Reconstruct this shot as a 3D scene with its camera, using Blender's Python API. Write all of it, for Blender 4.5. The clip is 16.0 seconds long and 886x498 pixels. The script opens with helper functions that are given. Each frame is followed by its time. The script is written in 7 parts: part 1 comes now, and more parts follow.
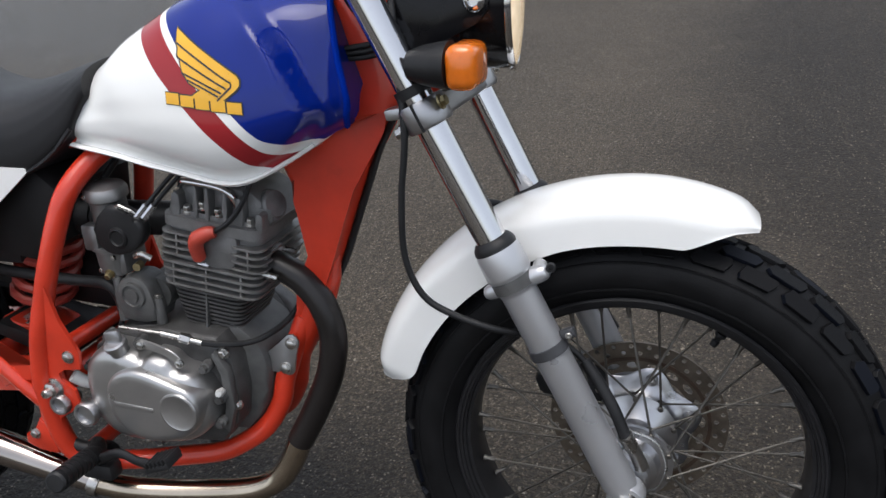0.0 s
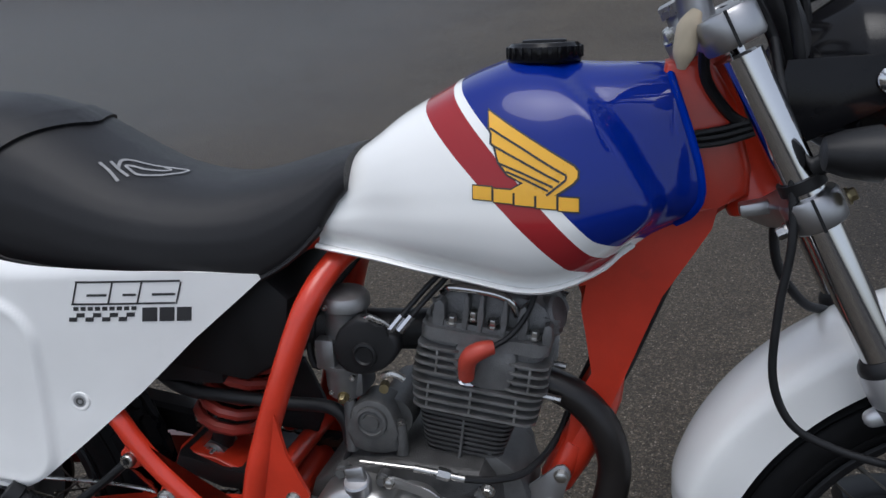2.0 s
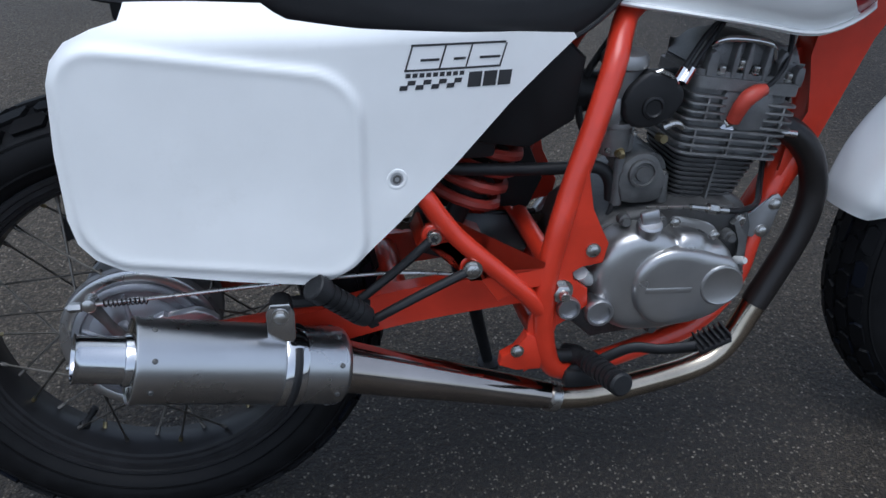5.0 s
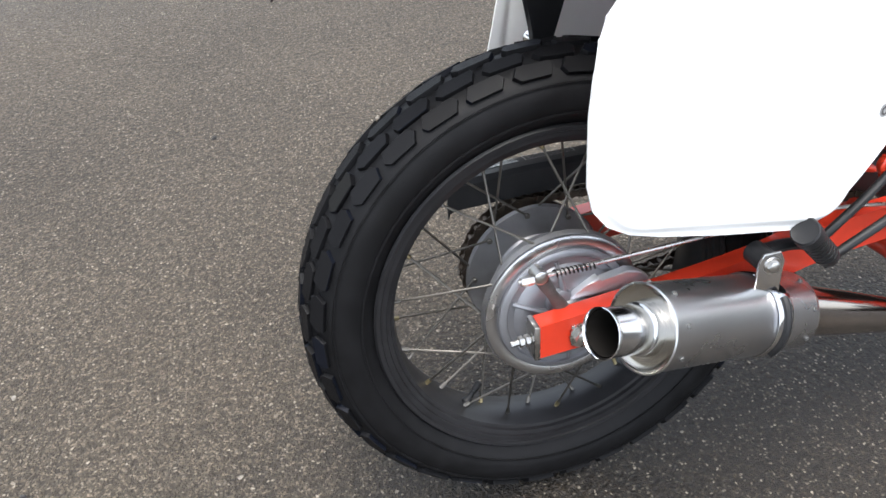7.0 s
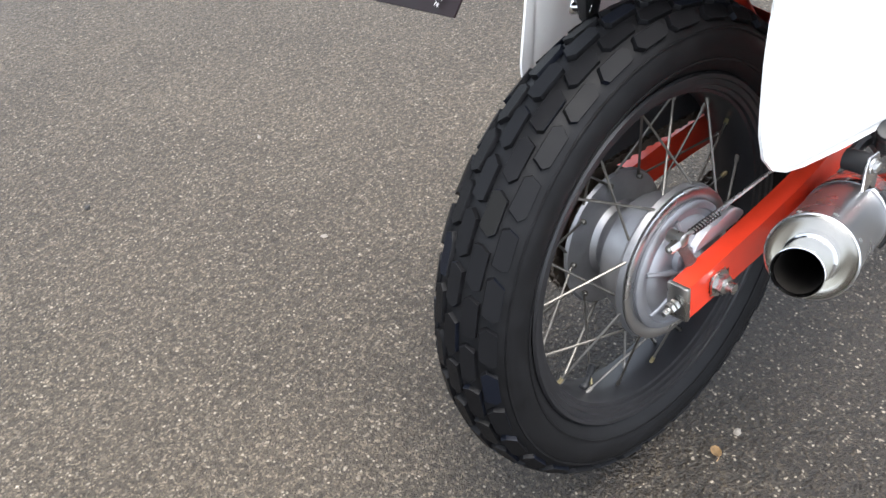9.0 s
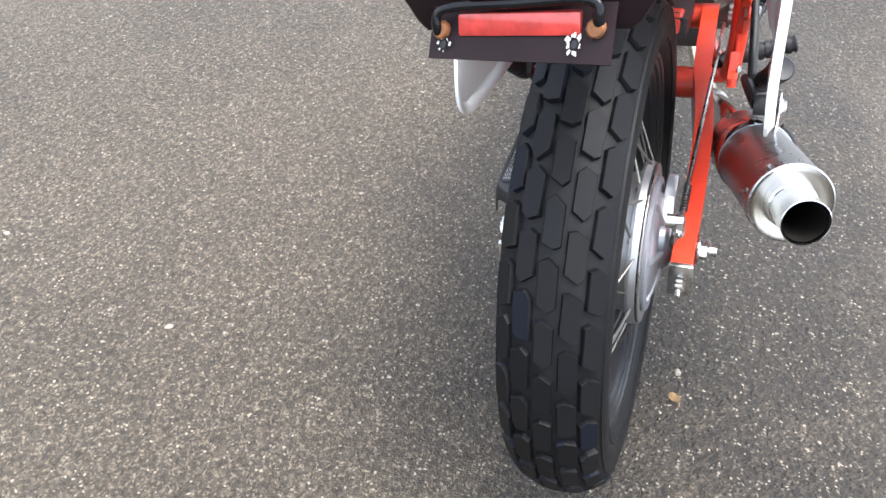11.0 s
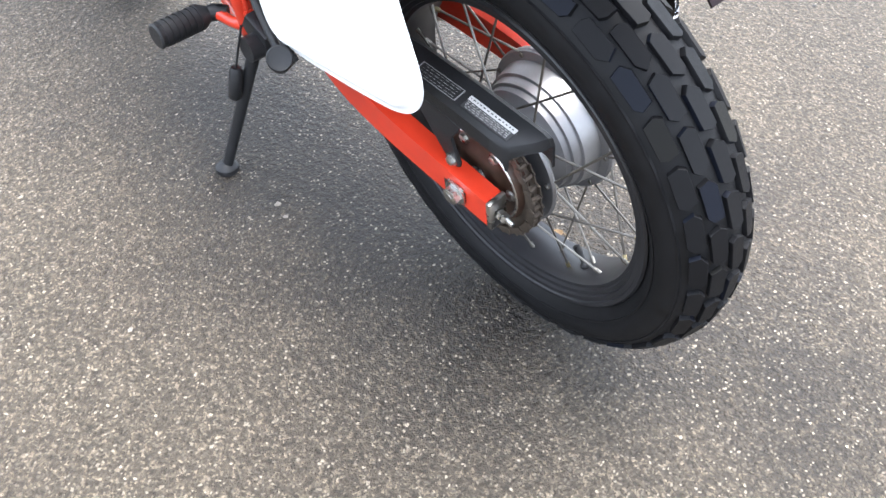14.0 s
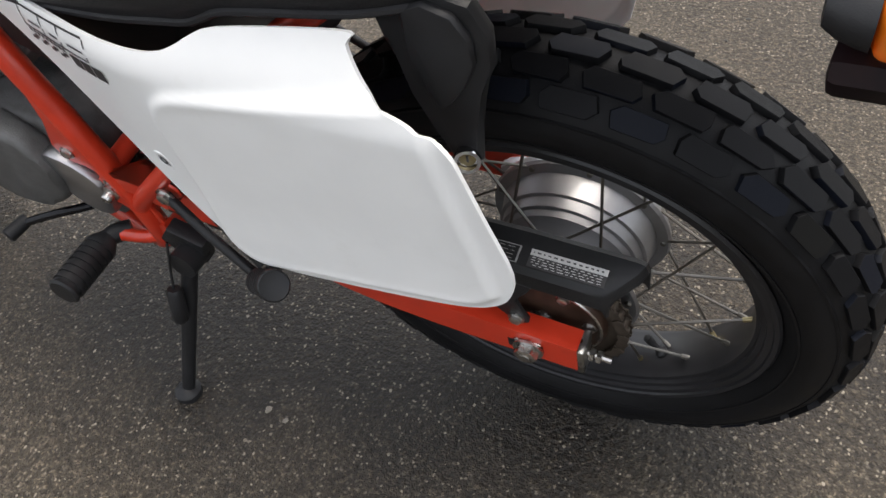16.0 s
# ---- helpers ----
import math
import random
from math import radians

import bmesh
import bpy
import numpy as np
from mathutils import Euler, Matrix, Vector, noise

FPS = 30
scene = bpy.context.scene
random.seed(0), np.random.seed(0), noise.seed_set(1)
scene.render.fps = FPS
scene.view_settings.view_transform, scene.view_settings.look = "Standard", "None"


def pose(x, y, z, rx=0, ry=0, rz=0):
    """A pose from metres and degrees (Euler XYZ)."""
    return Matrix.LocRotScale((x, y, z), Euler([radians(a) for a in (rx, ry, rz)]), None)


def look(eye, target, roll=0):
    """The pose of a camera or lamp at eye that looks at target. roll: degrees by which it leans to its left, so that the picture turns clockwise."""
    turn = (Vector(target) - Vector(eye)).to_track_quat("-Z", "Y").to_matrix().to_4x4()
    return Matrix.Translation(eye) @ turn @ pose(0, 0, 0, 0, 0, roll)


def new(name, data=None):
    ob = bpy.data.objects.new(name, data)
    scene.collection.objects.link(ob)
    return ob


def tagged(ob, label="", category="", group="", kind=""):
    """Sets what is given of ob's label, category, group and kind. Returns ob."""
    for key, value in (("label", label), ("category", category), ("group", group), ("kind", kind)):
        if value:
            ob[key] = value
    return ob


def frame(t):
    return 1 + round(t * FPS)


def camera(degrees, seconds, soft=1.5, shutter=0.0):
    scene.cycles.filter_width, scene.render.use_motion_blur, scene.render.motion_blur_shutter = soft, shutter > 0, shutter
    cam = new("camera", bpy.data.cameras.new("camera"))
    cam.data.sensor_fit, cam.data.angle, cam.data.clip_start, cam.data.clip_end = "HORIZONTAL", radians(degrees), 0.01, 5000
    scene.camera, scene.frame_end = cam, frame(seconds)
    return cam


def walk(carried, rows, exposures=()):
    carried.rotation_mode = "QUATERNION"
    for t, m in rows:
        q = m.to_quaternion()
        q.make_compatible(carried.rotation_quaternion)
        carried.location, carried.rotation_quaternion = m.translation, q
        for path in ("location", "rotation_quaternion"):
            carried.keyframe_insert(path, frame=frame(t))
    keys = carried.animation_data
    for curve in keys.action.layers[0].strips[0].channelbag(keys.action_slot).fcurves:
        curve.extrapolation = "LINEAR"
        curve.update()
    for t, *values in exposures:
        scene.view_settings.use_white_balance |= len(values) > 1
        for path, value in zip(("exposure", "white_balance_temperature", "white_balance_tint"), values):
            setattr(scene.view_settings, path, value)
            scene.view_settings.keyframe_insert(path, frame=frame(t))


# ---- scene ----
cam = camera(57.29, 16.0)
# The motorcycle leans to its left on the side stand; its own axes are x ahead, y to its left, z up its mid-plane.
LEAN_DEG = 9.80
BIKE = pose(0, 0, 0.0008, -LEAN_DEG, 0, 0)
PATH = [
    (0, (1.4626, -0.9679, 1.0145), (1.1073, 0.0921, 0.5783), -3.06),
    (0.5, (1.3740, -0.9681, 1.0396), (1.0458, 0.1256, 0.6707), -2.51),
    (1, (1.2338, -0.9239, 1.0678), (0.9220, 0.1865, 0.7366), -4.87),
    (1.5, (1.1155, -0.9043, 1.0536), (0.7744, 0.1938, 0.7103), -4.12),
    (2, (1.0097, -0.9282, 1.0167), (0.7125, 0.1872, 0.6886), -2.66),
    (2.5, (0.9278, -0.9796, 0.9782), (0.7024, 0.1499, 0.6415), -3.06),
    (3, (0.8347, -1.0115, 0.9383), (0.6576, 0.1226, 0.5884), -0.55),
    (3.2, (0.7888, -1.0013, 0.9234), (0.6265, 0.1317, 0.5631), -0.63),
    (5.3, (0.1683, -1.0544, 0.9209), (0.3610, 0.0076, 0.3966), 0.32),
    (5.5, (0.1193, -1.0306, 0.9229), (0.2943, 0.0355, 0.4006), 0.34),
    (6, (-0.0417, -0.9260, 0.9285), (0.1166, 0.1170, 0.3564), -2.24),
    (6.5, (-0.1736, -0.8700, 0.9348), (-0.0295, 0.1740, 0.3609), -2.49),
    (7, (-0.3492, -0.8680, 0.9351), (-0.1043, 0.1417, 0.3348), -3.99),
    (7.5, (-0.4762, -0.8507, 0.9311), (-0.1502, 0.1181, 0.3025), -3.83),
    (8, (-0.5637, -0.7456, 0.9409), (-0.1419, 0.1751, 0.2970), -8.58),
    (8.5, (-0.6438, -0.6475, 0.9628), (-0.1610, 0.2201, 0.2888), -11.05),
    (8.7, (-0.6728, -0.6242, 0.9730), (-0.1615, 0.2323, 0.3059), -10.88),
    (10.8, (-0.8433, -0.1877, 1.0367), (-0.0170, 0.2156, 0.2655), -6.98),
    (11, (-0.8242, -0.1491, 1.0502), (0.0051, 0.2339, 0.2720), -9.05),
    (11.5, (-0.8261, -0.0437, 1.0597), (0.0351, 0.2206, 0.2668), -6.93),
    (12, (-0.8615, 0.1012, 1.1117), (0.0098, 0.1966, 0.2921), -7.96),
    (12.5, (-0.8093, 0.2009, 1.1054), (0.0345, 0.1911, 0.2522), -6.36),
    (13, (-0.6747, 0.3443, 1.0889), (0.0702, 0.2067, 0.1583), -9.15),
    (13.5, (-0.5840, 0.4534, 1.1028), (0.1176, 0.2752, 0.1457), -11.96),
    (14, (-0.5408, 0.5229, 1.1374), (0.0463, 0.1278, 0.1683), -9.55),
    (14.5, (-0.5015, 0.5578, 1.1622), (0.0258, 0.0496, 0.2115), -8.00),
    (15, (-0.3521, 0.5069, 1.1408), (0.1001, -0.0689, 0.1901), -9.57),
    (15.5, (-0.2571, 0.4642, 1.1322), (0.1814, -0.0748, 0.1538), -17.04),
    (16, (-0.2030, 0.4708, 1.1340), (0.2229, -0.0685, 0.1503), -17.78),
]
# seconds, stops, kelvin, tint: the phone's own exposure and white balance
EXPOSURES = [(0.0, 0.72, 6350, 10), (0.5, 0.42, 6150, 10), (1.0, 0.10, 6100, 10), (2.0, 0.23, 6000, 10), (3.0, 0.70, 5800, 10), (5.3, 0.20, 5450, 8), (6.0, -0.02, 5600, 9), (6.5, 0.60, 5750, 8), (7.0, 1.86, 6350, 9), (7.5, 2.22, 6450, 9), (8.5, 2.16, 6350, 9), (11.0, 2.62, 6200, 9), (12.5, 2.76, 6150, 9), (14.5, 3.08, 6150, 9), (15.0, 2.45, 6550, 10), (16.0, 1.52, 6850, 10)]
walk(cam, [(t, BIKE @ look(eye, target, roll)) for t, eye, target, roll in PATH], EXPOSURES)

# ---- light ----
world = bpy.data.worlds.new("sky")
scene.world = world
world.use_nodes = True
wn = world.node_tree.nodes
sky = wn.new("ShaderNodeTexSky")
sky.sky_type = "NISHITA"
sky.sun_disc = False
SUN_EL, SUN_AZ = 80.0, 195.0
sky.sun_elevation, sky.sun_rotation = radians(SUN_EL), radians(SUN_AZ)
sky.air_density, sky.dust_density, sky.ozone_density = 1.0, 3.0, 1.0
hazy = wn.new("ShaderNodeHueSaturation")
hazy.inputs["Saturation"].default_value = 0.4
world.node_tree.links.new(sky.outputs[0], hazy.inputs["Color"])
world.node_tree.links.new(hazy.outputs[0], wn["Background"].inputs[0])
wn["Background"].inputs[1].default_value = 0.15
sun = new("sun", bpy.data.lights.new("sun", "SUN"))
sun.data.energy, sun.data.angle, sun.data.color = 0.85, radians(40), (1.0, 0.95, 0.88)
az, el = radians(SUN_AZ), radians(SUN_EL)
sun.matrix_world = look((0, 0, 5), Vector((0, 0, 5)) - Vector((math.sin(az) * math.cos(el), math.cos(az) * math.cos(el), math.sin(el))))


# ---- materials ----
def mat(name, color, rough=0.5, metal=0.0, coat=0.0, var=0.12, scale=40.0, bump=0.0, bump_scale=300.0, dirt=0.0, dirt_color=(0.05, 0.045, 0.04), spec=0.5, rvar=0.12):
    m = bpy.data.materials.new(name)
    m.use_nodes = True
    nt = m.node_tree
    n, l = nt.nodes, nt.links
    b = n["Principled BSDF"]
    b.inputs["Metallic"].default_value = metal
    b.inputs["Coat Weight"].default_value = coat
    b.inputs["Coat Roughness"].default_value = 0.06
    b.inputs["Specular IOR Level"].default_value = spec
    tc = n.new("ShaderNodeTexCoord")
    big = n.new("ShaderNodeTexNoise")
    big.inputs["Scale"].default_value, big.inputs["Detail"].default_value = scale, 5.0
    l.new(tc.outputs["Object"], big.inputs["Vector"])
    ramp = n.new("ShaderNodeMapRange")
    ramp.inputs["From Min"].default_value, ramp.inputs["From Max"].default_value = 0.3, 0.7
    ramp.inputs["To Min"].default_value, ramp.inputs["To Max"].default_value = 1.0 - var, 1.0 + var
    l.new(big.outputs[0], ramp.inputs["Value"])
    tint = n.new("ShaderNodeMix")
    tint.data_type, tint.blend_type = "RGBA", "MULTIPLY"
    tint.inputs["Factor"].default_value = 1.0
    tint.inputs["A"].default_value = (*color, 1)
    l.new(ramp.outputs[0], tint.inputs["B"])
    out = tint.outputs["Result"]
    if dirt > 0:
        fine = n.new("ShaderNodeTexNoise")
        fine.inputs["Scale"].default_value, fine.inputs["Detail"].default_value, fine.inputs["Roughness"].default_value = scale * 0.6, 8.0, 0.7
        l.new(tc.outputs["Object"], fine.inputs["Vector"])
        mask = n.new("ShaderNodeMapRange")
        mask.inputs["From Min"].default_value, mask.inputs["From Max"].default_value = 0.62 - 0.25 * dirt, 0.72
        mask.inputs["To Max"].default_value = min(1.0, dirt * 1.2)
        l.new(fine.outputs[0], mask.inputs["Value"])
        mix = n.new("ShaderNodeMix")
        mix.data_type = "RGBA"
        l.new(mask.outputs[0], mix.inputs["Factor"])
        l.new(out, mix.inputs["A"])
        mix.inputs["B"].default_value = (*dirt_color, 1)
        out = mix.outputs["Result"]
    l.new(out, b.inputs["Base Color"])
    rr = n.new("ShaderNodeMapRange")
    rr.inputs["To Min"].default_value, rr.inputs["To Max"].default_value = max(0.02, rough - rvar * rough * 2), min(1.0, rough + rvar * rough * 2)
    l.new(big.outputs[0], rr.inputs["Value"])
    l.new(rr.outputs[0], b.inputs["Roughness"])
    if bump > 0:
        g = n.new("ShaderNodeTexNoise")
        g.inputs["Scale"].default_value, g.inputs["Detail"].default_value = bump_scale, 4.0
        l.new(tc.outputs["Object"], g.inputs["Vector"])
        bp = n.new("ShaderNodeBump")
        bp.inputs["Strength"].default_value, bp.inputs["Distance"].default_value = bump, 0.002
        l.new(g.outputs[0], bp.inputs["Height"])
        l.new(bp.outputs[0], b.inputs["Normal"])
    return m


WHITE = mat("white_plastic", (0.80, 0.80, 0.785), 0.32, var=0.025, scale=14, dirt=0.12, dirt_color=(0.55, 0.53, 0.48))
WHITE_PAINT = mat("white_paint", (0.82, 0.82, 0.80), 0.25, coat=0.6, var=0.02, scale=10)
RED = mat("orange_red_paint", (0.54, 0.034, 0.012), 0.34, coat=0.35, var=0.10, scale=25, dirt=0.18, dirt_color=(0.16, 0.02, 0.01))
BLACK = mat("black_plastic", (0.0135, 0.0137, 0.0148), 0.45, var=0.25, scale=30, bump=0.12, bump_scale=900, spec=0.28, dirt=0.12, dirt_color=(0.026, 0.024, 0.022))
BLACK_GLOSS = mat("black_paint", (0.006, 0.006, 0.007), 0.14, spec=0.22, var=0.2, scale=30)
RUBBER = mat("tyre_rubber", (0.0062, 0.0062, 0.0068), 0.52, var=0.35, scale=35, bump=0.2, bump_scale=700, dirt=0.22, dirt_color=(0.014, 0.013, 0.012), spec=0.16)
VINYL = mat("seat_vinyl", (0.0105, 0.0103, 0.0116), 0.42, var=0.2, scale=9, bump=0.3, bump_scale=1400, spec=0.36, dirt=0.12, dirt_color=(0.022, 0.020, 0.019))
ALU = mat("cast_aluminium", (0.44, 0.44, 0.45), 0.38, metal=1.0, var=0.10, scale=30, bump=0.06, bump_scale=900, dirt=0.2, dirt_color=(0.22, 0.21, 0.2))
COVER = mat("engine_silver", (0.42, 0.415, 0.41), 0.30, metal=0.85, var=0.08, scale=18, bump=0.05, bump_scale=1200, dirt=0.1, dirt_color=(0.25, 0.24, 0.23))
CAST = mat("dull_cast_metal", (0.115, 0.115, 0.113), 0.5, metal=0.5, var=0.22, scale=45, bump=0.5, bump_scale=500, dirt=0.3)
SILVER = mat("silver_paint", (0.52, 0.525, 0.54), 0.30, metal=0.65, var=0.05, scale=14, bump=0.1, bump_scale=1500)
CHROME = mat("chrome", (0.64, 0.64, 0.65), 0.08, metal=1.0, var=0.03, scale=20)
STEEL = mat("steel", (0.5, 0.49, 0.47), 0.28, metal=1.0, var=0.18, scale=60, dirt=0.2, dirt_color=(0.22, 0.15, 0.10))
BRUSHED = mat("brushed_aluminium", (0.56, 0.56, 0.565), 0.28, metal=1.0, var=0.04, scale=12, rvar=0.06)
SPOKE = mat("spoke_steel", (0.17, 0.16, 0.145), 0.48, metal=1.0, var=0.15, scale=80)
BRASS = mat("nipple_brass", (0.30, 0.25, 0.14), 0.4, metal=0.9, var=0.2, scale=90)
RIM = mat("black_rim", (0.014, 0.014, 0.0155), 0.36, var=0.2, scale=30, spec=0.36, dirt=0.1, dirt_color=(0.022, 0.020, 0.018))
RUST = mat("rusty_disc", (0.075, 0.050, 0.036), 0.5, metal=0.5, var=0.3, scale=60, dirt=0.45, dirt_color=(0.14, 0.055, 0.025), bump=0.3)
RUSTBOLT = mat("rust", (0.17, 0.065, 0.02), 0.75, var=0.4, scale=120, bump=0.4, bump_scale=600)
CHAIN = mat("oily_chain", (0.085, 0.068, 0.054), 0.45, metal=0.6, var=0.4, scale=90, dirt=0.5, dirt_color=(0.06, 0.035, 0.02))
HEADER = mat("black_header", (0.012, 0.010, 0.0095), 0.34, metal=0.0, var=0.25, scale=18, bump=0.06, bump_scale=700, spec=0.4)
CAP_RED = mat("red_rubber", (0.42, 0.05, 0.03), 0.45, var=0.12, scale=60)
BLUE = mat("blue_paint", (0.0015, 0.024, 0.29), 0.08, spec=0.0, coat=0.04, var=0.06, scale=10)
YELLOW = mat("yellow_decal", (0.80, 0.42, 0.02), 0.3, coat=0.4, var=0.05, scale=30)
INK = mat("dark_ink", (0.03, 0.03, 0.032), 0.4, var=0.1)
GREY_INK = mat("pale_print", (0.26, 0.26, 0.26), 0.5, var=0.2, scale=150)
LABEL = mat("label_white", (0.48, 0.48, 0.47), 0.4, var=0.08, scale=100)
PLATE = mat("dark_bracket", (0.009, 0.0045, 0.0055), 0.5, var=0.2, scale=25, dirt=0.3, dirt_color=(0.022, 0.008, 0.006), spec=0.15)
CREAM = mat("cream_wire_sleeve", (0.5, 0.42, 0.30), 0.6, var=0.1)


def tread_tints(m):
    """A few tread blocks are tinted blue, a few are dusty."""
    nt = m.node_tree
    n, l = nt.nodes, nt.links
    b = n["Principled BSDF"]
    src = b.inputs["Base Color"].links[0].from_socket
    geo = n.new("ShaderNodeNewGeometry")
    ramp = n.new("ShaderNodeValToRGB")
    ramp.color_ramp.interpolation = "CONSTANT"
    stops = ((0.0, (0.0048, 0.0048, 0.0054)), (0.50, (0.0064, 0.0065, 0.0072)), (0.80, (0.0044, 0.0060, 0.0110)), (0.965, (0.0080, 0.0077, 0.0066)))
    while len(ramp.color_ramp.elements) < len(stops):
        ramp.color_ramp.elements.new(0.5)
    for e, (p, c) in zip(ramp.color_ramp.elements, stops):
        e.position, e.color = p, (*c, 1)
    l.new(geo.outputs["Random Per Island"], ramp.inputs[0])
    mix = n.new("ShaderNodeMix")
    mix.data_type = "RGBA"
    mix.inputs["Factor"].default_value = 0.75
    l.new(src, mix.inputs["A"])
    l.new(ramp.outputs[0], mix.inputs["B"])
    l.new(mix.outputs["Result"], b.inputs["Base Color"])
    return m


TREAD = tread_tints(mat("tread_rubber", (0.0056, 0.0056, 0.0066), 0.50, var=0.35, scale=60, bump=0.12, bump_scale=900, dirt=0.08, dirt_color=(0.012, 0.011, 0.0098), spec=0.12))


def lens_mat(name, color, rough=0.12, var=0.15):
    m = mat(name, color, rough, coat=0.8, var=var, scale=60)
    b = m.node_tree.nodes["Principled BSDF"]
    b.inputs["Transmission Weight"].default_value = 0.25
    b.inputs["IOR"].default_value = 1.45
    return m


AMBER = lens_mat("amber_lens", (0.85, 0.20, 0.012))
RED_LENS = lens_mat("red_lens", (0.72, 0.035, 0.025))
REFLECTOR = lens_mat("red_reflector", (0.50, 0.040, 0.032), 0.34, 0.4)
GLASS = lens_mat("lamp_glass", (0.8, 0.8, 0.78), 0.08)
# the headlamp burns
GLASS.node_tree.nodes["Principled BSDF"].inputs["Emission Color"].default_value = (1.0, 0.72, 0.38, 1)
GLASS.node_tree.nodes["Principled BSDF"].inputs["Emission Strength"].default_value = 0.4


def asphalt():
    m = bpy.data.materials.new("asphalt")
    m.use_nodes = True
    nt = m.node_tree
    n, l = nt.nodes, nt.links
    b = n["Principled BSDF"]
    tc = n.new("ShaderNodeTexCoord")

    def tex(kind, scale, **kw):
        t = n.new(kind)
        t.inputs["Scale"].default_value = scale
        for k, v in kw.items():
            t.inputs[k].default_value = v
        l.new(tc.outputs["Object"], t.inputs["Vector"])
        return t

    def span(src, a, c, lo, hi):
        r = n.new("ShaderNodeMapRange")
        for k, v in (("From Min", a), ("From Max", c), ("To Min", lo), ("To Max", hi)):
            r.inputs[k].default_value = v
        l.new(src, r.inputs["Value"])
        return r.outputs[0]

    def mix(fac, a, c, kind="MIX"):
        x = n.new("ShaderNodeMix")
        x.data_type, x.blend_type = "RGBA", kind
        if isinstance(fac, float):
            x.inputs["Factor"].default_value = fac
        else:
            l.new(fac, x.inputs["Factor"])
        for k, v in (("A", a), ("B", c)):
            if isinstance(v, tuple):
                x.inputs[k].default_value = (*v, 1)
            else:
                l.new(v, x.inputs[k])
        return x.outputs["Result"]

    def ramp(src, stops):
        r = n.new("ShaderNodeValToRGB")
        r.color_ramp.interpolation = "LINEAR"
        while len(r.color_ramp.elements) < len(stops):
            r.color_ramp.elements.new(0.5)
        for e, (p, c) in zip(r.color_ramp.elements, stops):
            e.position, e.color = p, (*c, 1)
        l.new(src, r.inputs[0])
        return r.outputs[0]

    # the stones are no two alike: bend the net of cells
    bend = tex("ShaderNodeTexNoise", 70.0, Detail=2.0)
    off = n.new("ShaderNodeVectorMath")
    off.operation = "MULTIPLY_ADD"
    off.inputs[1].default_value = (0.011, 0.011, 0.011)
    l.new(bend.outputs["Color"], off.inputs[0])
    l.new(tc.outputs["Object"], off.inputs[2])
    bent = off.outputs[0]

    def cells(scale):
        t = tex("ShaderNodeTexVoronoi", scale, Randomness=1.0)
        l.new(bent, t.inputs["Vector"])
        return t

    grit = cells(290.0)
    chips = cells(165.0)
    rare = cells(92.0)
    rare.distance = "MANHATTAN"
    sep = {}
    for k, v in (("g", grit), ("c", chips), ("r", rare)):
        s = n.new("ShaderNodeSeparateColor")
        l.new(v.outputs["Color"], s.inputs[0])
        sep[k] = s
    base = ramp(sep["g"].outputs[0], [(0.0, (0.0390, 0.0322, 0.0248)), (0.50, (0.0560, 0.0472, 0.0366)), (0.80, (0.0810, 0.0685, 0.0530)), (1.0, (0.1650, 0.1420, 0.1110))])
    chipcol = ramp(sep["c"].outputs[1], [(0.0, (0.0560, 0.0470, 0.0362)), (0.55, (0.1150, 0.0980, 0.0757)), (1.0, (0.2700, 0.2370, 0.1850))])
    seen = n.new("ShaderNodeMath")
    seen.operation = "MULTIPLY"
    l.new(span(sep["c"].outputs[0], 0.67, 0.73, 0.0, 1.0), seen.inputs[0])
    l.new(span(chips.outputs["Distance"], 0.28, 0.44, 1.0, 0.0), seen.inputs[1])
    worn = tex("ShaderNodeTexNoise", 1.3, Detail=6.0, Roughness=0.6)
    col = base
    tone = ramp(worn.outputs[0], [(0.30, (0.66, 0.635, 0.60)), (0.52, (0.90, 0.875, 0.83)), (0.72, (1.15, 1.11, 1.05))])
    col = mix(1.0, col, tone, "MULTIPLY")
    lumps = tex("ShaderNodeTexNoise", 85.0, Detail=3.0, Roughness=0.6)
    col = mix(1.0, col, ramp(lumps.outputs[0], [(0.32, (0.58, 0.57, 0.56)), (0.52, (0.98, 0.97, 0.95)), (0.68, (1.45, 1.42, 1.38))]), "MULTIPLY")
    patch = tex("ShaderNodeTexNoise", 0.55, Detail=5.0, Roughness=0.55, Distortion=0.6)
    # a damp stain about the machine, its shade painted in, ragged rim; thin damp films elsewhere
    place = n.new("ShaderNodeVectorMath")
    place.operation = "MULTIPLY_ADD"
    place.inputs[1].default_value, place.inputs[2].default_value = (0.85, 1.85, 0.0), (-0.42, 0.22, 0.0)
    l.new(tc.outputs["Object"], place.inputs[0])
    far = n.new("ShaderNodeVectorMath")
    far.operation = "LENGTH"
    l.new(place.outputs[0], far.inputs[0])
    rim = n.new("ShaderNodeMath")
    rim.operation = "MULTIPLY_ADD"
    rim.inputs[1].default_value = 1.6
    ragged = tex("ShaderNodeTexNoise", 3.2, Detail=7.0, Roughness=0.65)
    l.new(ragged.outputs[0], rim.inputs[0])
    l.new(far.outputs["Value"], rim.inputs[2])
    damp_shade = span(rim.outputs[0], 1.30, 1.85, 1.0, 0.0)
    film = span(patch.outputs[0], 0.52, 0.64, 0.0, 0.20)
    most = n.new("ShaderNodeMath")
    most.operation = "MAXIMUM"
    l.new(damp_shade, most.inputs[0])
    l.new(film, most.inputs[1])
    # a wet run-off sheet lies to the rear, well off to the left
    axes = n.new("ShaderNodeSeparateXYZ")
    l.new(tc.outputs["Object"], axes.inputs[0])

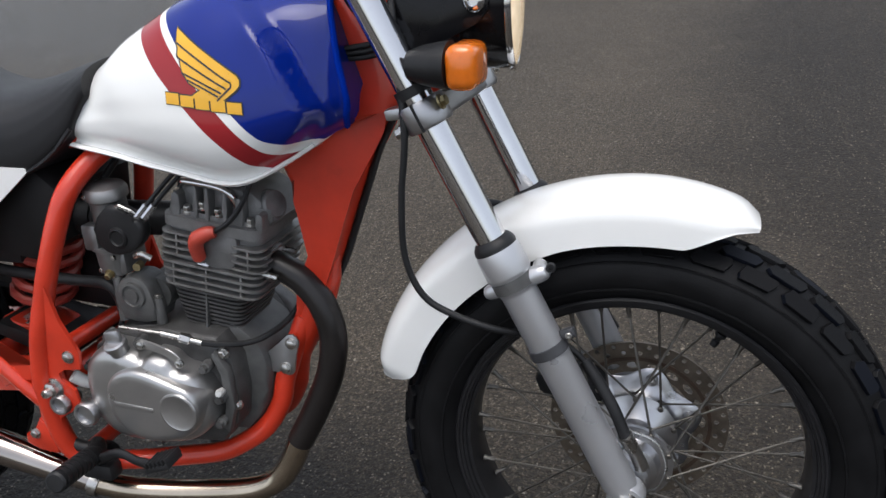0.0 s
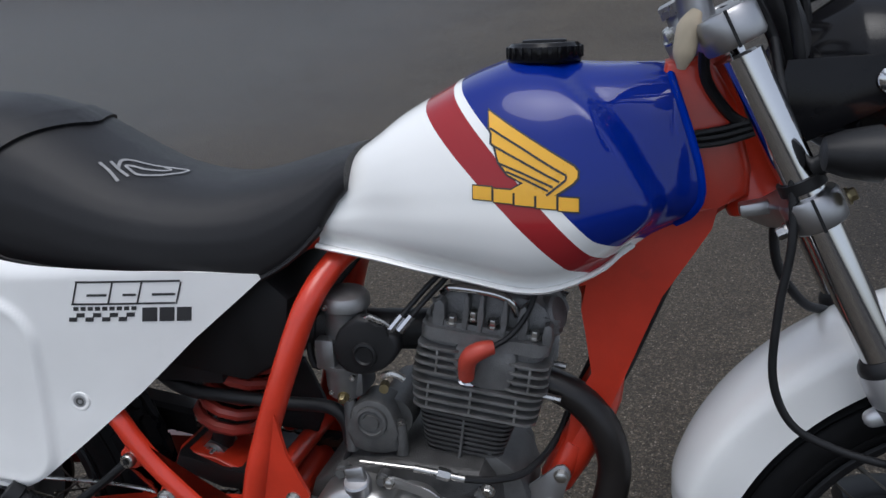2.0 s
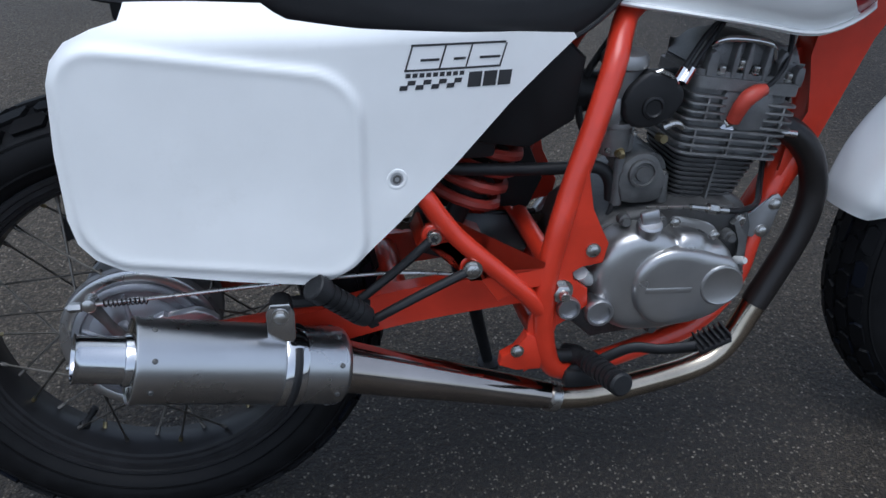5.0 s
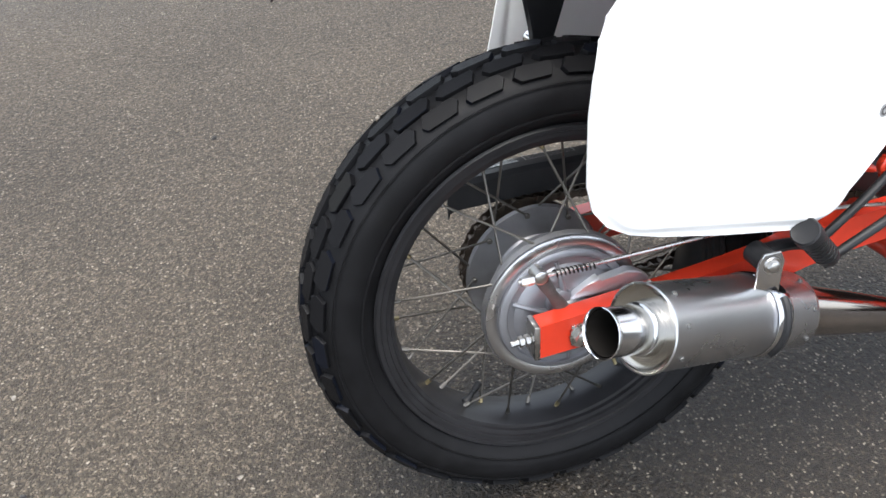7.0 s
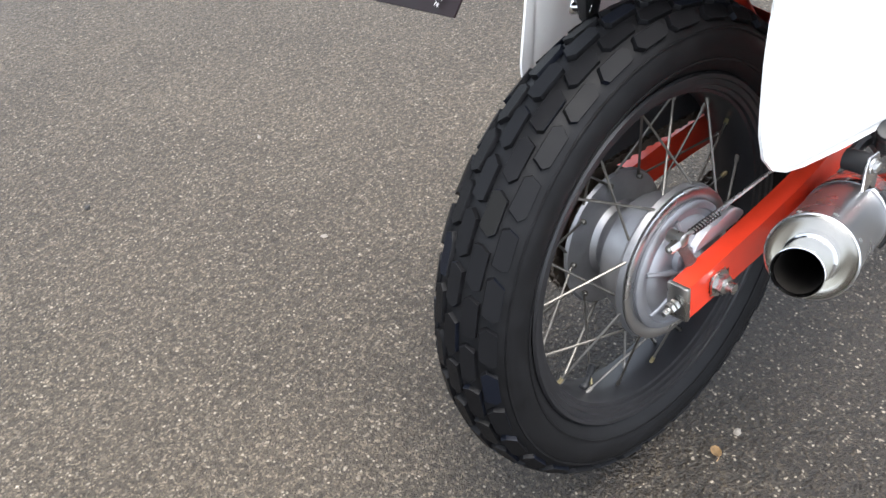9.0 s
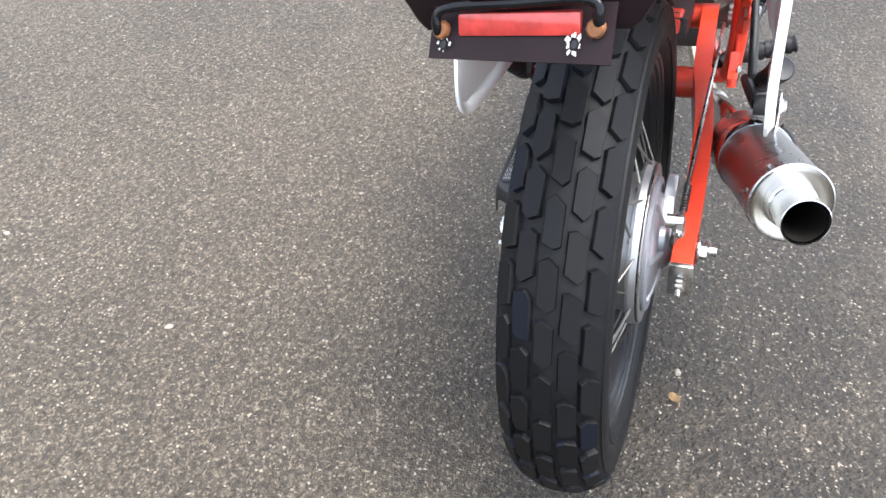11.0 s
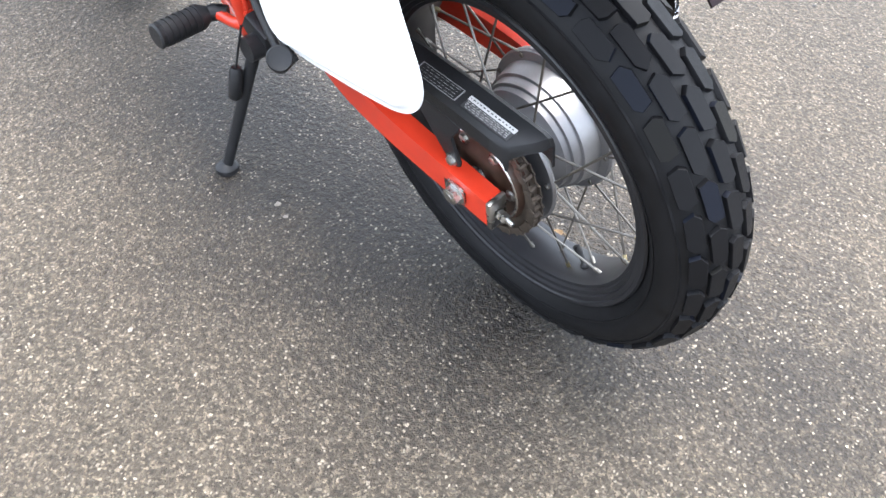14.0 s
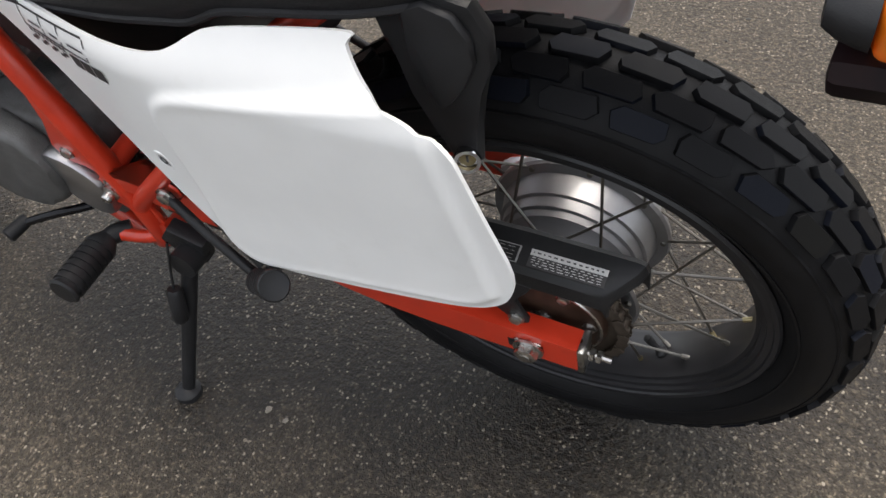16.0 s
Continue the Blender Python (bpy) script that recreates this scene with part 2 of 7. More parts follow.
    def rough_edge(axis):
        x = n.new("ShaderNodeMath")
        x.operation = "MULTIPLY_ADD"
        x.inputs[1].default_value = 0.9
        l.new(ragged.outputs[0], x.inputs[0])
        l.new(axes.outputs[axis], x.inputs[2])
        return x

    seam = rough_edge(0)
    sheet = n.new("ShaderNodeMath")
    sheet.operation = "MULTIPLY"
    l.new(span(seam.outputs[0], 0.8, -1.2, 0.0, 0.85), sheet.inputs[0])
    l.new(span(rough_edge(1).outputs[0], 2.2, 3.6, 0.0, 1.0), sheet.inputs[1])
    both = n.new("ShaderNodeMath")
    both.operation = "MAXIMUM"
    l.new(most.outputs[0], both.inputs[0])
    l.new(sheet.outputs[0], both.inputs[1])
    wet_shade = both.outputs[0]
    col = mix(wet_shade, col, mix(1.0, col, (0.30, 0.275, 0.25), "MULTIPLY"))
    # tarmac painted darker ahead of the machine for dimmer reflection; ragged seam, stones stand out
    dim_ahead = span(seam.outputs[0], 1.60, 2.25, 0.0, 1.0)
    col = mix(dim_ahead, col, mix(1.0, col, (0.34, 0.325, 0.31), "MULTIPLY"))
    col = mix(seen.outputs[0], col, mix(dim_ahead, chipcol, mix(1.0, chipcol, (0.85, 0.83, 0.81), "MULTIPLY")))
    seen2 = n.new("ShaderNodeMath")
    seen2.operation = "MULTIPLY"
    l.new(span(sep["r"].outputs[0], 0.925, 0.94, 0.0, 1.0), seen2.inputs[0])
    grown = n.new("ShaderNodeMath")
    grown.operation = "MULTIPLY_ADD"
    grown.inputs[1].default_value = -0.42
    l.new(sep["r"].outputs[1], grown.inputs[0])
    l.new(rare.outputs["Distance"], grown.inputs[2])
    l.new(span(grown.outputs[0], 0.0, 0.07, 1.0, 0.0), seen2.inputs[1])
    col = mix(seen2.outputs[0], col, ramp(sep["r"].outputs[2], [(0.0, (0.1040, 0.0891, 0.0701)), (0.6, (0.2288, 0.1980, 0.1547)), (1.0, (0.4784, 0.4208, 0.3322))]))
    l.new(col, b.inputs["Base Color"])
    gleam = n.new("ShaderNodeMath")
    gleam.operation = "MULTIPLY_ADD"
    gleam.inputs[1].default_value = 0.25
    l.new(damp_shade, gleam.inputs[0])
    l.new(sheet.outputs[0], gleam.inputs[2])
    l.new(span(gleam.outputs[0], 0.0, 1.0, 0.62, 0.26), b.inputs["Roughness"])
    l.new(span(gleam.outputs[0], 0.0, 1.0, 0.30, 0.62), b.inputs["Specular IOR Level"])
    h = n.new("ShaderNodeMath")
    h.operation = "ADD"
    l.new(span(grit.outputs["Distance"], 0.0, 0.7, 1.0, 0.0), h.inputs[0])
    l.new(span(chips.outputs["Distance"], 0.0, 0.6, 0.8, 0.0), h.inputs[1])
    h2 = n.new("ShaderNodeMath")
    h2.operation = "ADD"
    l.new(h.outputs[0], h2.inputs[0])
    l.new(span(lumps.outputs[0], 0.3, 0.7, 0.0, 2.8), h2.inputs[1])
    bp = n.new("ShaderNodeBump")
    bp.inputs["Strength"].default_value, bp.inputs["Distance"].default_value = 0.85, 0.0024
    l.new(h2.outputs[0], bp.inputs["Height"])
    l.new(bp.outputs[0], b.inputs["Normal"])
    return m


# ---- mesh helpers ----
def part(name, bm, material, parent, label="", smooth=True, angle=40):
    me = bpy.data.meshes.new(name)
    bmesh.ops.recalc_face_normals(bm, faces=bm.faces[:])
    if smooth:
        lim = radians(angle)
        for f in bm.faces:
            f.smooth = True
        for e in bm.edges:
            if len(e.link_faces) == 2 and e.calc_face_angle(0) > lim:
                e.smooth = False
    bm.to_mesh(me)
    bm.free()
    for m in material if isinstance(material, (list, tuple)) else [material]:
        me.materials.append(m)
    ob = new(name, me)
    ob.parent = parent
    if label:
        ob["label"] = label
    return ob


def repeat(ob, m):
    """Another piece on the same mesh, under the same parent."""
    o = ob.copy()
    scene.collection.objects.link(o)
    o.matrix_basis = m
    return o


def curve_pts(pts, sub=6):
    """A smooth line through the points."""
    p = [Vector(q) for q in pts]
    if len(p) < 3 or sub < 2:
        return p
    p = [2 * p[0] - p[1], *p, 2 * p[-1] - p[-2]]
    out = []
    for i in range(1, len(p) - 2):
        for k in range(sub):
            t = k / sub
            a, b, c, d = p[i - 1], p[i], p[i + 1], p[i + 2]
            out.append(0.5 * (2 * b + (c - a) * t + (2 * a - 5 * b + 4 * c - d) * t * t + (3 * b - a - 3 * c + d) * t**3))
    out.append(p[-2])
    return out


def sweep(bm, pts, r, n=10, sub=6, caps=True, squash=None):
    """A tube along the points; r is one radius or one for each point given. squash: (width, height) factors."""
    line = curve_pts(pts, sub)
    if isinstance(r, (list, tuple)):
        at = np.linspace(0, 1, len(r))
        rad = [float(np.interp(i / (len(line) - 1), at, r)) for i in range(len(line))]
    else:
        rad = [r] * len(line)
    side = None
    rings = []
    for i, c in enumerate(line):
        d = (line[min(i + 1, len(line) - 1)] - line[max(i - 1, 0)]).normalized()
        if side is None:
            side = d.cross(Vector((0, 1, 0)) if abs(d.y) < 0.9 else Vector((1, 0, 0))).normalized()
        side = (side - d * side.dot(d)).normalized()
        up = d.cross(side)
        sq = squash or (1, 1)
        rings.append([bm.verts.new(c + rad[i] * (math.cos(a) * side * sq[0] + math.sin(a) * up * sq[1])) for a in (2 * math.pi * k / n for k in range(n))])
    for a, b in zip(rings, rings[1:]):
        for k in range(n):
            bm.faces.new((a[k], a[(k + 1) % n], b[(k + 1) % n], b[k]))
    if caps:
        bm.faces.new(rings[0][::-1])
        bm.faces.new(rings[-1])
    return bm


def tube(pts, r, n=10, sub=6, caps=True, squash=None):
    return sweep(bmesh.new(), pts, r, n, sub, caps, squash)


def frame_of(d):
    d = Vector(d).normalized()
    return d.to_track_quat("Z", "Y").to_matrix().to_4x4()


def lathe(profile, at=(0, 0, 0), axis=(0, 1, 0), n=40, bm=None, closed=False):
    """A body of revolution; profile is rows of (distance along the axis, radius)."""
    bm = bm or bmesh.new()
    m = Matrix.Translation(at) @ frame_of(axis)
    rings = []
    for h, r in profile:
        if r < 1e-6:
            rings.append([bm.verts.new(m @ Vector((0, 0, h)))])
        else:
            rings.append([bm.verts.new(m @ Vector((r * math.cos(a), r * math.sin(a), h))) for a in (2 * math.pi * k / n for k in range(n))])
    pairs = list(zip(rings, rings[1:]))
    if closed:
        pairs.append((rings[-1], rings[0]))
    for a, b in pairs:
        for k in range(n):
            j = (k + 1) % n
            if len(a) == 1 and len(b) > 1:
                bm.faces.new((a[0], b[k], b[j]))
            elif len(b) == 1 and len(a) > 1:
                bm.faces.new((a[k], b[0], a[j]))
            elif len(a) > 1:
                bm.faces.new((a[k], b[k], b[j], a[j]))
    return bm


def bevel(bm, width, seg=2, lim=30):
    ed = [e for e in bm.edges if len(e.link_faces) == 2 and e.calc_face_angle(0) > radians(lim)]
    bmesh.ops.bevel(bm, geom=ed, offset=width, segments=seg, profile=0.5, affect="EDGES", clamp_overlap=True)
    return bm


def block(cx, cy, cz, sx, sy, sz, bev=0.003, m=None, seg=2):
    bm = bmesh.new()
    bmesh.ops.create_cube(bm, size=1.0)
    bmesh.ops.scale(bm, vec=(sx, sy, sz), verts=bm.verts)
    if bev:
        bevel(bm, bev, seg)
    bmesh.ops.transform(bm, matrix=Matrix.Translation((cx, cy, cz)) @ (m or Matrix()), verts=bm.verts)
    return bm


def prism(outline, y0, y1, bev=0.003, round_pts=0, seg=2, xform=None):
    """A plate: the outline in x and z, from y0 to y1."""
    pts = outline
    if round_pts:
        closed = curve_pts([(*outline[-1], 0), *[(*p, 0) for p in outline], (*outline[0], 0), (*outline[1], 0)], round_pts)
        pts = [(p.x, p.y) for p in closed[round_pts:-round_pts - 1]]
    bm = bmesh.new()
    lo = [bm.verts.new((x, y0, z)) for x, z in pts]
    hi = [bm.verts.new((x, y1, z)) for x, z in pts]
    bm.faces.new(lo)
    bm.faces.new(hi[::-1])
    for k in range(len(pts)):
        j = (k + 1) % len(pts)
        bm.faces.new((lo[k], hi[k], hi[j], lo[j]))
    if bev:
        rim = [e for e in bm.edges if (e.verts[0].co.y - e.verts[1].co.y) ** 2 < 1e-12]
        bmesh.ops.bevel(bm, geom=rim, offset=bev, segments=seg, profile=0.5, affect="EDGES", clamp_overlap=True)
    if xform is not None:
        bmesh.ops.transform(bm, matrix=xform, verts=bm.verts)
    return bm


def hexbolt(at, axis, r=0.008, h=0.007, washer=True, n=6):
    bm = lathe([(0, 0), (0, r), (h * 0.85, r), (h, r * 0.8), (h, 0)], at, axis, n)
    if washer:
        lathe([(-0.001, 0), (-0.001, r * 1.35), (0.0015, r * 1.35), (0.0015, 0)], at, axis, 14, bm)
    return bm


def allen(at, axis, r=0.007, h=0.007):
    return lathe([(0, 0), (0, r), (h * 0.8, r), (h, r * 0.85), (h, r * 0.5), (h * 0.4, r * 0.48), (h * 0.4, 0)], at, axis, 14)


def fill_sheet(outline, step, yfun, thick, round_pts=0):
    """A thin moulded sheet: the outline in x and z, cut into a net and laid on y = yfun(x, z)."""
    pts = outline
    if round_pts:
        closed = curve_pts([(*outline[-1], 0), *[(*p, 0) for p in outline], (*outline[0], 0), (*outline[1], 0)], round_pts)
        pts = [(p.x, p.y) for p in closed[round_pts:-round_pts - 1]]
    bm = bmesh.new()
    bm.faces.new([bm.verts.new((x, 0, z)) for x, z in pts])
    xs, zs = [p[0] for p in pts], [p[1] for p in pts]
    for lo, hi, no in ((min(xs), max(xs), (1, 0, 0)), (min(zs), max(zs), (0, 0, 1))):
        k = lo + step
        while k < hi - step * 0.3:
            bmesh.ops.bisect_plane(bm, geom=bm.verts[:] + bm.edges[:] + bm.faces[:], plane_co=Vector(no) * k, plane_no=no)
            k += step
    bmesh.ops.triangulate(bm, faces=[f for f in bm.faces if len(f.verts) > 4])
    for v in bm.verts:
        v.co.y = yfun(v.co.x, v.co.z)
    bmesh.ops.recalc_face_normals(bm, faces=bm.faces[:])
    if thick:
        bmesh.ops.solidify(bm, geom=bm.faces[:], thickness=thick)
    return bm


def on_surface(tree, outlines, side, lift=0.0008, step=0.006):
    """Flat print laid on a body: outlines in x and z, pushed along y on to the body's surface."""
    bm = bmesh.new()
    for o in outlines:
        s = bmesh.new()
        s.faces.new([s.verts.new((x, 0, z)) for x, z in o])
        for no, k0, k1 in (((1, 0, 0), min(p[0] for p in o), max(p[0] for p in o)), ((0, 0, 1), min(p[1] for p in o), max(p[1] for p in o))):
            k = k0 + step
            while k < k1:
                bmesh.ops.bisect_plane(s, geom=s.verts[:] + s.edges[:] + s.faces[:], plane_co=Vector(no) * k, plane_no=no)
                k += step
        bmesh.ops.triangulate(s, faces=s.faces[:])
        vs = {}
        for v in s.verts:
            hit, nor, _, _ = tree.ray_cast(Vector((v.co.x, side * 0.5, v.co.z)), Vector((0, -side, 0)))
            if hit is None:
                continue
            if nor.y * side < 0:
                nor = -nor
            vs[v] = bm.verts.new(hit + nor * lift)
        for f in s.faces:
            if all(v in vs for v in f.verts):
                bm.faces.new([vs[v] for v in f.verts])
        s.free()
    return bm


# ---- ground ----
gbm = bmesh.new()
R0 = [0, 1.5, 4, 12, 40, 150, 600, 2500]
prev = None
for r in R0:
    ring = [gbm.verts.new((0.5, 0, 0))] if r == 0 else [gbm.verts.new((0.5 + r * math.cos(a), r * math.sin(a), 0)) for a in (2 * math.pi * k / 32 for k in range(32))]
    if prev:
        for k in range(32):
            j = (k + 1) % 32
            gbm.faces.new((prev[0], ring[k], ring[j]) if len(prev) == 1 else (prev[k], ring[k], ring[j], prev[j]))
    prev = ring
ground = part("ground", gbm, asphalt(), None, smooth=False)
tagged(ground, "grey-brown asphalt with pale stone chips, damp patches and painted shade", "asphalt", kind="structure")

# plain low walls, unseen, added far off on all sides to darken the horizon
wall_mat = mat("unseen_wall", (0.16, 0.155, 0.15), 0.8, var=0.15, scale=1.5, bump=0.3, bump_scale=60)
for nm, x, y, sx, sy in (("wall_north", 0.5, 12.0, 24.0, 0.2), ("wall_south", 0.5, -12.0, 24.0, 0.2), ("wall_east", 12.6, 0.0, 0.2, 24.2), ("wall_west", -11.6, 0.0, 0.2, 24.2)):
    w = part(nm, block(x, y, 0.45, sx, sy, 0.9, 0.01), wall_mat, None)
    tagged(w, "plain grey unseen wall, added to darken the horizon", "wall", kind="structure")

# ---- the motorcycle ----
bike = new("motorcycle")
bike.matrix_world = BIKE
tagged(bike, "white, blue and orange-red motorcycle leaning on its side stand", "motorcycle")

from mathutils.bvhtree import BVHTree


# ---- wheels ----
def tyre_mesh(cols, count, tall):
    bm = bmesh.new()
    prof = []
    for k in range(27):
        a = radians(-134 + 268 * k / 26)
        prof.append((0.060 * math.sin(a), 0.279 + 0.0475 * math.cos(a)))
    prof += [(0.034, 0.236), (0.020, 0.2385), (-0.020, 0.2385), (-0.034, 0.236)]
    lathe(prof, (0, 0, 0), (0, 1, 0), 96, bm, closed=True)
    # raised mould lines on the sidewall
    for s in (-1, 1):
        for rr, yy in ((0.262, 0.0575), (0.297, 0.0570)):
            lathe([(s * (yy - 0.004), rr - 0.002), (s * yy, rr - 0.0012), (s * yy, rr + 0.0012), (s * (yy - 0.004), rr + 0.002)], (0, 0, 0), (0, 1, 0), 96, bm, closed=True)
    rnd = random.Random(7)

    def surf(th, a, h):
        r = 0.279 + (0.0475 + h) * math.cos(a)
        y = (0.060 + h) * math.sin(a)
        return Vector((r * math.cos(th), y, r * math.sin(th)))

    for a0, wid, ln, shift, skew in cols:
        for k in range(count):
            th = 2 * math.pi * (k + shift) / count
            half, w = ln / 0.33 / 2, radians(wid) / 2
            worn = tall * rnd.uniform(0.85, 1.1)
            sk = skew / 0.33
            j0, j1 = rnd.uniform(-0.006, 0.006), rnd.uniform(-0.006, 0.006)
            kink = 0.022
            shape = [(-half + kink + j0, -w), (-half, w * 0.25 * (1 if sk > 0 else -1)), (-half + kink * 0.7 + j1, w), (half - kink + j1, w), (half, -w * 0.25 * (1 if sk > 0 else -1)), (half - kink * 0.7 + j0, -w)]
            shape = [(t + rnd.uniform(-0.005, 0.005), b + w * rnd.uniform(-0.07, 0.07)) for t, b in shape]
            base = [bm.verts.new(surf(th + t, radians(a0) + b, -0.003)) for t, b in shape]
            edge = [bm.verts.new(surf(th + t * 0.95, radians(a0) + b * 0.95, worn - 0.0010)) for t, b in shape]
            top = [bm.verts.new(surf(th + t * 0.93, radians(a0) + b * 0.88, worn)) for t, b in shape]
            bm.faces.new(top).material_index = 1
            for i in range(6):
                j = (i + 1) % 6
                bm.faces.new((base[i], base[j], edge[j], edge[i])).material_index = 1
                bm.faces.new((edge[i], edge[j], top[j], top[i])).material_index = 1
    return bm


def wheel(name, x, hub_bm, hub_mat, label, slim=0.0):
    w = part(name, hub_bm, hub_mat, bike, label)
    w.location = (x, 0, 0.336)
    cols = [(0, 18, 0.055, 0.0, 0.010), (-22.5, 19, 0.055, 0.5, 0.010), (22.5, 19, 0.055, 0.56, -0.010), (-45.5, 21, 0.054, 0.05, 0.011), (45.5, 21, 0.054, 0.10, -0.011)]
    part("tyre", tyre_mesh(cols, 34, 0.0062), [RUBBER, TREAD], w, "black block-pattern tyre, dusty and worn", angle=35)
    rim = lathe([(-0.048, 0.2425), (-0.045, 0.2455), (-0.040, 0.2420), (-0.033, 0.2330), (-0.024, 0.2270), (-0.014, 0.2195), (0.014, 0.2195), (0.024, 0.2270), (0.033, 0.2330),
                 (0.040, 0.2420), (0.045, 0.2455), (0.048, 0.2425), (0.0472, 0.2375), (0.0445, 0.2362), (0.0440, 0.2295), (0.0400, 0.2282), (0.0388, 0.2230), (0.0340, 0.2215), (0.0328, 0.2172), (0.022, 0.2155), (0.012, 0.2125), (-0.012, 0.2125), (-0.022, 0.2155), (-0.0328, 0.2172), (-0.0340, 0.2215), (-0.0388, 0.2230), (-0.0400, 0.2282), (-0.0440, 0.2295), (-0.0445, 0.2362), (-0.0472, 0.2375)], (0, 0, 0), (0, 1, 0), 96, closed=True)
    # a shallower well leaves a wider opening
    for v in rim.verts:
        r = math.hypot(v.co.x, v.co.z)
        k = (r + slim * min(1.0, max(0.0, (0.2425 - r) / 0.02))) / r
        v.co.x, v.co.z = v.co.x * k, v.co.z * k
    part("rim", rim, RIM, w, "black painted wheel rim")
    return w


def spokes(w, count, flanges, cross, odd=BRASS):
    """Spokes in crossing pairs from both hub flanges (y, radius) to the rim."""
    for k in range(count):
        side = k % 2
        y, r = flanges[side]
        out = (k // 2) % 2
        th = 2 * math.pi * (k + 0.35) / count
        lay = cross * (1 if out else -1)
        a = Vector((r * math.cos(th + lay), y + (0.004 if out else -0.004), r * math.sin(th + lay)))
        b = Vector((0.2165 * math.cos(th), (0.009 if y > 0 else -0.009), 0.2165 * math.sin(th)))
        bm = tube([a, a + (b - a) * 0.5, b], 0.0017, 6, 1)
        part("spoke", bm, SPOKE, w)
        d = (b - a).normalized()
        part("spoke_nipple", lathe([(-0.014, 0.0026), (-0.012, 0.0032), (-0.002, 0.0032), (0, 0.0045), (0.003, 0.0045)], b, d, 8), odd if k % 3 == 0 else SPOKE, w)
        part("spoke_head", lathe([(-0.003, 0), (-0.003, 0.0032), (0.002, 0.004), (0.0035, 0.003), (0.0035, 0)], a + Vector((0, 0.002 if out else -0.002, 0)), (0, 1 if out else -1, 0), 8), SPOKE, w)


PANEL = mat("grey_brake_panel", (0.27, 0.275, 0.295), 0.44, metal=0.7, var=0.12, scale=25, bump=0.08, bump_scale=900, dirt=0.2, dirt_color=(0.22, 0.21, 0.20))
# rear hub: smooth drum with a flange at each side
rh = lathe([(0.052, 0), (0.052, 0.040), (0.046, 0.046), (0.046, 0.096), (0.043, 0.099), (0.039, 0.096), (0.037, 0.056), (0.030, 0.050), (0.019, 0.053), (0.009, 0.062), (0.003, 0.072), (0.001, 0.0765), (-0.007, 0.0785), (-0.008, 0.0825), (-0.020, 0.0850), (-0.021, 0.0890), (-0.036, 0.0915), (-0.046, 0.094),
            (-0.048, 0.106), (-0.052, 0.108), (-0.060, 0.106), (-0.061, 0.094), (-0.064, 0.092), (-0.064, 0)], n=64)
HUBCAST = mat("dull_hub_casting", (0.30, 0.30, 0.31), 0.42, metal=0.85, var=0.14, scale=26, bump=0.08, bump_scale=900, dirt=0.25, dirt_color=(0.16, 0.15, 0.14))
rear = wheel("rear_wheel", 0.0, rh, HUBCAST, "black-rimmed spoked rear wheel with a silver drum hub and block tyre")
spokes(rear, 36, ((0.041, 0.089), (-0.055, 0.100)), radians(26))
part("flange_face", lathe([(-0.0640, 0.0905), (-0.0648, 0.0915), (-0.0648, 0.1035), (-0.0638, 0.1050), (-0.0620, 0.1050)], n=64), BRUSHED, rear, "turned bright flange face")
part("brake_panel", lathe([(0, 0), (0, 0.088), (-0.004, 0.089), (-0.0065, 0.086), (-0.0070, 0.080), (-0.0045, 0.078), (-0.0045, 0.070), (-0.0090, 0.066), (-0.0120, 0.052), (-0.0135, 0.034), (-0.020, 0.030), (-0.028, 0.024), (-0.028, 0)], (0, -0.0645, 0), (0, 1, 0), 56), PANEL, rear, "silver drum brake back plate")
for a in (100, 160, 215, 275):
    c, d = math.cos(radians(a)), math.sin(radians(a))
    part("panel_web", tube([(0.030 * c, -0.080, 0.030 * d), (0.050 * c, -0.077, 0.050 * d), (0.076 * c, -0.070, 0.076 * d)], [0.005, 0.004, 0.003], 8, 2), PANEL, rear)
part("panel_rib", prism([(-0.002, 0.026), (0.008, 0.036), (0.037, 0.051), (0.041, 0.044), (0.076, 0.054), (0.098, 0.044), (0.106, 0.032), (0.070, 0.026), (0.034, 0.030)], -0.088, -0.074, 0.004, 2), mat("bright_arm", (0.62, 0.63, 0.66), 0.32, metal=0.8, var=0.06, scale=20), rear, "bright flat torque arm")
part("panel_boss", lathe([(0, 0.020), (-0.012, 0.018), (-0.016, 0.012), (-0.016, 0)], (-0.012, -0.072, 0.022), (0, 1, 0), 24), PANEL, rear)
part("sprocket", lathe([(0.068, 0.055), (0.074, 0.055), (0.074, 0.093), (0.068, 0.093)], n=48, closed=True), CHAIN, rear, "oily dark sprocket")
part("sprocket_carrier", lathe([(0.053, 0), (0.053, 0.074), (0.078, 0.074), (0.083, 0.071), (0.083, 0.067), (0.080, 0.064), (0.080, 0.045), (0.084, 0.040), (0.084, 0)], n=40), mat("greasy_brown", (0.055, 0.030, 0.020), 0.38, metal=0.3, var=0.4, scale=50, dirt=0.4, dirt_color=(0.025, 0.015, 0.010)), rear, "brown greasy sprocket carrier")
part("carrier_ring", lathe([(0.0825, 0.0672), (0.0845, 0.0680), (0.0845, 0.0700), (0.0825, 0.0712)], n=40, closed=True), STEEL, rear, "worn bright carrier rim")
for k in range(6):
    a = 2 * math.pi * k / 6
    part("sprocket_bolt", hexbolt((0.055 * math.cos(a), 0.0790, 0.055 * math.sin(a)), (0, 1, 0), 0.0065, 0.006), STEEL, rear)

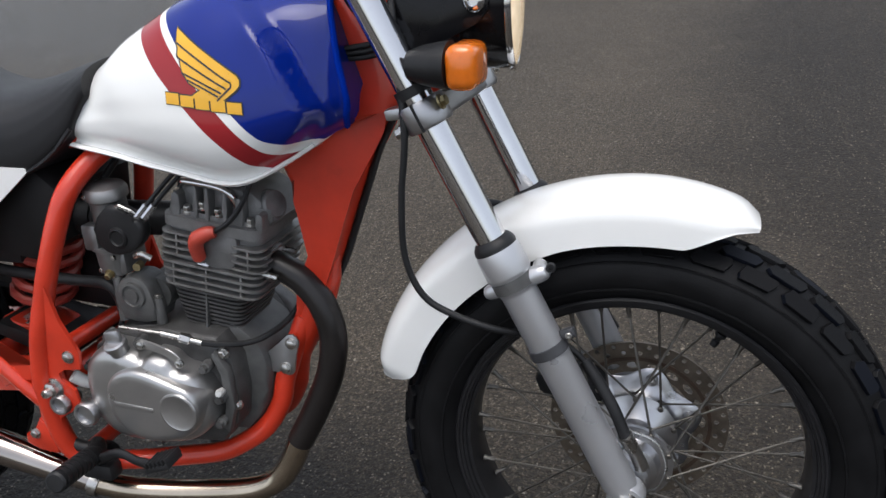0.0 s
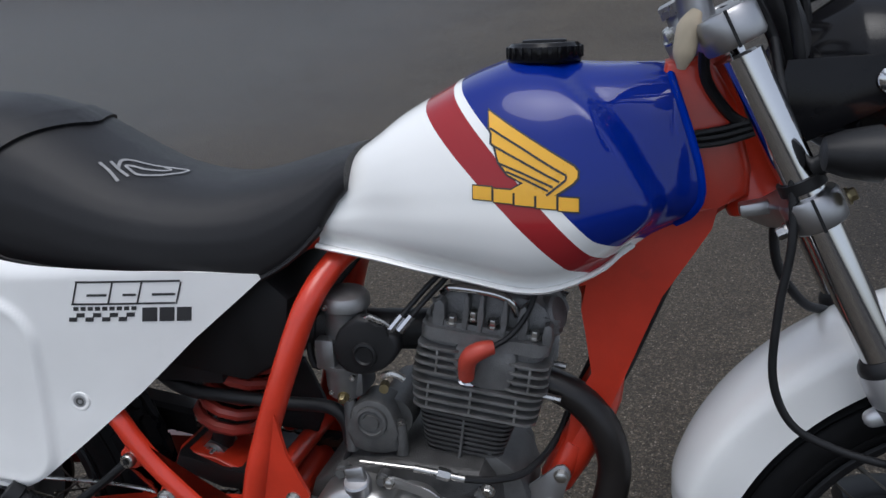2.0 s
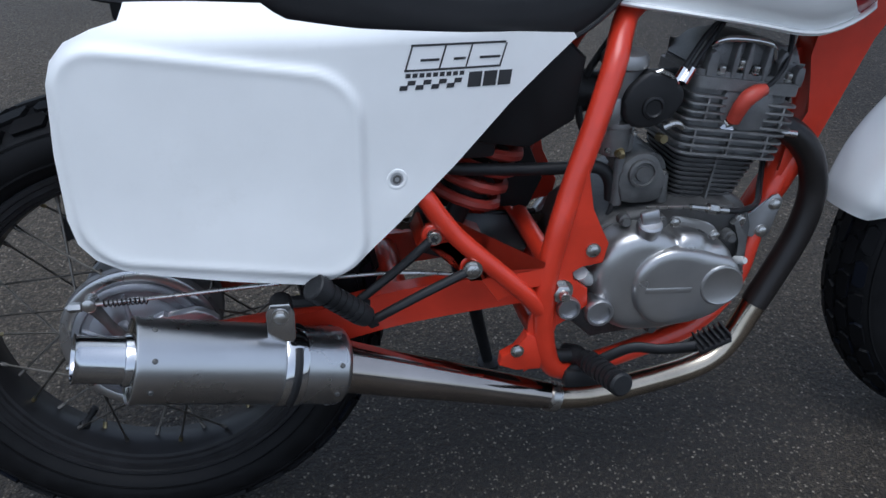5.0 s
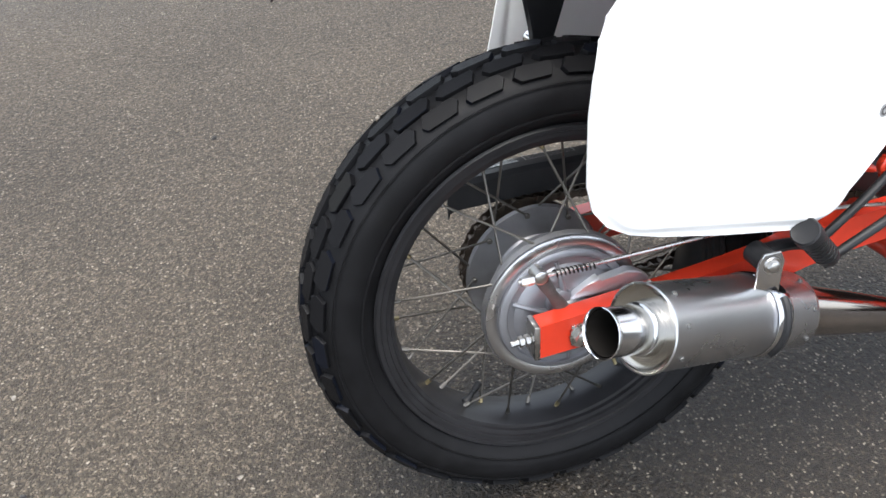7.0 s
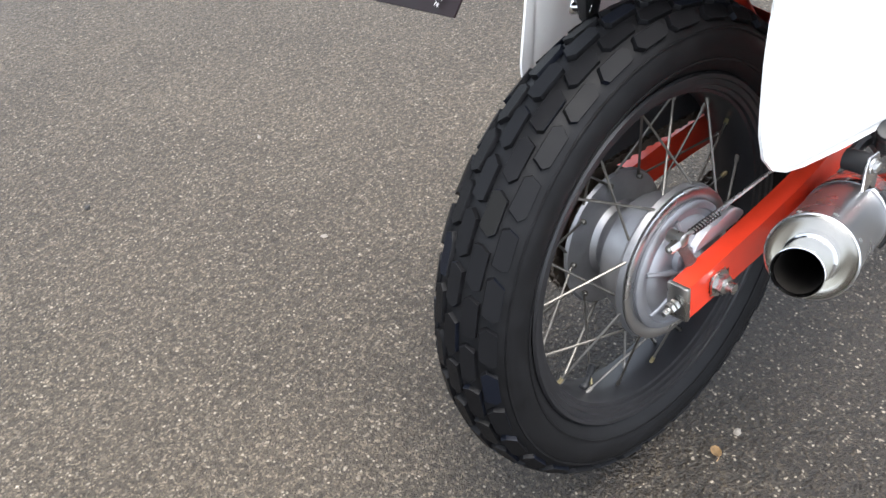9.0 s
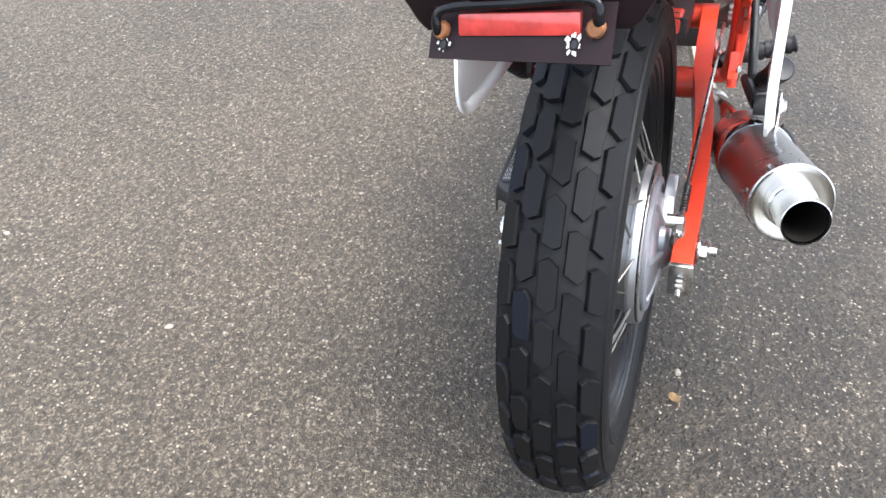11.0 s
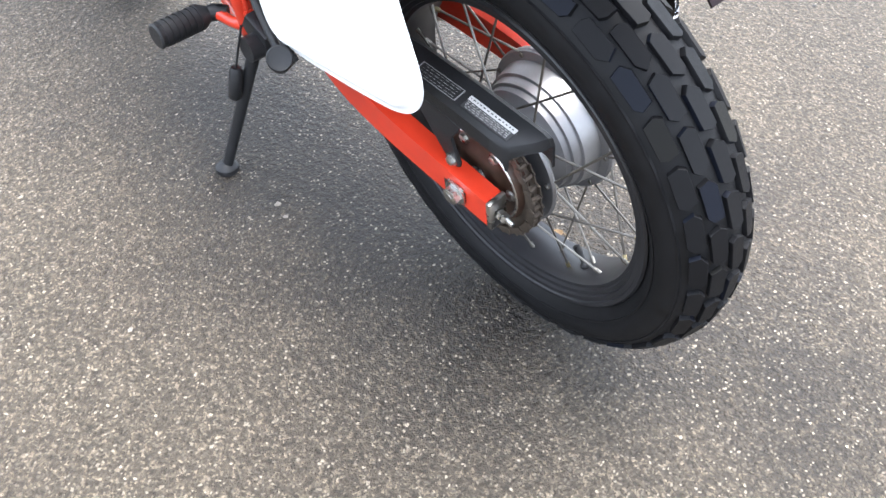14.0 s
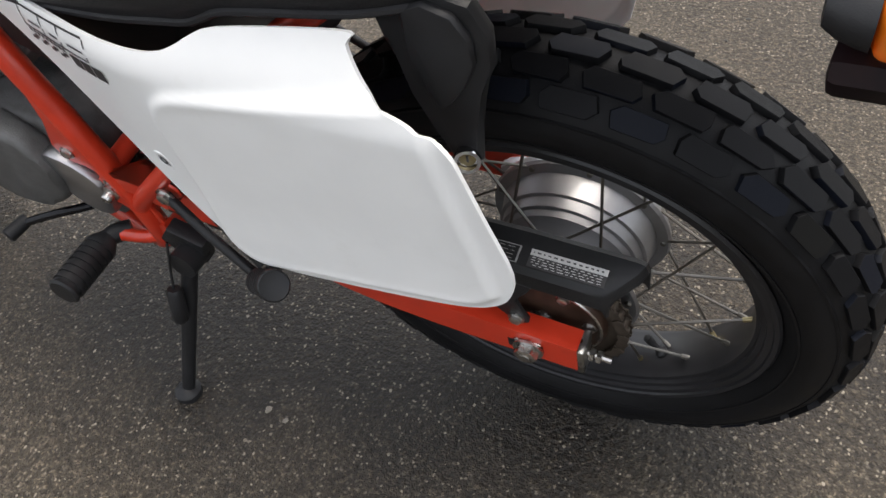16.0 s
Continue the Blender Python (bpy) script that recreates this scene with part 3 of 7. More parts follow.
# front hub
def drilled_ring(r0, r1, n, phase, hole, mid, y0, y1, stretch=1.0):
    """A flat ring with one true hole in each of its n cells."""
    bm = bmesh.new()
    half = math.pi / n
    frame_uv = [(u, v) for u, v in ((-1, -1), (0, -1), (1, -1), (1, 0), (1, 1), (0, 1), (-1, 1), (-1, 0))]
    for k in range(n):
        c = phase + 2 * half * k
        loops = []
        for y in (y0, y1):
            edge, rim = [], []
            for u, v in frame_uv:
                r, a = (r0 + r1) / 2 + v * (r1 - r0) / 2, c + u * half
                edge.append(bm.verts.new((r * math.cos(a), y, r * math.sin(a))))
                d = math.hypot(u, v)
                rr, aa = mid + hole * v / d, c + hole * stretch * u / d / mid
                rim.append(bm.verts.new((rr * math.cos(aa), y, rr * math.sin(aa))))
            loops.append((edge, rim))
        (e0, h0), (e1, h1) = loops
        for i in range(8):
            j = (i + 1) % 8
            bm.faces.new((e0[i], e0[j], h0[j], h0[i]))
            bm.faces.new((e1[j], e1[i], h1[i], h1[j]))
            bm.faces.new((h0[i], h0[j], h1[j], h1[i]))
            if i in (0, 1, 4, 5):
                bm.faces.new((e0[j], e0[i], e1[i], e1[j]))
    bmesh.ops.remove_doubles(bm, verts=bm.verts, dist=1e-5)
    bmesh.ops.recalc_face_normals(bm, faces=bm.faces)
    return bm


DISC = mat("dull_disc_steel", (0.135, 0.112, 0.088), 0.42, metal=0.6, var=0.3, scale=60, dirt=0.35, dirt_color=(0.085, 0.048, 0.028), bump=0.2)
HUB = mat("polished_hub", (0.52, 0.52, 0.535), 0.3, metal=1.0, var=0.08, scale=30, dirt=0.15, dirt_color=(0.25, 0.23, 0.21))
fh = lathe([(0.046, 0), (0.046, 0.030), (0.042, 0.034), (0.041, 0.056), (0.036, 0.058), (0.032, 0.045), (0.020, 0.030), (-0.020, 0.030), (-0.030, 0.042), (-0.034, 0.056), (-0.040, 0.056), (-0.042, 0.040), (-0.058, 0.036), (-0.062, 0.024), (-0.062, 0)], n=48)
front = wheel("front_wheel", 1.395, fh, HUB, "black-rimmed spoked front wheel with a rust-tinged brake disc", 0.009)
spokes(front, 36, ((0.038, 0.054), (-0.037, 0.053)), radians(32), SPOKE)
part("brake_disc", drilled_ring(0.1155, 0.1270, 30, 0.0, 0.0036, 0.1205, 0.0640, 0.0680), DISC, front, "drilled steel brake disc with brown rust")
part("disc_band", drilled_ring(0.1040, 0.1155, 30, math.pi / 30, 0.0036, 0.1100, 0.0640, 0.0680), DISC, front)
part("disc_lip", lathe([(0.0632, 0.0985), (0.0632, 0.1040), (0.0688, 0.1040), (0.0688, 0.0985)], n=72, closed=True), RUST, front, "rusty inner edge of the disc")
part("disc_lattice", drilled_ring(0.0800, 0.0985, 20, 0.1, 0.0050, 0.0905, 0.0642, 0.0678, 1.9), DISC, front, "slotted inner ring of the disc")
# six-lobed carrier casting that flares from the hub out to the disc
car = lathe([(0.034, 0.030), (0.039, 0.050), (0.046, 0.056), (0.052, 0.062), (0.056, 0.074), (0.058, 0.088), (0.061, 0.092), (0.0635, 0.090), (0.0635, 0.030)], n=96)
for v in car.verts:
    r, a = math.hypot(v.co.x, v.co.z), math.atan2(v.co.z, v.co.x)
    w = min(1.0, max(0.0, (r - 0.046) / 0.036))
    k = 1.0 - 0.17 * w * (0.5 - 0.5 * math.cos(6 * (a - radians(16))))
    v.co.x, v.co.z = v.co.x * k, v.co.z * k
part("disc_carrier", car, HUB, front, "bright lobed casting that carries the disc")
for k in range(6):
    a = radians(16 + 60 * k)
    c, d = math.cos(a), math.sin(a)
    part("carrier_boss", lathe([(0, 0.0095), (0.010, 0.0085), (0.012, 0.0070), (0.012, 0)], (0.076 * c, 0.0615, 0.076 * d), (0, -1, 0), 16), HUB, front)
    part("disc_bolt", hexbolt((0.076 * c, 0.0500, 0.076 * d), (0, -1, 0), 0.0052, 0.004), STEEL, front)
part("valve_stem", lathe([(0, 0.008), (0.004, 0.008), (0.008, 0.0045), (0.012, 0.0042), (0.013, 0.0055), (0.021, 0.0052), (0.022, 0.003), (0.022, 0)], (0.1045, 0, 0.1855), (-0.49, 0, -0.87), 12), BLACK, front, "black rubber tyre valve")
part("valve_stem", lathe([(0, 0.008), (0.004, 0.008), (0.008, 0.0045), (0.022, 0.0042), (0.023, 0.0055), (0.036, 0.0052), (0.038, 0)], (-0.12, 0, -0.175), (0.565, 0, 0.825), 12), BLACK, rear, "black rubber tyre valve")

# ---- frame ----
fr = bmesh.new()
for s in (-1, 0.78):
    sweep(fr, [(0.76, s * 0.025, 0.79), (0.69, s * 0.032, 0.772), (0.654, s * 0.044, 0.752), (0.635, s * 0.070, 0.730), (0.620, s * 0.097, 0.70), (0.605, s * 0.110, 0.66), (0.591, s * 0.118, 0.62), (0.577, s * 0.124, 0.58), (0.564, s * 0.128, 0.54), (0.552, s * 0.133, 0.50), (0.543, s * 0.135, 0.46), (0.536, s * 0.136, 0.42), (0.535, s * 0.136, 0.38), (0.539, s * 0.133, 0.33), (0.552, s * 0.128, 0.285), (0.580, s * 0.118, 0.266), (0.64, s * 0.098, 0.262), (0.71, s * 0.078, 0.266), (0.775, s * 0.062, 0.274), (0.815, s * 0.052, 0.292), (0.850, s * 0.040, 0.318), (0.876, s * 0.031, 0.360), (0.886, s * 0.027, 0.400), (0.903, s * 0.018, 0.450), (0.925, s * 0.010, 0.50)], 0.0155, 14, 5)
    sweep(fr, [(0.10, s * 0.085, 0.775), (0.22, s * 0.110, 0.69), (0.31, s * 0.138, 0.614), (0.368, s * 0.145, 0.56), (0.389, s * 0.146, 0.53), (0.412, s * 0.146, 0.50), (0.442, s * 0.147, 0.47), (0.474, s * 0.146, 0.44), (0.504, s * 0.144, 0.41), (0.530, s * 0.139, 0.38)], 0.0125, 12, 5)
    sweep(fr, [(0.05, s * 0.082, 0.785), (0.30, s * 0.085, 0.770), (0.58, s * 0.060, 0.765), (0.66, s * 0.040, 0.785), (0.80, s * 0.030, 0.80)], 0.013, 10, 5)
sweep(fr, [(0.80, 0, 0.82), (0.92, 0, 0.84), (1.05, 0, 0.87)], 0.026, 12, 4)
frame_ob = part("frame", fr, RED, bike, "orange-red painted steel tube frame")
neck = prism([(1.094, 0.806), (1.066, 0.790), (1.046, 0.757), (1.024, 0.700), (1.004, 0.650), (0.985, 0.600), (0.965, 0.550), (0.947, 0.512), (0.925, 0.480), (0.898, 0.482), (0.916, 0.512), (0.933, 0.550), (0.945, 0.600), (0.950, 0.650), (0.944, 0.685), (0.928, 0.706), (0.900, 0.775), (0.90, 0.80), (1.0, 0.86), (1.03, 0.95), (1.06, 0.955), (1.085, 0.90)], -0.022, 0.022, 0.012, 0, 3)
part("down_tube", tube([(0.976, 0, 0.610), (0.960, 0, 0.565), (0.944, 0, 0.527), (0.922, 0, 0.482), (0.900, 0, 0.440)], [0.010, 0.022, 0.0245, 0.0245, 0.022], 18, 4), RED, frame_ob, "orange-red round down tube")
part("neck_gusset", neck, RED, frame_ob, "orange-red pressed steel down tube")
part("head_tube", lathe([(-0.012, 0.034), (-0.010, 0.036), (0.004, 0.036), (0.010, 0.031), (0.145, 0.031), (0.150, 0.036), (0.166, 0.036), (0.168, 0.033), (0.168, 0), (-0.012, 0)], (1.120, 0, 0.818), (-0.442, 0, 0.897), 32), RED, frame_ob, "orange-red steering head")
part("neck_web", prism([(1.020, 0.962), (1.062, 0.970), (1.092, 0.919), (1.111, 0.850), (1.110, 0.820), (1.079, 0.808), (1.040, 0.796), (1.0, 0.86)], -0.037, 0.037, 0.009, 0, 3), RED, frame_ob, "orange-red cast steering neck")
part("inspection_plug", lathe([(0, 0), (0, 0.006), (0.002, 0.005), (0.002, 0)], (1.046, -0.0375, 0.861), (0, -1, 0), 14), BRASS, frame_ob)
for s in (-1, 1):
    part("pivot_plate", prism([(0.583, 0.575), (0.592, 0.52), (0.618, 0.470), (0.612, 0.442), (0.584, 0.440), (0.570, 0.432), (0.572, 0.420), (0.594, 0.405), (0.596, 0.380), (0.574, 0.362), (0.553, 0.352), (0.545, 0.300), (0.512, 0.280), (0.515, 0.36), (0.535, 0.42), (0.56, 0.52)], s * (0.1330 if s < 0 else 0.1035), s * (0.1385 if s < 0 else 0.1090), 0.001), RED, frame_ob, "orange-red swingarm pivot plate")
    part("stay_bracket", prism([(0.400, 0.530), (0.372, 0.503), (0.374, 0.488), (0.396, 0.482), (0.412, 0.470), (0.420, 0.448), (0.432, 0.432), (0.452, 0.436), (0.470, 0.447), (0.545, 0.447), (0.548, 0.420), (0.500, 0.418), (0.47, 0.40), (0.43, 0.46)], s * (0.1405 if s < 0 else 0.1110), s * (0.1470 if s < 0 else 0.1170), 0.0015), RED, frame_ob, "orange-red bracket plate")
    part("peg_lug", prism([(0.512, 0.345), (0.50, 0.318), (0.478, 0.312), (0.476, 0.296), (0.50, 0.286), (0.535, 0.285), (0.54, 0.33)], s * (0.126 if s < 0 else 0.098), s * (0.142 if s < 0 else 0.112), 0.003), RED, frame_ob)
    part("bolt", hexbolt((0.597, s * (0.139 if s < 0 else 0.109), 0.462), (0, s, 0), 0.0075, 0.006), STEEL, frame_ob)
    part("pivot_nut", hexbolt((0.557, s * (0.139 if s < 0 else 0.109), 0.405), (0, s, 0), 0.0125, 0.012), STEEL, frame_ob, "zinc-plated pivot nut")
    part("pivot_bolt_end", lathe([(0.01, 0.0072), (0.020, 0.0072), (0.022, 0.006), (0.022, 0)], (0.557, s * (0.139 if s < 0 else 0.109), 0.405), (0, s, 0), 14), STEEL, frame_ob)
    part("stay_bolt", allen((0.384, s * (0.150 if s < 0 else 0.120), 0.503), (0, s, 0), 0.0095, 0.010), STEEL, frame_ob)
    part("stay_bolt", hexbolt((0.4326, s * (0.157 if s < 0 else 0.127), 0.4555), (0, s, 0), 0.0095, 0.008), STEEL, frame_ob)
    for x, z in ((0.384, 0.503), (0.4326, 0.4555)):
        yo = 0.150 if s < 0 else 0.120
        part("stay_lug", lathe([(0, 0.013), (0.004, 0.015), (yo - 0.140 if s < 0 else yo - 0.110, 0.015), (yo - 0.138 if s < 0 else yo - 0.108, 0.013), (yo - 0.138 if s < 0 else yo - 0.108, 0)], (x, s * (yo - 0.012), z), (0, s, 0), 20), RED, frame_ob)
        part("lug_web", prism([(x - 0.010, z + 0.013), (x + 0.016, z + 0.020), (x + 0.034, z - 0.004), (x + 0.020, z - 0.014), (x - 0.002, z - 0.014)], s * (yo - 0.011), s * (yo - 0.003), 0.002), RED, frame_ob)
    part("lug_bolt", hexbolt((0.500, s * (0.142 if s < 0 else 0.112), 0.318), (0, s, 0), 0.007, 0.006), STEEL, frame_ob)
part("cross_tube", tube([(0.541, -0.133, 0.445), (0.541, 0.103, 0.445)], 0.014, 12, 1), RED, frame_ob)
part("cross_tube", tube([(0.56, -0.12, 0.272), (0.56, 0.094, 0.272)], 0.013, 12, 1), RED, frame_ob)
part("shock_bracket", prism([(0.39, 0.462), (0.45, 0.440), (0.53, 0.435), (0.52, 0.410), (0.45, 0.412), (0.38, 0.436)], -0.06, 0.06, 0.004), BLACK, frame_ob)

# swingarm
sw = None
for s in (-1, 1):
    line = [Vector(p) for p in ((-0.055, s * 0.1085, 0.334), (0.12, s * 0.110, 0.352), (0.24, s * 0.105, 0.365), (0.36, s * 0.090, 0.380), (0.54, s * 0.086, 0.395))]
    bm = bmesh.new()
    rings = []
    for i, c in enumerate(curve_pts(line, 4)):
        h = 0.0235 + 0.004 * math.sin(min(1, i / 16) * math.pi)
        rings.append([bm.verts.new(c + Vector((0, dy, dz))) for dy, dz in ((-0.013, -h), (0.013, -h), (0.013, h), (-0.013, h))])
    for a, b in zip(rings, rings[1:]):
        for k in range(4):
            bm.faces.new((a[k], a[(k + 1) % 4], b[(k + 1) % 4], b[k]))
    bm.faces.new(rings[0][::-1])
    bm.faces.new(rings[-1])
    bevel(bm, 0.0035, 2, 50)
    if sw is None:
        sweep(bm, [(0.34, -0.09, 0.378), (0.34, 0.09, 0.378)], 0.022, 12, 1)
        sweep(bm, [(0.54, -0.097, 0.395), (0.54, 0.097, 0.395)], 0.021, 14, 1)
        sw = part("swingarm", bm, RED, bike, "orange-red box-section swingarm")
    else:
        part("swingarm_arm", bm, RED, sw)
    part("end_cap", block(-0.0585, s * 0.1085, 0.334, 0.008, 0.030, 0.050, 0.002), STEEL, sw, "bare metal chain adjuster plate")
    part("adjuster_bolt", tube([(-0.05, s * 0.1085, 0.334), (-0.088, s * 0.1085, 0.331)], 0.0038, 8, 1), STEEL, sw)
    part("adjuster_nut", hexbolt((-0.064, s * 0.1085, 0.333), (-1, 0, -0.08), 0.0075, 0.006, False), STEEL, sw)
    part("adjuster_nut", hexbolt((-0.072, s * 0.1085, 0.3325), (-1, 0, -0.08), 0.0075, 0.006, False), STEEL, sw)
    part("axle_slot", block(0.004, s * 0.1222, 0.336, 0.040, 0.0016, 0.017, 0.0004), BLACK, sw)
    part("axle_washer", block(0.0, s * 0.1235, 0.336, 0.030, 0.003, 0.030, 0.001), STEEL, sw)
    part("axle_nut", hexbolt((0, s * 0.1255, 0.336), (0, s, 0), 0.0135, 0.012), STEEL, sw)
    part("axle_end", lathe([(0.008, 0.0072), (0.022 if s < 0 else 0.013, 0.0072), (0.024 if s < 0 else 0.014, 0)], (0, s * 0.1255, 0.336), (0, s, 0), 14), STEEL, sw)
part("axle", tube([(0, -0.12, 0.336), (0, 0.12, 0.336)], 0.0075, 12, 1), STEEL, sw)
part("axle_spacer", tube([(0, -0.100, 0.336), (0, -0.085, 0.336)], 0.014, 16, 1), STEEL, sw)
part("axle_spacer", tube([(0, 0.084, 0.336), (0, 0.100, 0.336)], 0.014, 16, 1), STEEL, sw)


# ---- fuel tank ----
def table(x, rows):
    return float(np.interp(x, [r[0] for r in rows], [r[1] for r in rows]))


def soft(x, rows, w=0.012):
    return sum(table(x + d * w, rows) * k for d, k in ((-1.5, 0.12), (-0.7, 0.23), (0, 0.30), (0.7, 0.23), (1.5, 0.12)))


T_TOP = [(0.63, 0.866), (0.663, 0.884), (0.70, 0.909), (0.75, 0.933), (0.80, 0.956), (0.85, 0.971), (0.90, 0.971), (0.95, 0.964), (1.04, 0.962)]
T_BOT = [(0.62, 0.768), (0.66, 0.760), (0.70, 0.753), (0.80, 0.736), (0.87, 0.722), (0.905, 0.721), (0.94, 0.731), (0.98, 0.750), (1.02, 0.772), (1.05, 0.797)]
T_WID = [(0.64, 0.078), (0.67, 0.090), (0.72, 0.104), (0.80, 0.119), (0.88, 0.129), (0.94, 0.130), (0.99, 0.124), (1.03, 0.112), (1.06, 0.104)]
T_FRONT = [(0.78, 1.018), (0.80, 1.044), (0.83, 1.060), (0.86, 1.056), (0.90, 1.044), (0.96, 1.022)]
T_REAR = [(0.75, 0.630), (0.77, 0.626), (0.787, 0.634), (0.815, 0.654), (0.85, 0.667), (0.88, 0.668)]
T_SECT = [(0.0, 0.56), (0.04, 0.70), (0.10, 0.84), (0.2, 0.95), (0.32, 1.0), (0.5, 0.975), (0.62, 0.92), (0.74, 0.83), (0.84, 0.71), (0.92, 0.55), (0.97, 0.36), (1.0, 0.0)]


T_LOW = [(0.62, 0.074), (0.66, 0.081), (0.75, 0.090), (0.894, 0.0945), (0.954, 0.092), (1.0, 0.079), (1.05, 0.060)]


# the side's front edge, beyond which the hollow for the fork begins
T_RIDGE = [(0.765, 0.960), (0.785, 0.978), (0.800, 0.994), (0.818, 1.006), (0.832, 1.004), (0.86, 0.988), (0.89, 0.970), (0.92, 0.945), (0.945, 0.915), (0.97, 0.880)]


def ease(x, a, b):
    t = min(1, max(0, (x - a) / (b - a)))
    return t * t * (3 - 2 * t)


def tank_point(u, h, s):
    x0 = 0.64 + u * 0.405
    zb, zt = soft(x0, T_BOT), soft(x0, T_TOP)
    z = zb + h * (zt - zb)
    x = x0 + (1 - u) ** 2 * (soft(z, T_REAR, 0.008) - 0.640) + u**3 * (soft(z, T_FRONT, 0.008) - 1.045)
    w = soft(x0, T_WID)
    y = w * soft(h, T_SECT, 0.03)
    y += (soft(x0, T_LOW) - y) * max(0.0, 1 - h / 0.10) ** 1.5
    # the hollows for the knees and for the forks
    y -= 0.012 * math.exp(-((x - 0.70) / 0.05) ** 2 - ((z - 0.80) / 0.05) ** 2)
    d = x - soft(z, T_RIDGE, 0.004)
    y *= 1 - 0.30 * ease(d, 0.0, 0.022) + 0.16 * ease(x, 1.028, 1.056)
    y += 0.007 * math.exp(-((x - 0.955) / 0.03) ** 2 - ((z - 0.93) / 0.03) ** 2)
    if h >= 0.999:
        y = 0.0
    return Vector((x, s * y, z))


tk = bmesh.new()
NU, NH = 96, 44
cols = []
for i in range(NU + 1):
    u = i / NU
    hs = [(j / NH) ** 0.9 for j in range(NH + 1)]
    right = [tk.verts.new(tank_point(u, h, -1)) for h in hs]
    left = [tk.verts.new(tank_point(u, h, 1)) for h in hs[:-1]]
    cols.append(right + left[::-1])
for a, b in zip(cols, cols[1:]):
    for k in range(len(a) - 1):
        tk.faces.new((a[k], b[k], b[k + 1], a[k + 1]))
tk.faces.new(cols[0])
tk.faces.new(cols[-1][::-1])
for a, b in zip(cols, cols[1:]):
    tk.faces.new((a[0], a[-1], b[-1], b[0]))
# paint bands: white, dark red, white, blue, with curved edges


def tank_paint():
    m = bpy.data.materials.new("tank_paint")
    m.use_nodes = True
    n, l = m.node_tree.nodes, m.node_tree.links
    b = n["Principled BSDF"]
    b.inputs["Roughness"].default_value, b.inputs["Coat Weight"].default_value, b.inputs["Coat Roughness"].default_value = 0.4, 0.75, 0.03
    b.inputs["Specular IOR Level"].default_value = 0.03
    tc, sp = n.new("ShaderNodeTexCoord"), n.new("ShaderNodeSeparateXYZ")
    l.new(tc.outputs["Object"], sp.inputs[0])

    def mth(op, a, c):
        x = n.new("ShaderNodeMath")
        x.operation = op
        for k, v in enumerate((a, c)):
            if isinstance(v, (int, float)):
                x.inputs[k].default_value = v
            else:
                l.new(v, x.inputs[k])
        return x.outputs[0]

    # each edge runs at x = k0 + k1 d, with d the height over 0.85
    d = mth("SUBTRACT", sp.outputs[2], 0.85)

    def edge(k0, k1, low):
        # the lower end of each edge sweeps forward
        over = mth("MAXIMUM", mth("SUBTRACT", low, d), 0.0)
        line = mth("ADD", mth("ADD", mth("MULTIPLY", d, k1), mth("MULTIPLY", mth("MULTIPLY", over, over), 120.0)), k0)
        return mth("GREATER_THAN", sp.outputs[0], line)

    out = None
    prev = (0.82, 0.82, 0.80)
    for (k0, k1, low), c in zip(TANK_EDGES, ((0.30, 0.020, 0.024), (0.82, 0.82, 0.80), (0.0015, 0.015, 0.195))):
        x = n.new("ShaderNodeMix")
        x.data_type = "RGBA"
        l.new(edge(k0, k1, low), x.inputs["Factor"])
        if out is None:
            x.inputs["A"].default_value = (*prev, 1)
        else:
            l.new(out, x.inputs["A"])
        x.inputs["B"].default_value = (*c, 1)
        out = x.outputs["Result"]
    l.new(out, b.inputs["Base Color"])
    nz = n.new("ShaderNodeTexNoise")
    nz.inputs["Scale"].default_value = 6.0
    bp = n.new("ShaderNodeBump")
    bp.inputs["Strength"].default_value, bp.inputs["Distance"].default_value = 0.02, 0.01
    l.new(nz.outputs[0], bp.inputs["Height"])
    l.new(bp.outputs[0], b.inputs["Normal"])
    return m


TANK_EDGES = [(0.833, -0.98, -0.092), (0.878, -0.93, -0.074), (0.8955, -0.98, -0.056)]
tk.normal_update()
tank_tree = BVHTree.FromBMesh(tk)
tank = part("fuel_tank", tk, tank_paint(), bike, "white, dark red and blue painted fuel tank with a yellow wing emblem", angle=60)
# pressed seam along the lower edge
for s in (-1, 1):
    seam = [tank_point(k / 24, 0.02, s) + Vector((0, s * 0.003, -0.001)) for k in range(0, 23)]
    part("seam_flange", tube(seam, 0.0048, 8, 1, squash=(0.7, 1.3)), WHITE_PAINT, tank, "rolled white tank seam")
seam = [tank_point(1.0, h, -1) for h in np.linspace(0.02, 0.97, 16)] + [tank_point(1.0, h, 1) for h in np.linspace(0.97, 0.02, 16)]
part("front_lip", tube(seam, 0.0042, 8, 1), BLUE, tank, "rolled blue tank edge")
# filler cap
capx, capz = 0.890, 0.962
cap = lathe([(-0.004, 0), (-0.004, 0.030), (0.004, 0.031), (0.004, 0.040), (0.008, 0.0415), (0.020, 0.0410), (0.024, 0.037), (0.0245, 0.028), (0.020, 0.026), (0.020, 0)], (capx, 0, capz), (0, 0, 1), 48)
filler = part("filler_cap", cap, BLACK_GLOSS, tank, "black ribbed screw filler cap")
for k in range(24):
    a = 2 * math.pi * k / 24
    part("rib", block(capx + 0.0415 * math.cos(a), 0.0415 * math.sin(a), capz + 0.014, 0.003, 0.005, 0.013, 0.001, Matrix.Rotation(a, 4, "Z")), BLACK_GLOSS, filler)
part("cap_bar", block(capx, 0, capz + 0.0235, 0.050, 0.012, 0.008, 0.003), BLACK_GLOSS, filler)


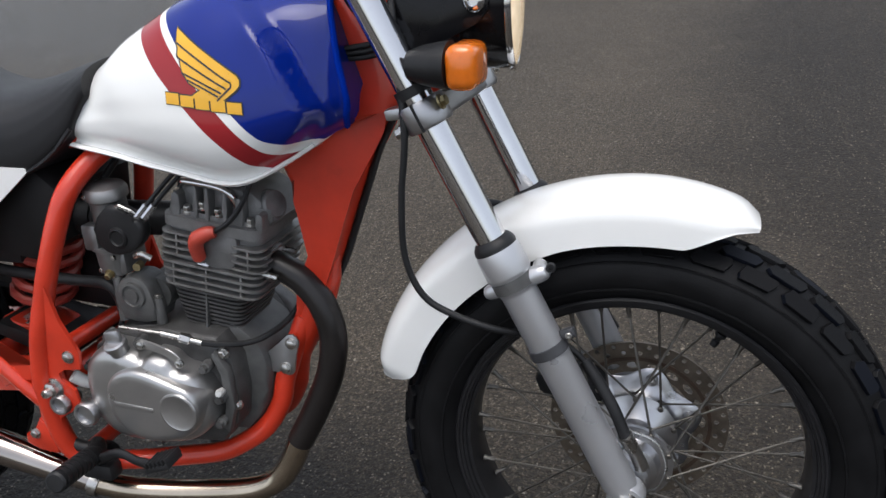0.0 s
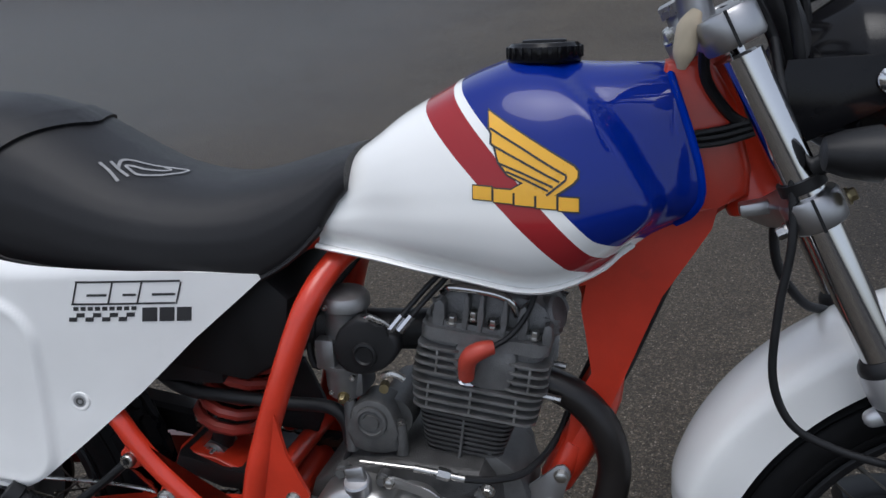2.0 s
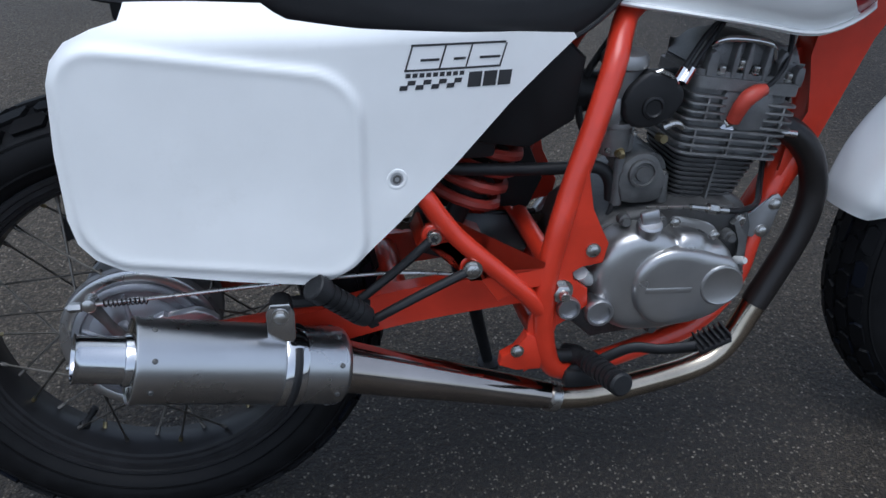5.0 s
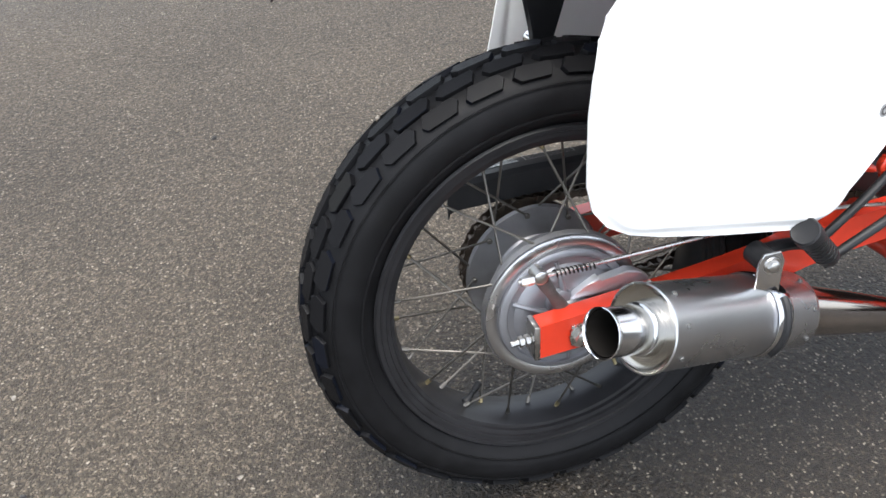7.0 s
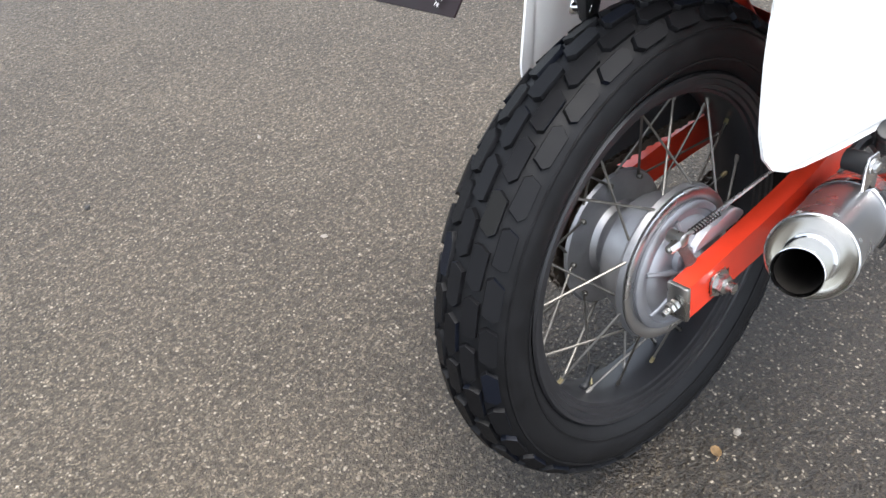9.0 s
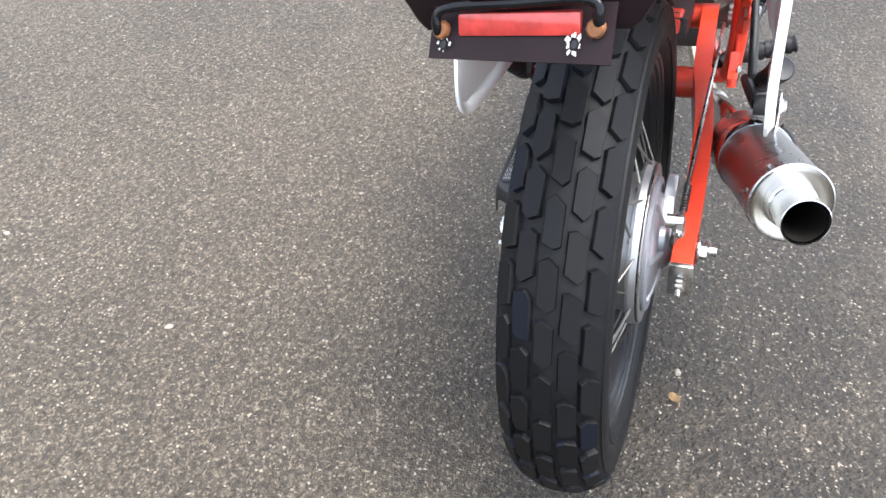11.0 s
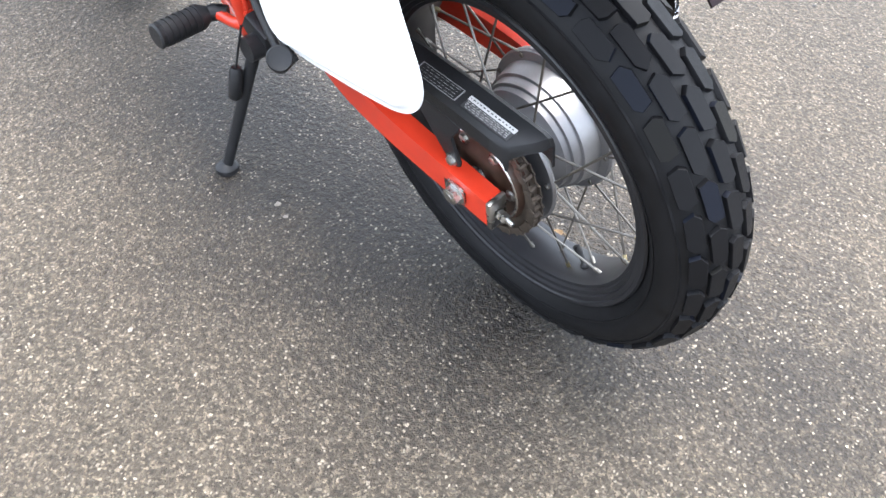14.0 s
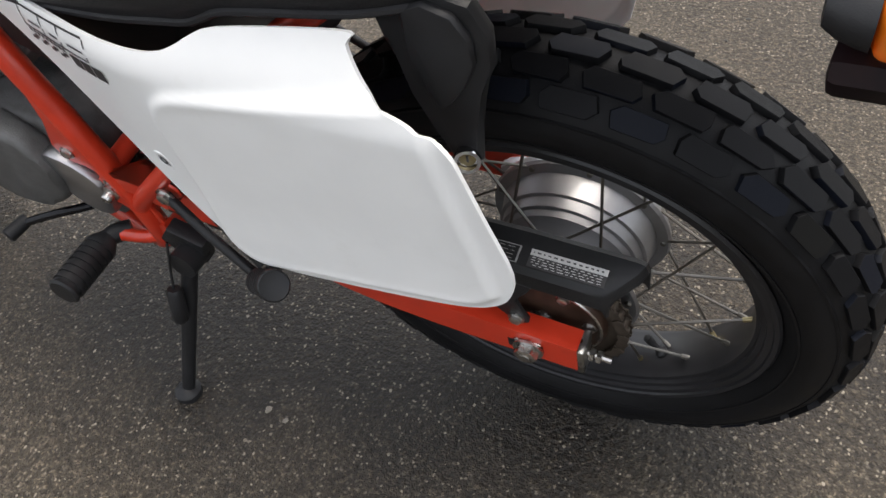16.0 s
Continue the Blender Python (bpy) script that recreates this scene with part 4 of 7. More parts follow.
# The emblem as plain bars: slanted feathers that meet in a hooked lower edge, over a row of five blocks.
wing_back = [(0.8422, 0.9246), (0.8754, 0.9044), (0.9076, 0.8854), (0.9346, 0.8706), (0.9396, 0.8648), (0.9396, 0.8566), (0.9343, 0.8506), (0.9124, 0.8357), (0.8618, 0.8415), (0.8790, 0.8519), (0.8650, 0.8590), (0.8592, 0.8661), (0.8549, 0.8713), (0.8519, 0.8808), (0.8500, 0.8868), (0.8461, 0.8897), (0.8460, 0.8993), (0.8432, 0.9044)]
part("emblem_ground", on_surface(tank_tree, [wing_back], -1, 0.0007, 0.0035), INK, tank, "black outline of the wing emblem")
wing = [(0.8435, 0.9218), (0.8754, 0.9024), (0.9076, 0.8834), (0.9336, 0.8686), (0.9376, 0.8638), (0.9375, 0.8576), (0.9329, 0.8522), (0.9115, 0.8378), (0.8662, 0.8426), (0.8830, 0.8519), (0.8668, 0.8600), (0.8616, 0.8668), (0.8573, 0.8716), (0.8543, 0.8808), (0.8526, 0.8880), (0.8487, 0.8908), (0.8486, 0.8996), (0.8457, 0.9044)]
part("emblem_wing", on_surface(tank_tree, [wing], -1, 0.0013, 0.0035), YELLOW, tank, "yellow wing emblem of slanted bars")
# dark lines part the feathers
quills = ([(0.8463, 0.9050), (0.8802, 0.8861), (0.9125, 0.8671), (0.9265, 0.8597), (0.9258, 0.8550), (0.9065, 0.8400)], [(0.8490, 0.8889), (0.8787, 0.8742), (0.9081, 0.8589), (0.9198, 0.8533)], [(0.8565, 0.8713), (0.8806, 0.8621), (0.9038, 0.8522), (0.9130, 0.8481)], [(0.8650, 0.8630), (0.8850, 0.8552), (0.8999, 0.8483), (0.9084, 0.8444)])
lines = []
for q in quills:
    for (x0, z0), (x1, z1) in zip(q, q[1:]):
        ln = math.hypot(x1 - x0, z1 - z0)
        ux, uz = (z0 - z1) / ln * 0.0011, (x1 - x0) / ln * 0.0011
        lines.append([(x0 - ux, z0 - uz), (x1 - ux, z1 - uz), (x1 + ux, z1 + uz), (x0 + ux, z0 + uz)])
part("emblem_line", on_surface(tank_tree, lines, -1, 0.0018, 0.0035), INK, tank)
bars, bars_y = [], []
for k in range(5):
    x0, x1 = 0.8295 + 0.0224 * k, 0.8295 + 0.0224 * k + 0.0200
    z0 = 0.8345 - 0.0095 * k / 4
    bars.append([(x0 - 0.0012, z0 - 0.0012), (x1 + 0.0012, z0 - 0.0025), (x1 + 0.0012, z0 + 0.0140), (x0 - 0.0012, z0 + 0.0150)])
    bars_y.append([(x0, z0), (x1, z0 - 0.0012), (x1, z0 + 0.0125), (x0, z0 + 0.0136)])
part("emblem_bar_ground", on_surface(tank_tree, bars, -1, 0.0007, 0.0035), INK, tank)
for bar_y in bars_y:
    part("emblem_block", on_surface(tank_tree, [bar_y], -1, 0.0013, 0.0035), YELLOW, tank, "yellow block under the wing")


# ---- side panels ----
def panel_y(x, z, s=-1):
    """Distance of the side panel from the mid-plane."""
    y = 0.170 - 0.082 * ease(x, 0.24, 0.62)
    y -= 0.042 * ease(z, 0.742, 0.81) * ease(x, -0.1, 0.1) if s < 0 else 0.036 * ease(z, 0.715, 0.80)
    # raised number plate with a fine bead along its rim
    if s < 0:
        cx, cz, hx, hz, r, slope = 0.142, 0.6135, 0.155, 0.1195, 0.050, 0.14
    else:
        cx, cz, hx, hz, r, slope = 0.138, 0.612, 0.152, 0.117, 0.045, 0.17
    qx, qz = abs(x - cx) - hx + r, abs(z - cz + slope * (x - cx)) - hz + r
    d = min(max(qx, qz), 0) + math.hypot(max(qx, 0), max(qz, 0)) - r
    if s > 0:
        d = max(d, 0.002 + 0.15 * (z - 0.58) - x)
    y += 0.0055 * (1 - ease(d, -0.003, 0.008))
    y += 0.0016 * math.exp(-(d / 0.007) ** 2)
    y += 0.006 * ease(z, 0.60, 0.46)
    # dished screw hole
    y -= 0.0015 * math.exp(-(((x - 0.338) ** 2 + (z - 0.586) ** 2) / 0.012**2))
    return y


P_OUT = [(0.062, 0.790), (0.130, 0.789), (0.200, 0.786), (0.212, 0.778), (0.226, 0.771), (0.30, 0.760), (0.42, 0.748), (0.562, 0.7365), (0.566, 0.731), (0.482, 0.660), (0.414, 0.595), (0.340, 0.532), (0.285, 0.487), (0.258, 0.472), (0.230, 0.466),
         (0.140, 0.478), (0.060, 0.492), (0.022, 0.502), (-0.004, 0.516), (-0.020, 0.536), (-0.0265, 0.565), (-0.0265, 0.640), (-0.020, 0.715), (-0.012, 0.738), (0.004, 0.756), (0.030, 0.767), (0.056, 0.774)]
# the far panel's rear edge slants forward towards its top
P_OUT_L = [(0.080, 0.782), (0.130, 0.778), (0.195, 0.770), (0.218, 0.762), (0.236, 0.753), (0.262, 0.745), (0.32, 0.740), (0.42, 0.737), (0.545, 0.727), (0.560, 0.725)] + P_OUT[9:20] + [(-0.0255, 0.570), (-0.0115, 0.634), (0.002, 0.696), (0.0065, 0.711), (0.014, 0.723), (0.025, 0.732), (0.040, 0.7385), (0.055, 0.744), (0.067, 0.751), (0.076, 0.761), (0.083, 0.774)]
side_panel = {}
for s in (-1, 1):
    bm = fill_sheet(P_OUT if s < 0 else P_OUT_L, 0.0038, lambda x, z: s * panel_y(x, z, s) - (0.010 if s < 0 else 0.0), 0.004, 0 if s < 0 else 3)
    bm.normal_update()
    tree = BVHTree.FromBMesh(bm)
    p = part("side_panel", bm, WHITE, bike, "white plastic side panel with a raised number plate area", angle=50)
    side_panel[s] = p
    at = (0.338, s * panel_y(0.338, 0.586, s) - (0.010 if s < 0 else 0.0), 0.586)
    part("screw_cup", lathe([(0.0012, 0.0078), (0.0022, 0.0100), (0.0018, 0.0122), (-0.001, 0.0140)], at, (0.18, s, 0), 28), WHITE, p)
    part("screw_well", lathe([(0.0013, 0.0), (0.0013, 0.0080), (0.0009, 0.0084)], at, (0.18, s, 0), 24), SILVER, p, "dull recessed screw well")
    part("panel_screw", allen((at[0], at[1] - s * 0.0022, at[2]), (0.18, s, 0), 0.0058, 0.0040), CAST, p, "recessed panel screw")
    # printed mark: three outlined slanted boxes, a bar and a chequered row
    marks = []

    def put(x, z):
        if s < 0:
            return (0.348 + x * 0.124, 0.6890 + z * 0.0490 - x * 0.006)
        return (0.340 + (1.04 - x) * 0.114, 0.6900 + z * 0.0440 - (1.04 - x) * 0.006)

    for k, (a, b) in enumerate(((0.06, 0.38), (0.38, 0.64), (0.64, 0.99))):
        o, i = [(a - 0.05, 0.44), (b - 0.05, 0.44), (b + 0.02, 1.0), (a + 0.02, 1.0)], 0.022
        for e in range(4):
            p0, p1 = o[e], o[(e + 1) % 4]
            if e in (0, 2):
                marks.append([put(*p0), put(*p1), put(p1[0], p1[1] + 0.05), put(p0[0], p0[1] + 0.05)])
            else:
                marks.append([put(*p0), put(p0[0] + 0.016, p0[1]), put(p1[0] + 0.016, p1[1]), put(*p1)])
        marks.append([put(a + 0.10, 0.66), put(b - 0.04, 0.66), put(b - 0.035, 0.72), put(a + 0.105, 0.72)])
    for k in range(9):
        marks.append([put(0.02 + k * 0.065, 0.30), put(0.067 + k * 0.065, 0.30), put(0.072 + k * 0.065, 0.40), put(0.025 + k * 0.065, 0.40)])
    for k in range(8):
        for r in (0, 1):
            if (k + r) % 2 == 0:
                marks.append([put(-0.04 + k * 0.075, 0.02 + 0.11 * r), put(0.035 + k * 0.075, 0.02 + 0.11 * r), put(0.045 + k * 0.075, 0.13 + 0.11 * r), put(-0.03 + k * 0.075, 0.13 + 0.11 * r)])
    for k in range(3):
        a = 0.62 + 0.155 * k
        marks.append([put(a, 0.0), put(a + 0.135, 0.0), put(a + 0.155, 0.36), put(a + 0.02, 0.36)])
    part("printed_mark", on_surface(tree, marks, s, 0.0007, 0.02), INK, p, "dark printed mark of slanted boxes over a chequered row")

# ---- seat ----
S_TOP = [(0.02, 0.935), (0.08, 0.950), (0.16, 0.950), (0.21, 0.944), (0.27, 0.922), (0.32, 0.890), (0.38, 0.858), (0.44, 0.842), (0.50, 0.838), (0.56, 0.848), (0.62, 0.866), (0.67, 0.880)]
S_BOT = [(0.02, 0.785), (0.20, 0.768), (0.23, 0.750), (0.31, 0.738), (0.43, 0.727), (0.56, 0.724), (0.60, 0.748), (0.635, 0.780), (0.67, 0.835)]
S_WID = [(0.02, 0.105), (0.08, 0.128), (0.20, 0.135), (0.34, 0.132), (0.46, 0.122), (0.56, 0.104), (0.62, 0.090), (0.67, 0.082)]
S_SEC = [(0.0, 0.93), (0.08, 0.985), (0.25, 1.0), (0.45, 0.985), (0.62, 0.93), (0.76, 0.83), (0.86, 0.68), (0.94, 0.47), (0.985, 0.25), (1.0, 0.0)]


def seat_point(x, h, s):
    zb, zt = soft(x, S_BOT, 0.008), soft(x, S_TOP, 0.02)
    return Vector((x, s * soft(x, S_WID, 0.02) * soft(h, S_SEC, 0.02) if h < 0.999 else 0.0, zb + h * (zt - zb)))


sb = bmesh.new()
cols = []
for i in range(57):
    x = 0.02 + 0.652 * i / 56
    hs = [(j / 26) ** 0.85 for j in range(27)]
    cols.append([sb.verts.new(seat_point(x, h, -1)) for h in hs] + [sb.verts.new(seat_point(x, h, 1)) for h in hs[-2::-1]])
for a, b in zip(cols, cols[1:]):
    for k in range(len(a) - 1):
        sb.faces.new((a[k], b[k], b[k + 1], a[k + 1]))
    sb.faces.new((a[0], a[-1], b[-1], b[0]))
sb.faces.new(cols[0])
sb.faces.new(cols[-1][::-1])
sb.normal_update()
seat_tree = BVHTree.FromBMesh(sb)
seat = part("seat", sb, VINYL, bike, "black stepped vinyl seat with a grey printed swirl", angle=60)
for s in (-1, 1):
    part("piping", tube([seat_point(x, 0.02, s) + Vector((0, s * 0.002, 0)) for x in np.linspace(0.03, 0.64, 22)], 0.0035, 7, 2), VINYL, seat)

# ---- engine ----
DARKCAST = mat("dark_cast_metal", (0.075, 0.074, 0.073), 0.5, metal=0.4, var=0.25, scale=45, bump=0.5, bump_scale=500, dirt=0.4, dirt_color=(0.03, 0.025, 0.02))
HEADCAST = mat("pale_cast_metal", (0.165, 0.165, 0.165), 0.46, metal=0.5, var=0.2, scale=40, bump=0.5, bump_scale=450, dirt=0.35, dirt_color=(0.09, 0.08, 0.07))
case = prism([(0.600, 0.455), (0.645, 0.486), (0.720, 0.494), (0.818, 0.490), (0.840, 0.455), (0.843, 0.400), (0.834, 0.350), (0.800, 0.310), (0.625, 0.293), (0.590, 0.325), (0.585, 0.41)], -0.088, 0.092, 0.010)
engine = part("engine", case, DARKCAST, bike, "grey air-cooled single-cylinder engine")
part("front_case", prism([(0.80, 0.492), (0.852, 0.478), (0.872, 0.440), (0.868, 0.390), (0.850, 0.342), (0.80, 0.312)], -0.052, 0.060, 0.010, 2), CAST, engine)
part("case_clip", lathe([(0, 0), (0, 0.0055), (0.014, 0.0065), (0.020, 0.0045), (0.020, 0)], (0.824, -0.100, 0.412), (0.25, -0.9, 0.3), 12), LABEL, engine, "pale plastic case plug")
cover_edge = [(0.608, 0.406), (0.613, 0.442), (0.632, 0.467), (0.659, 0.478), (0.685, 0.476), (0.704, 0.471), (0.717, 0.464), (0.729, 0.471), (0.754, 0.467), (0.769, 0.453), (0.792, 0.447), (0.806, 0.430), (0.815, 0.400), (0.815, 0.374), (0.800, 0.352), (0.775, 0.336), (0.730, 0.326), (0.680, 0.324), (0.640, 0.334), (0.614, 0.366)]


def stepped(outline, levels, sub=4):
    """A cast lid: the rounded outline drawn in towards its middle, level by level (y, metres in)."""
    line = curve_pts([(*outline[-1], 0), *[(*q, 0) for q in outline], (*outline[0], 0), (*outline[1], 0)], sub)
    pts = [(q.x, q.y) for q in line[sub:-sub - 1]]
    mx_, mz_ = sum(q[0] for q in pts) / len(pts), sum(q[1] for q in pts) / len(pts)
    bm = bmesh.new()
    rings = []
    for y, d in levels:
        ring = []
        for x, z in pts:
            r = math.hypot(x - mx_, z - mz_)
            ring.append(bm.verts.new((mx_ + (x - mx_) * (r - d) / r, y, mz_ + (z - mz_) * (r - d) / r)))
        rings.append(ring)
    for a, b in zip(rings, rings[1:]):
        for k in range(len(a)):
            j = (k + 1) % len(a)
            bm.faces.new((a[k], a[j], b[j], b[k]))
    bm.faces.new(rings[-1])
    return bm


cov = part("clutch_cover", stepped(cover_edge, [(-0.086, -0.001), (-0.110, 0.0), (-0.120, 0.0008), (-0.126, 0.003), (-0.131, 0.007), (-0.1345, 0.013), (-0.1365, 0.021), (-0.1375, 0.032)]), COVER, engine, "silver cast clutch cover", angle=60)
lobe = [(0.657, 0.405), (0.663, 0.430), (0.680, 0.447), (0.705, 0.456), (0.735, 0.453), (0.765, 0.444), (0.795, 0.434), (0.808, 0.420), (0.811, 0.395), (0.800, 0.370), (0.770, 0.349), (0.725, 0.340), (0.685, 0.347), (0.662, 0.375)]
part("cover_lobe", stepped(lobe, [(-0.118, -0.002), (-0.140, 0.0), (-0.1445, 0.0015), (-0.1470, 0.004), (-0.1485, 0.008), (-0.1492, 0.016)]), COVER, cov, angle=60)
part("cover_boss", lathe([(0, 0), (0, 0.029), (0.003, 0.0310), (0.005, 0.0300), (0.0056, 0.0275), (0.0048, 0.0260), (0.0048, 0)], (0.781, -0.1468, 0.400), (0, -1, 0), 40), COVER, cov, "round inspection boss")
part("cast_bar", block(0.705, -0.1492, 0.398, 0.066, 0.0016, 0.008, 0.0007, Matrix.Rotation(radians(3), 4, "Y")), COVER, cov, "raised cast bar")
for x, z in ((0.650, 0.487), (0.702, 0.482), (0.806, 0.452), (0.824, 0.404), (0.818, 0.362), (0.705, 0.316), (0.628, 0.338), (0.603, 0.432)):
    part("cover_screw", lathe([(-0.012, 0.0090), (0.0, 0.0085), (0.001, 0.006), (0.007, 0.006), (0.007, 0)], (x, -0.108, z), (0, -1, 0), 12), CAST, cov)
part("oil_filler", lathe([(0, 0.015), (0.020, 0.014), (0.022, 0.017), (0.030, 0.017), (0.032, 0.015), (0.032, 0)], (0.678, -0.118, 0.462), (-0.05, -0.35, 0.93), 20), ALU, cov, "silver oil filler neck")
part("dipstick_cap", block(0.676, -0.128, 0.498, 0.026, 0.010, 0.022, 0.004, Matrix.Rotation(radians(-12), 4, "Y")), ALU, cov, "pale oil filler cap")
part("cable_stay", prism([(0.708, 0.486), (0.714, 0.494), (0.726, 0.492), (0.745, 0.487), (0.764, 0.482), (0.776, 0.472), (0.782, 0.462), (0.776, 0.456), (0.768, 0.460), (0.760, 0.470), (0.742, 0.476), (0.722, 0.481), (0.714, 0.478)], -0.121, -0.117, 0.0012, 2), COVER, engine, "silver clutch cable stay")
for x, z in ((0.715, 0.486), (0.775, 0.463)):
    part("stay_screw", hexbolt((x, -0.121, z), (0, -1, 0), 0.0055, 0.005), STEEL, engine)
for x, y, z, r in ((0.567, -0.144, 0.381, 0.0165), (0.611, -0.143, 0.370, 0.0200)):
    part("case_plug", lathe([(-0.030, r * 0.8), (-0.004, r * 0.85), (-0.002, r), (0.004, r), (0.007, r * 0.92), (0.007, r * 0.74), (0.002, r * 0.70), (0.002, 0)], (x, y, z), (0, -1, 0), 24), ALU, engine, "silver round case plug")
part("breather_stub", tube([(0.612, -0.100, 0.398), (0.597, -0.118, 0.410), (0.586, -0.128, 0.424)], 0.010, 12, 4), LABEL, engine, "pale plastic breather stub")
part("generator_cover", prism([(0.64, 0.43), (0.66, 0.48), (0.72, 0.498), (0.80, 0.49), (0.848, 0.45), (0.855, 0.40), (0.825, 0.35), (0.75, 0.33), (0.68, 0.345), (0.645, 0.385)], 0.090, 0.128, 0.012, 3, 3), CAST, engine, "grey generator cover")
part("sprocket_cover", prism([(0.575, 0.40), (0.60, 0.44), (0.65, 0.45), (0.66, 0.38), (0.63, 0.34), (0.59, 0.345)], 0.088, 0.118, 0.006, 3), ALU, engine, "silver sprocket cover")
for x, z in ((0.828, 0.468), (0.838, 0.385)):
    part("case_bolt", hexbolt((x, -0.088, z), (0, -1, 0), 0.0065, 0.008), STEEL, engine)
part("case_rib", prism([(0.818, 0.474), (0.838, 0.446), (0.840, 0.385), (0.824, 0.340), (0.814, 0.348), (0.829, 0.39), (0.828, 0.44), (0.812, 0.466)], -0.100, -0.086, 0.003), CAST, engine)
part("starter_housing", prism([(0.655, 0.500), (0.650, 0.540), (0.658, 0.560), (0.680, 0.570), (0.702, 0.562), (0.7115, 0.540), (0.7115, 0.500)], -0.076, -0.025, 0.007, 3), CAST, engine, "grey cast starter gear housing")
part("starter_boss", lathe([(0, 0.021), (0.005, 0.020), (0.006, 0.0165), (0.003, 0.015), (0.003, 0.011), (0.006, 0.010), (0.006, 0)], (0.681, -0.075, 0.541), (0, -1, 0), 28), CAST, engine)
for x, z1 in ((0.650, 0.564), (0.7155, 0.536)):
    part("housing_post", lathe([(0, 0.0085), (z1 - 0.497, 0.0075), (z1 - 0.493, 0.006), (z1 - 0.493, 0)], (x, -0.066, 0.495), (0, 0, 1), 14), CAST, engine)
    part("housing_screw", hexbolt((x, -0.066, z1), (0, 0, 1), 0.0050, 0.005), STEEL, engine)
part("starter_motor", lathe([(-0.05, 0), (-0.05, 0.026), (0.05, 0.028), (0.055, 0.02), (0.055, 0)], (0.70, 0.0, 0.535), (0, 1, 0), 24), CAST, engine)


def fin_shape(cx, cy, hx, hy, z0, z1, r=0.02, bev=0.0):
    bm = bmesh.new()
    lo, hi = [], []
    for qx, qy, a0 in ((1, 1, 0), (-1, 1, 90), (-1, -1, 180), (1, -1, 270)):
        for k in range(5):
            a = radians(a0 + 22.5 * k)
            x, y = cx + qx * (hx - r) + r * math.cos(a), cy + qy * (hy - r) + r * math.sin(a)
            lo.append(bm.verts.new((x, y, z0)))
            hi.append(bm.verts.new((x, y, z1)))
    bm.faces.new(lo)
    bm.faces.new(hi[::-1])
    for k in range(len(lo)):
        j = (k + 1) % len(lo)
        bm.faces.new((lo[k], hi[k], hi[j], lo[j]))
    return bm


FIN = mat("cooling_fin", (0.24, 0.237, 0.233), 0.42, metal=0.7, var=0.2, scale=50, bump=0.3, bump_scale=500, dirt=0.3)
lean = Matrix.Translation((0.80, 0, 0.50)) @ Matrix.Rotation(radians(7.5), 4, "Y") @ Matrix.Translation((-0.80, 0, -0.50))


def leaned(bm):
    bmesh.ops.transform(bm, matrix=lean, verts=bm.verts)
    return bm


cyl = part("cylinder", leaned(fin_shape(0.788, 0, 0.049, 0.048, 0.470, 0.57, 0.03)), DARKCAST, engine, "dark grey finned cylinder")
for k in range(11):
    u = k / 10
    part("fin", leaned(fin_shape(0.788 + 0.002 * u, 0, 0.047 + 0.016 * u, 0.049 + 0.013 * u, 0.4790 + 0.0073 * k, 0.4790 + 0.0073 * k + 0.0030, 0.016)), DARKCAST, cyl)
    part("fin_root", leaned(fin_shape(0.788 + 0.002 * u, 0, 0.042 + 0.016 * u, 0.0445 + 0.013 * u, 0.4815 + 0.0073 * k, 0.4868 + 0.0073 * k, 0.016)), DARKCAST, cyl)
part("fin_post", leaned(prism([(0.786, 0.482), (0.789, 0.482), (0.7905, 0.556), (0.7875, 0.556)], -0.0600, -0.0480, 0.0)), CAST, cyl)
hd_ = part("head", leaned(fin_shape(0.800, 0, 0.074, 0.058, 0.553, 0.668, 0.02)), HEADCAST, engine, "grey finned cylinder head")
for k in range(4):
    part("fin", leaned(fin_shape(0.799, 0, 0.0815 - 0.0015 * (3 - k), 0.071, 0.5550 + 0.0114 * k, 0.5582 + 0.0114 * k, 0.018)), FIN, hd_)
for k in range(4):
    z0 = 0.6015 + 0.0108 * k
    part("fin", leaned(fin_shape(0.7515, 0, 0.0325 - 0.0012 * k, 0.070, z0, z0 + 0.003, 0.014)), FIN, hd_)
    part("fin", leaned(fin_shape(0.8575, 0, 0.0270 - 0.0004 * k, 0.070, z0 - 0.004, z0 - 0.001, 0.014)), FIN, hd_)
part("plug_well", leaned(prism([(0.776, 0.598), (0.838, 0.594), (0.845, 0.640), (0.830, 0.652), (0.785, 0.652), (0.770, 0.640)], -0.0665, -0.035, 0.006, 2)), HEADCAST, hd_, "plain cast face round the spark plug")
for x, z0, h in ((0.742, 0.556, 0.036), (0.795, 0.556, 0.036), (0.850, 0.556, 0.036), (0.750, 0.600, 0.036), (0.862, 0.596, 0.036)):
    part("fin_post", leaned(block(x, -0.0655, z0 + h / 2, 0.0030, 0.006, h, 0.0006)), FIN, hd_)
part("head_flange", leaned(fin_shape(0.803, 0, 0.078, 0.0685, 0.6455, 0.6610, 0.018)), HEADCAST, hd_)
rock = leaned(prism([(0.738, 0.660), (0.740, 0.684), (0.754, 0.704), (0.790, 0.712), (0.842, 0.711), (0.868, 0.700), (0.880, 0.682), (0.882, 0.660)], -0.045, 0.056, 0.009, 2))
part("rocker_cover", rock, HEADCAST, engine, "grey cast rocker cover with pocketed sides")
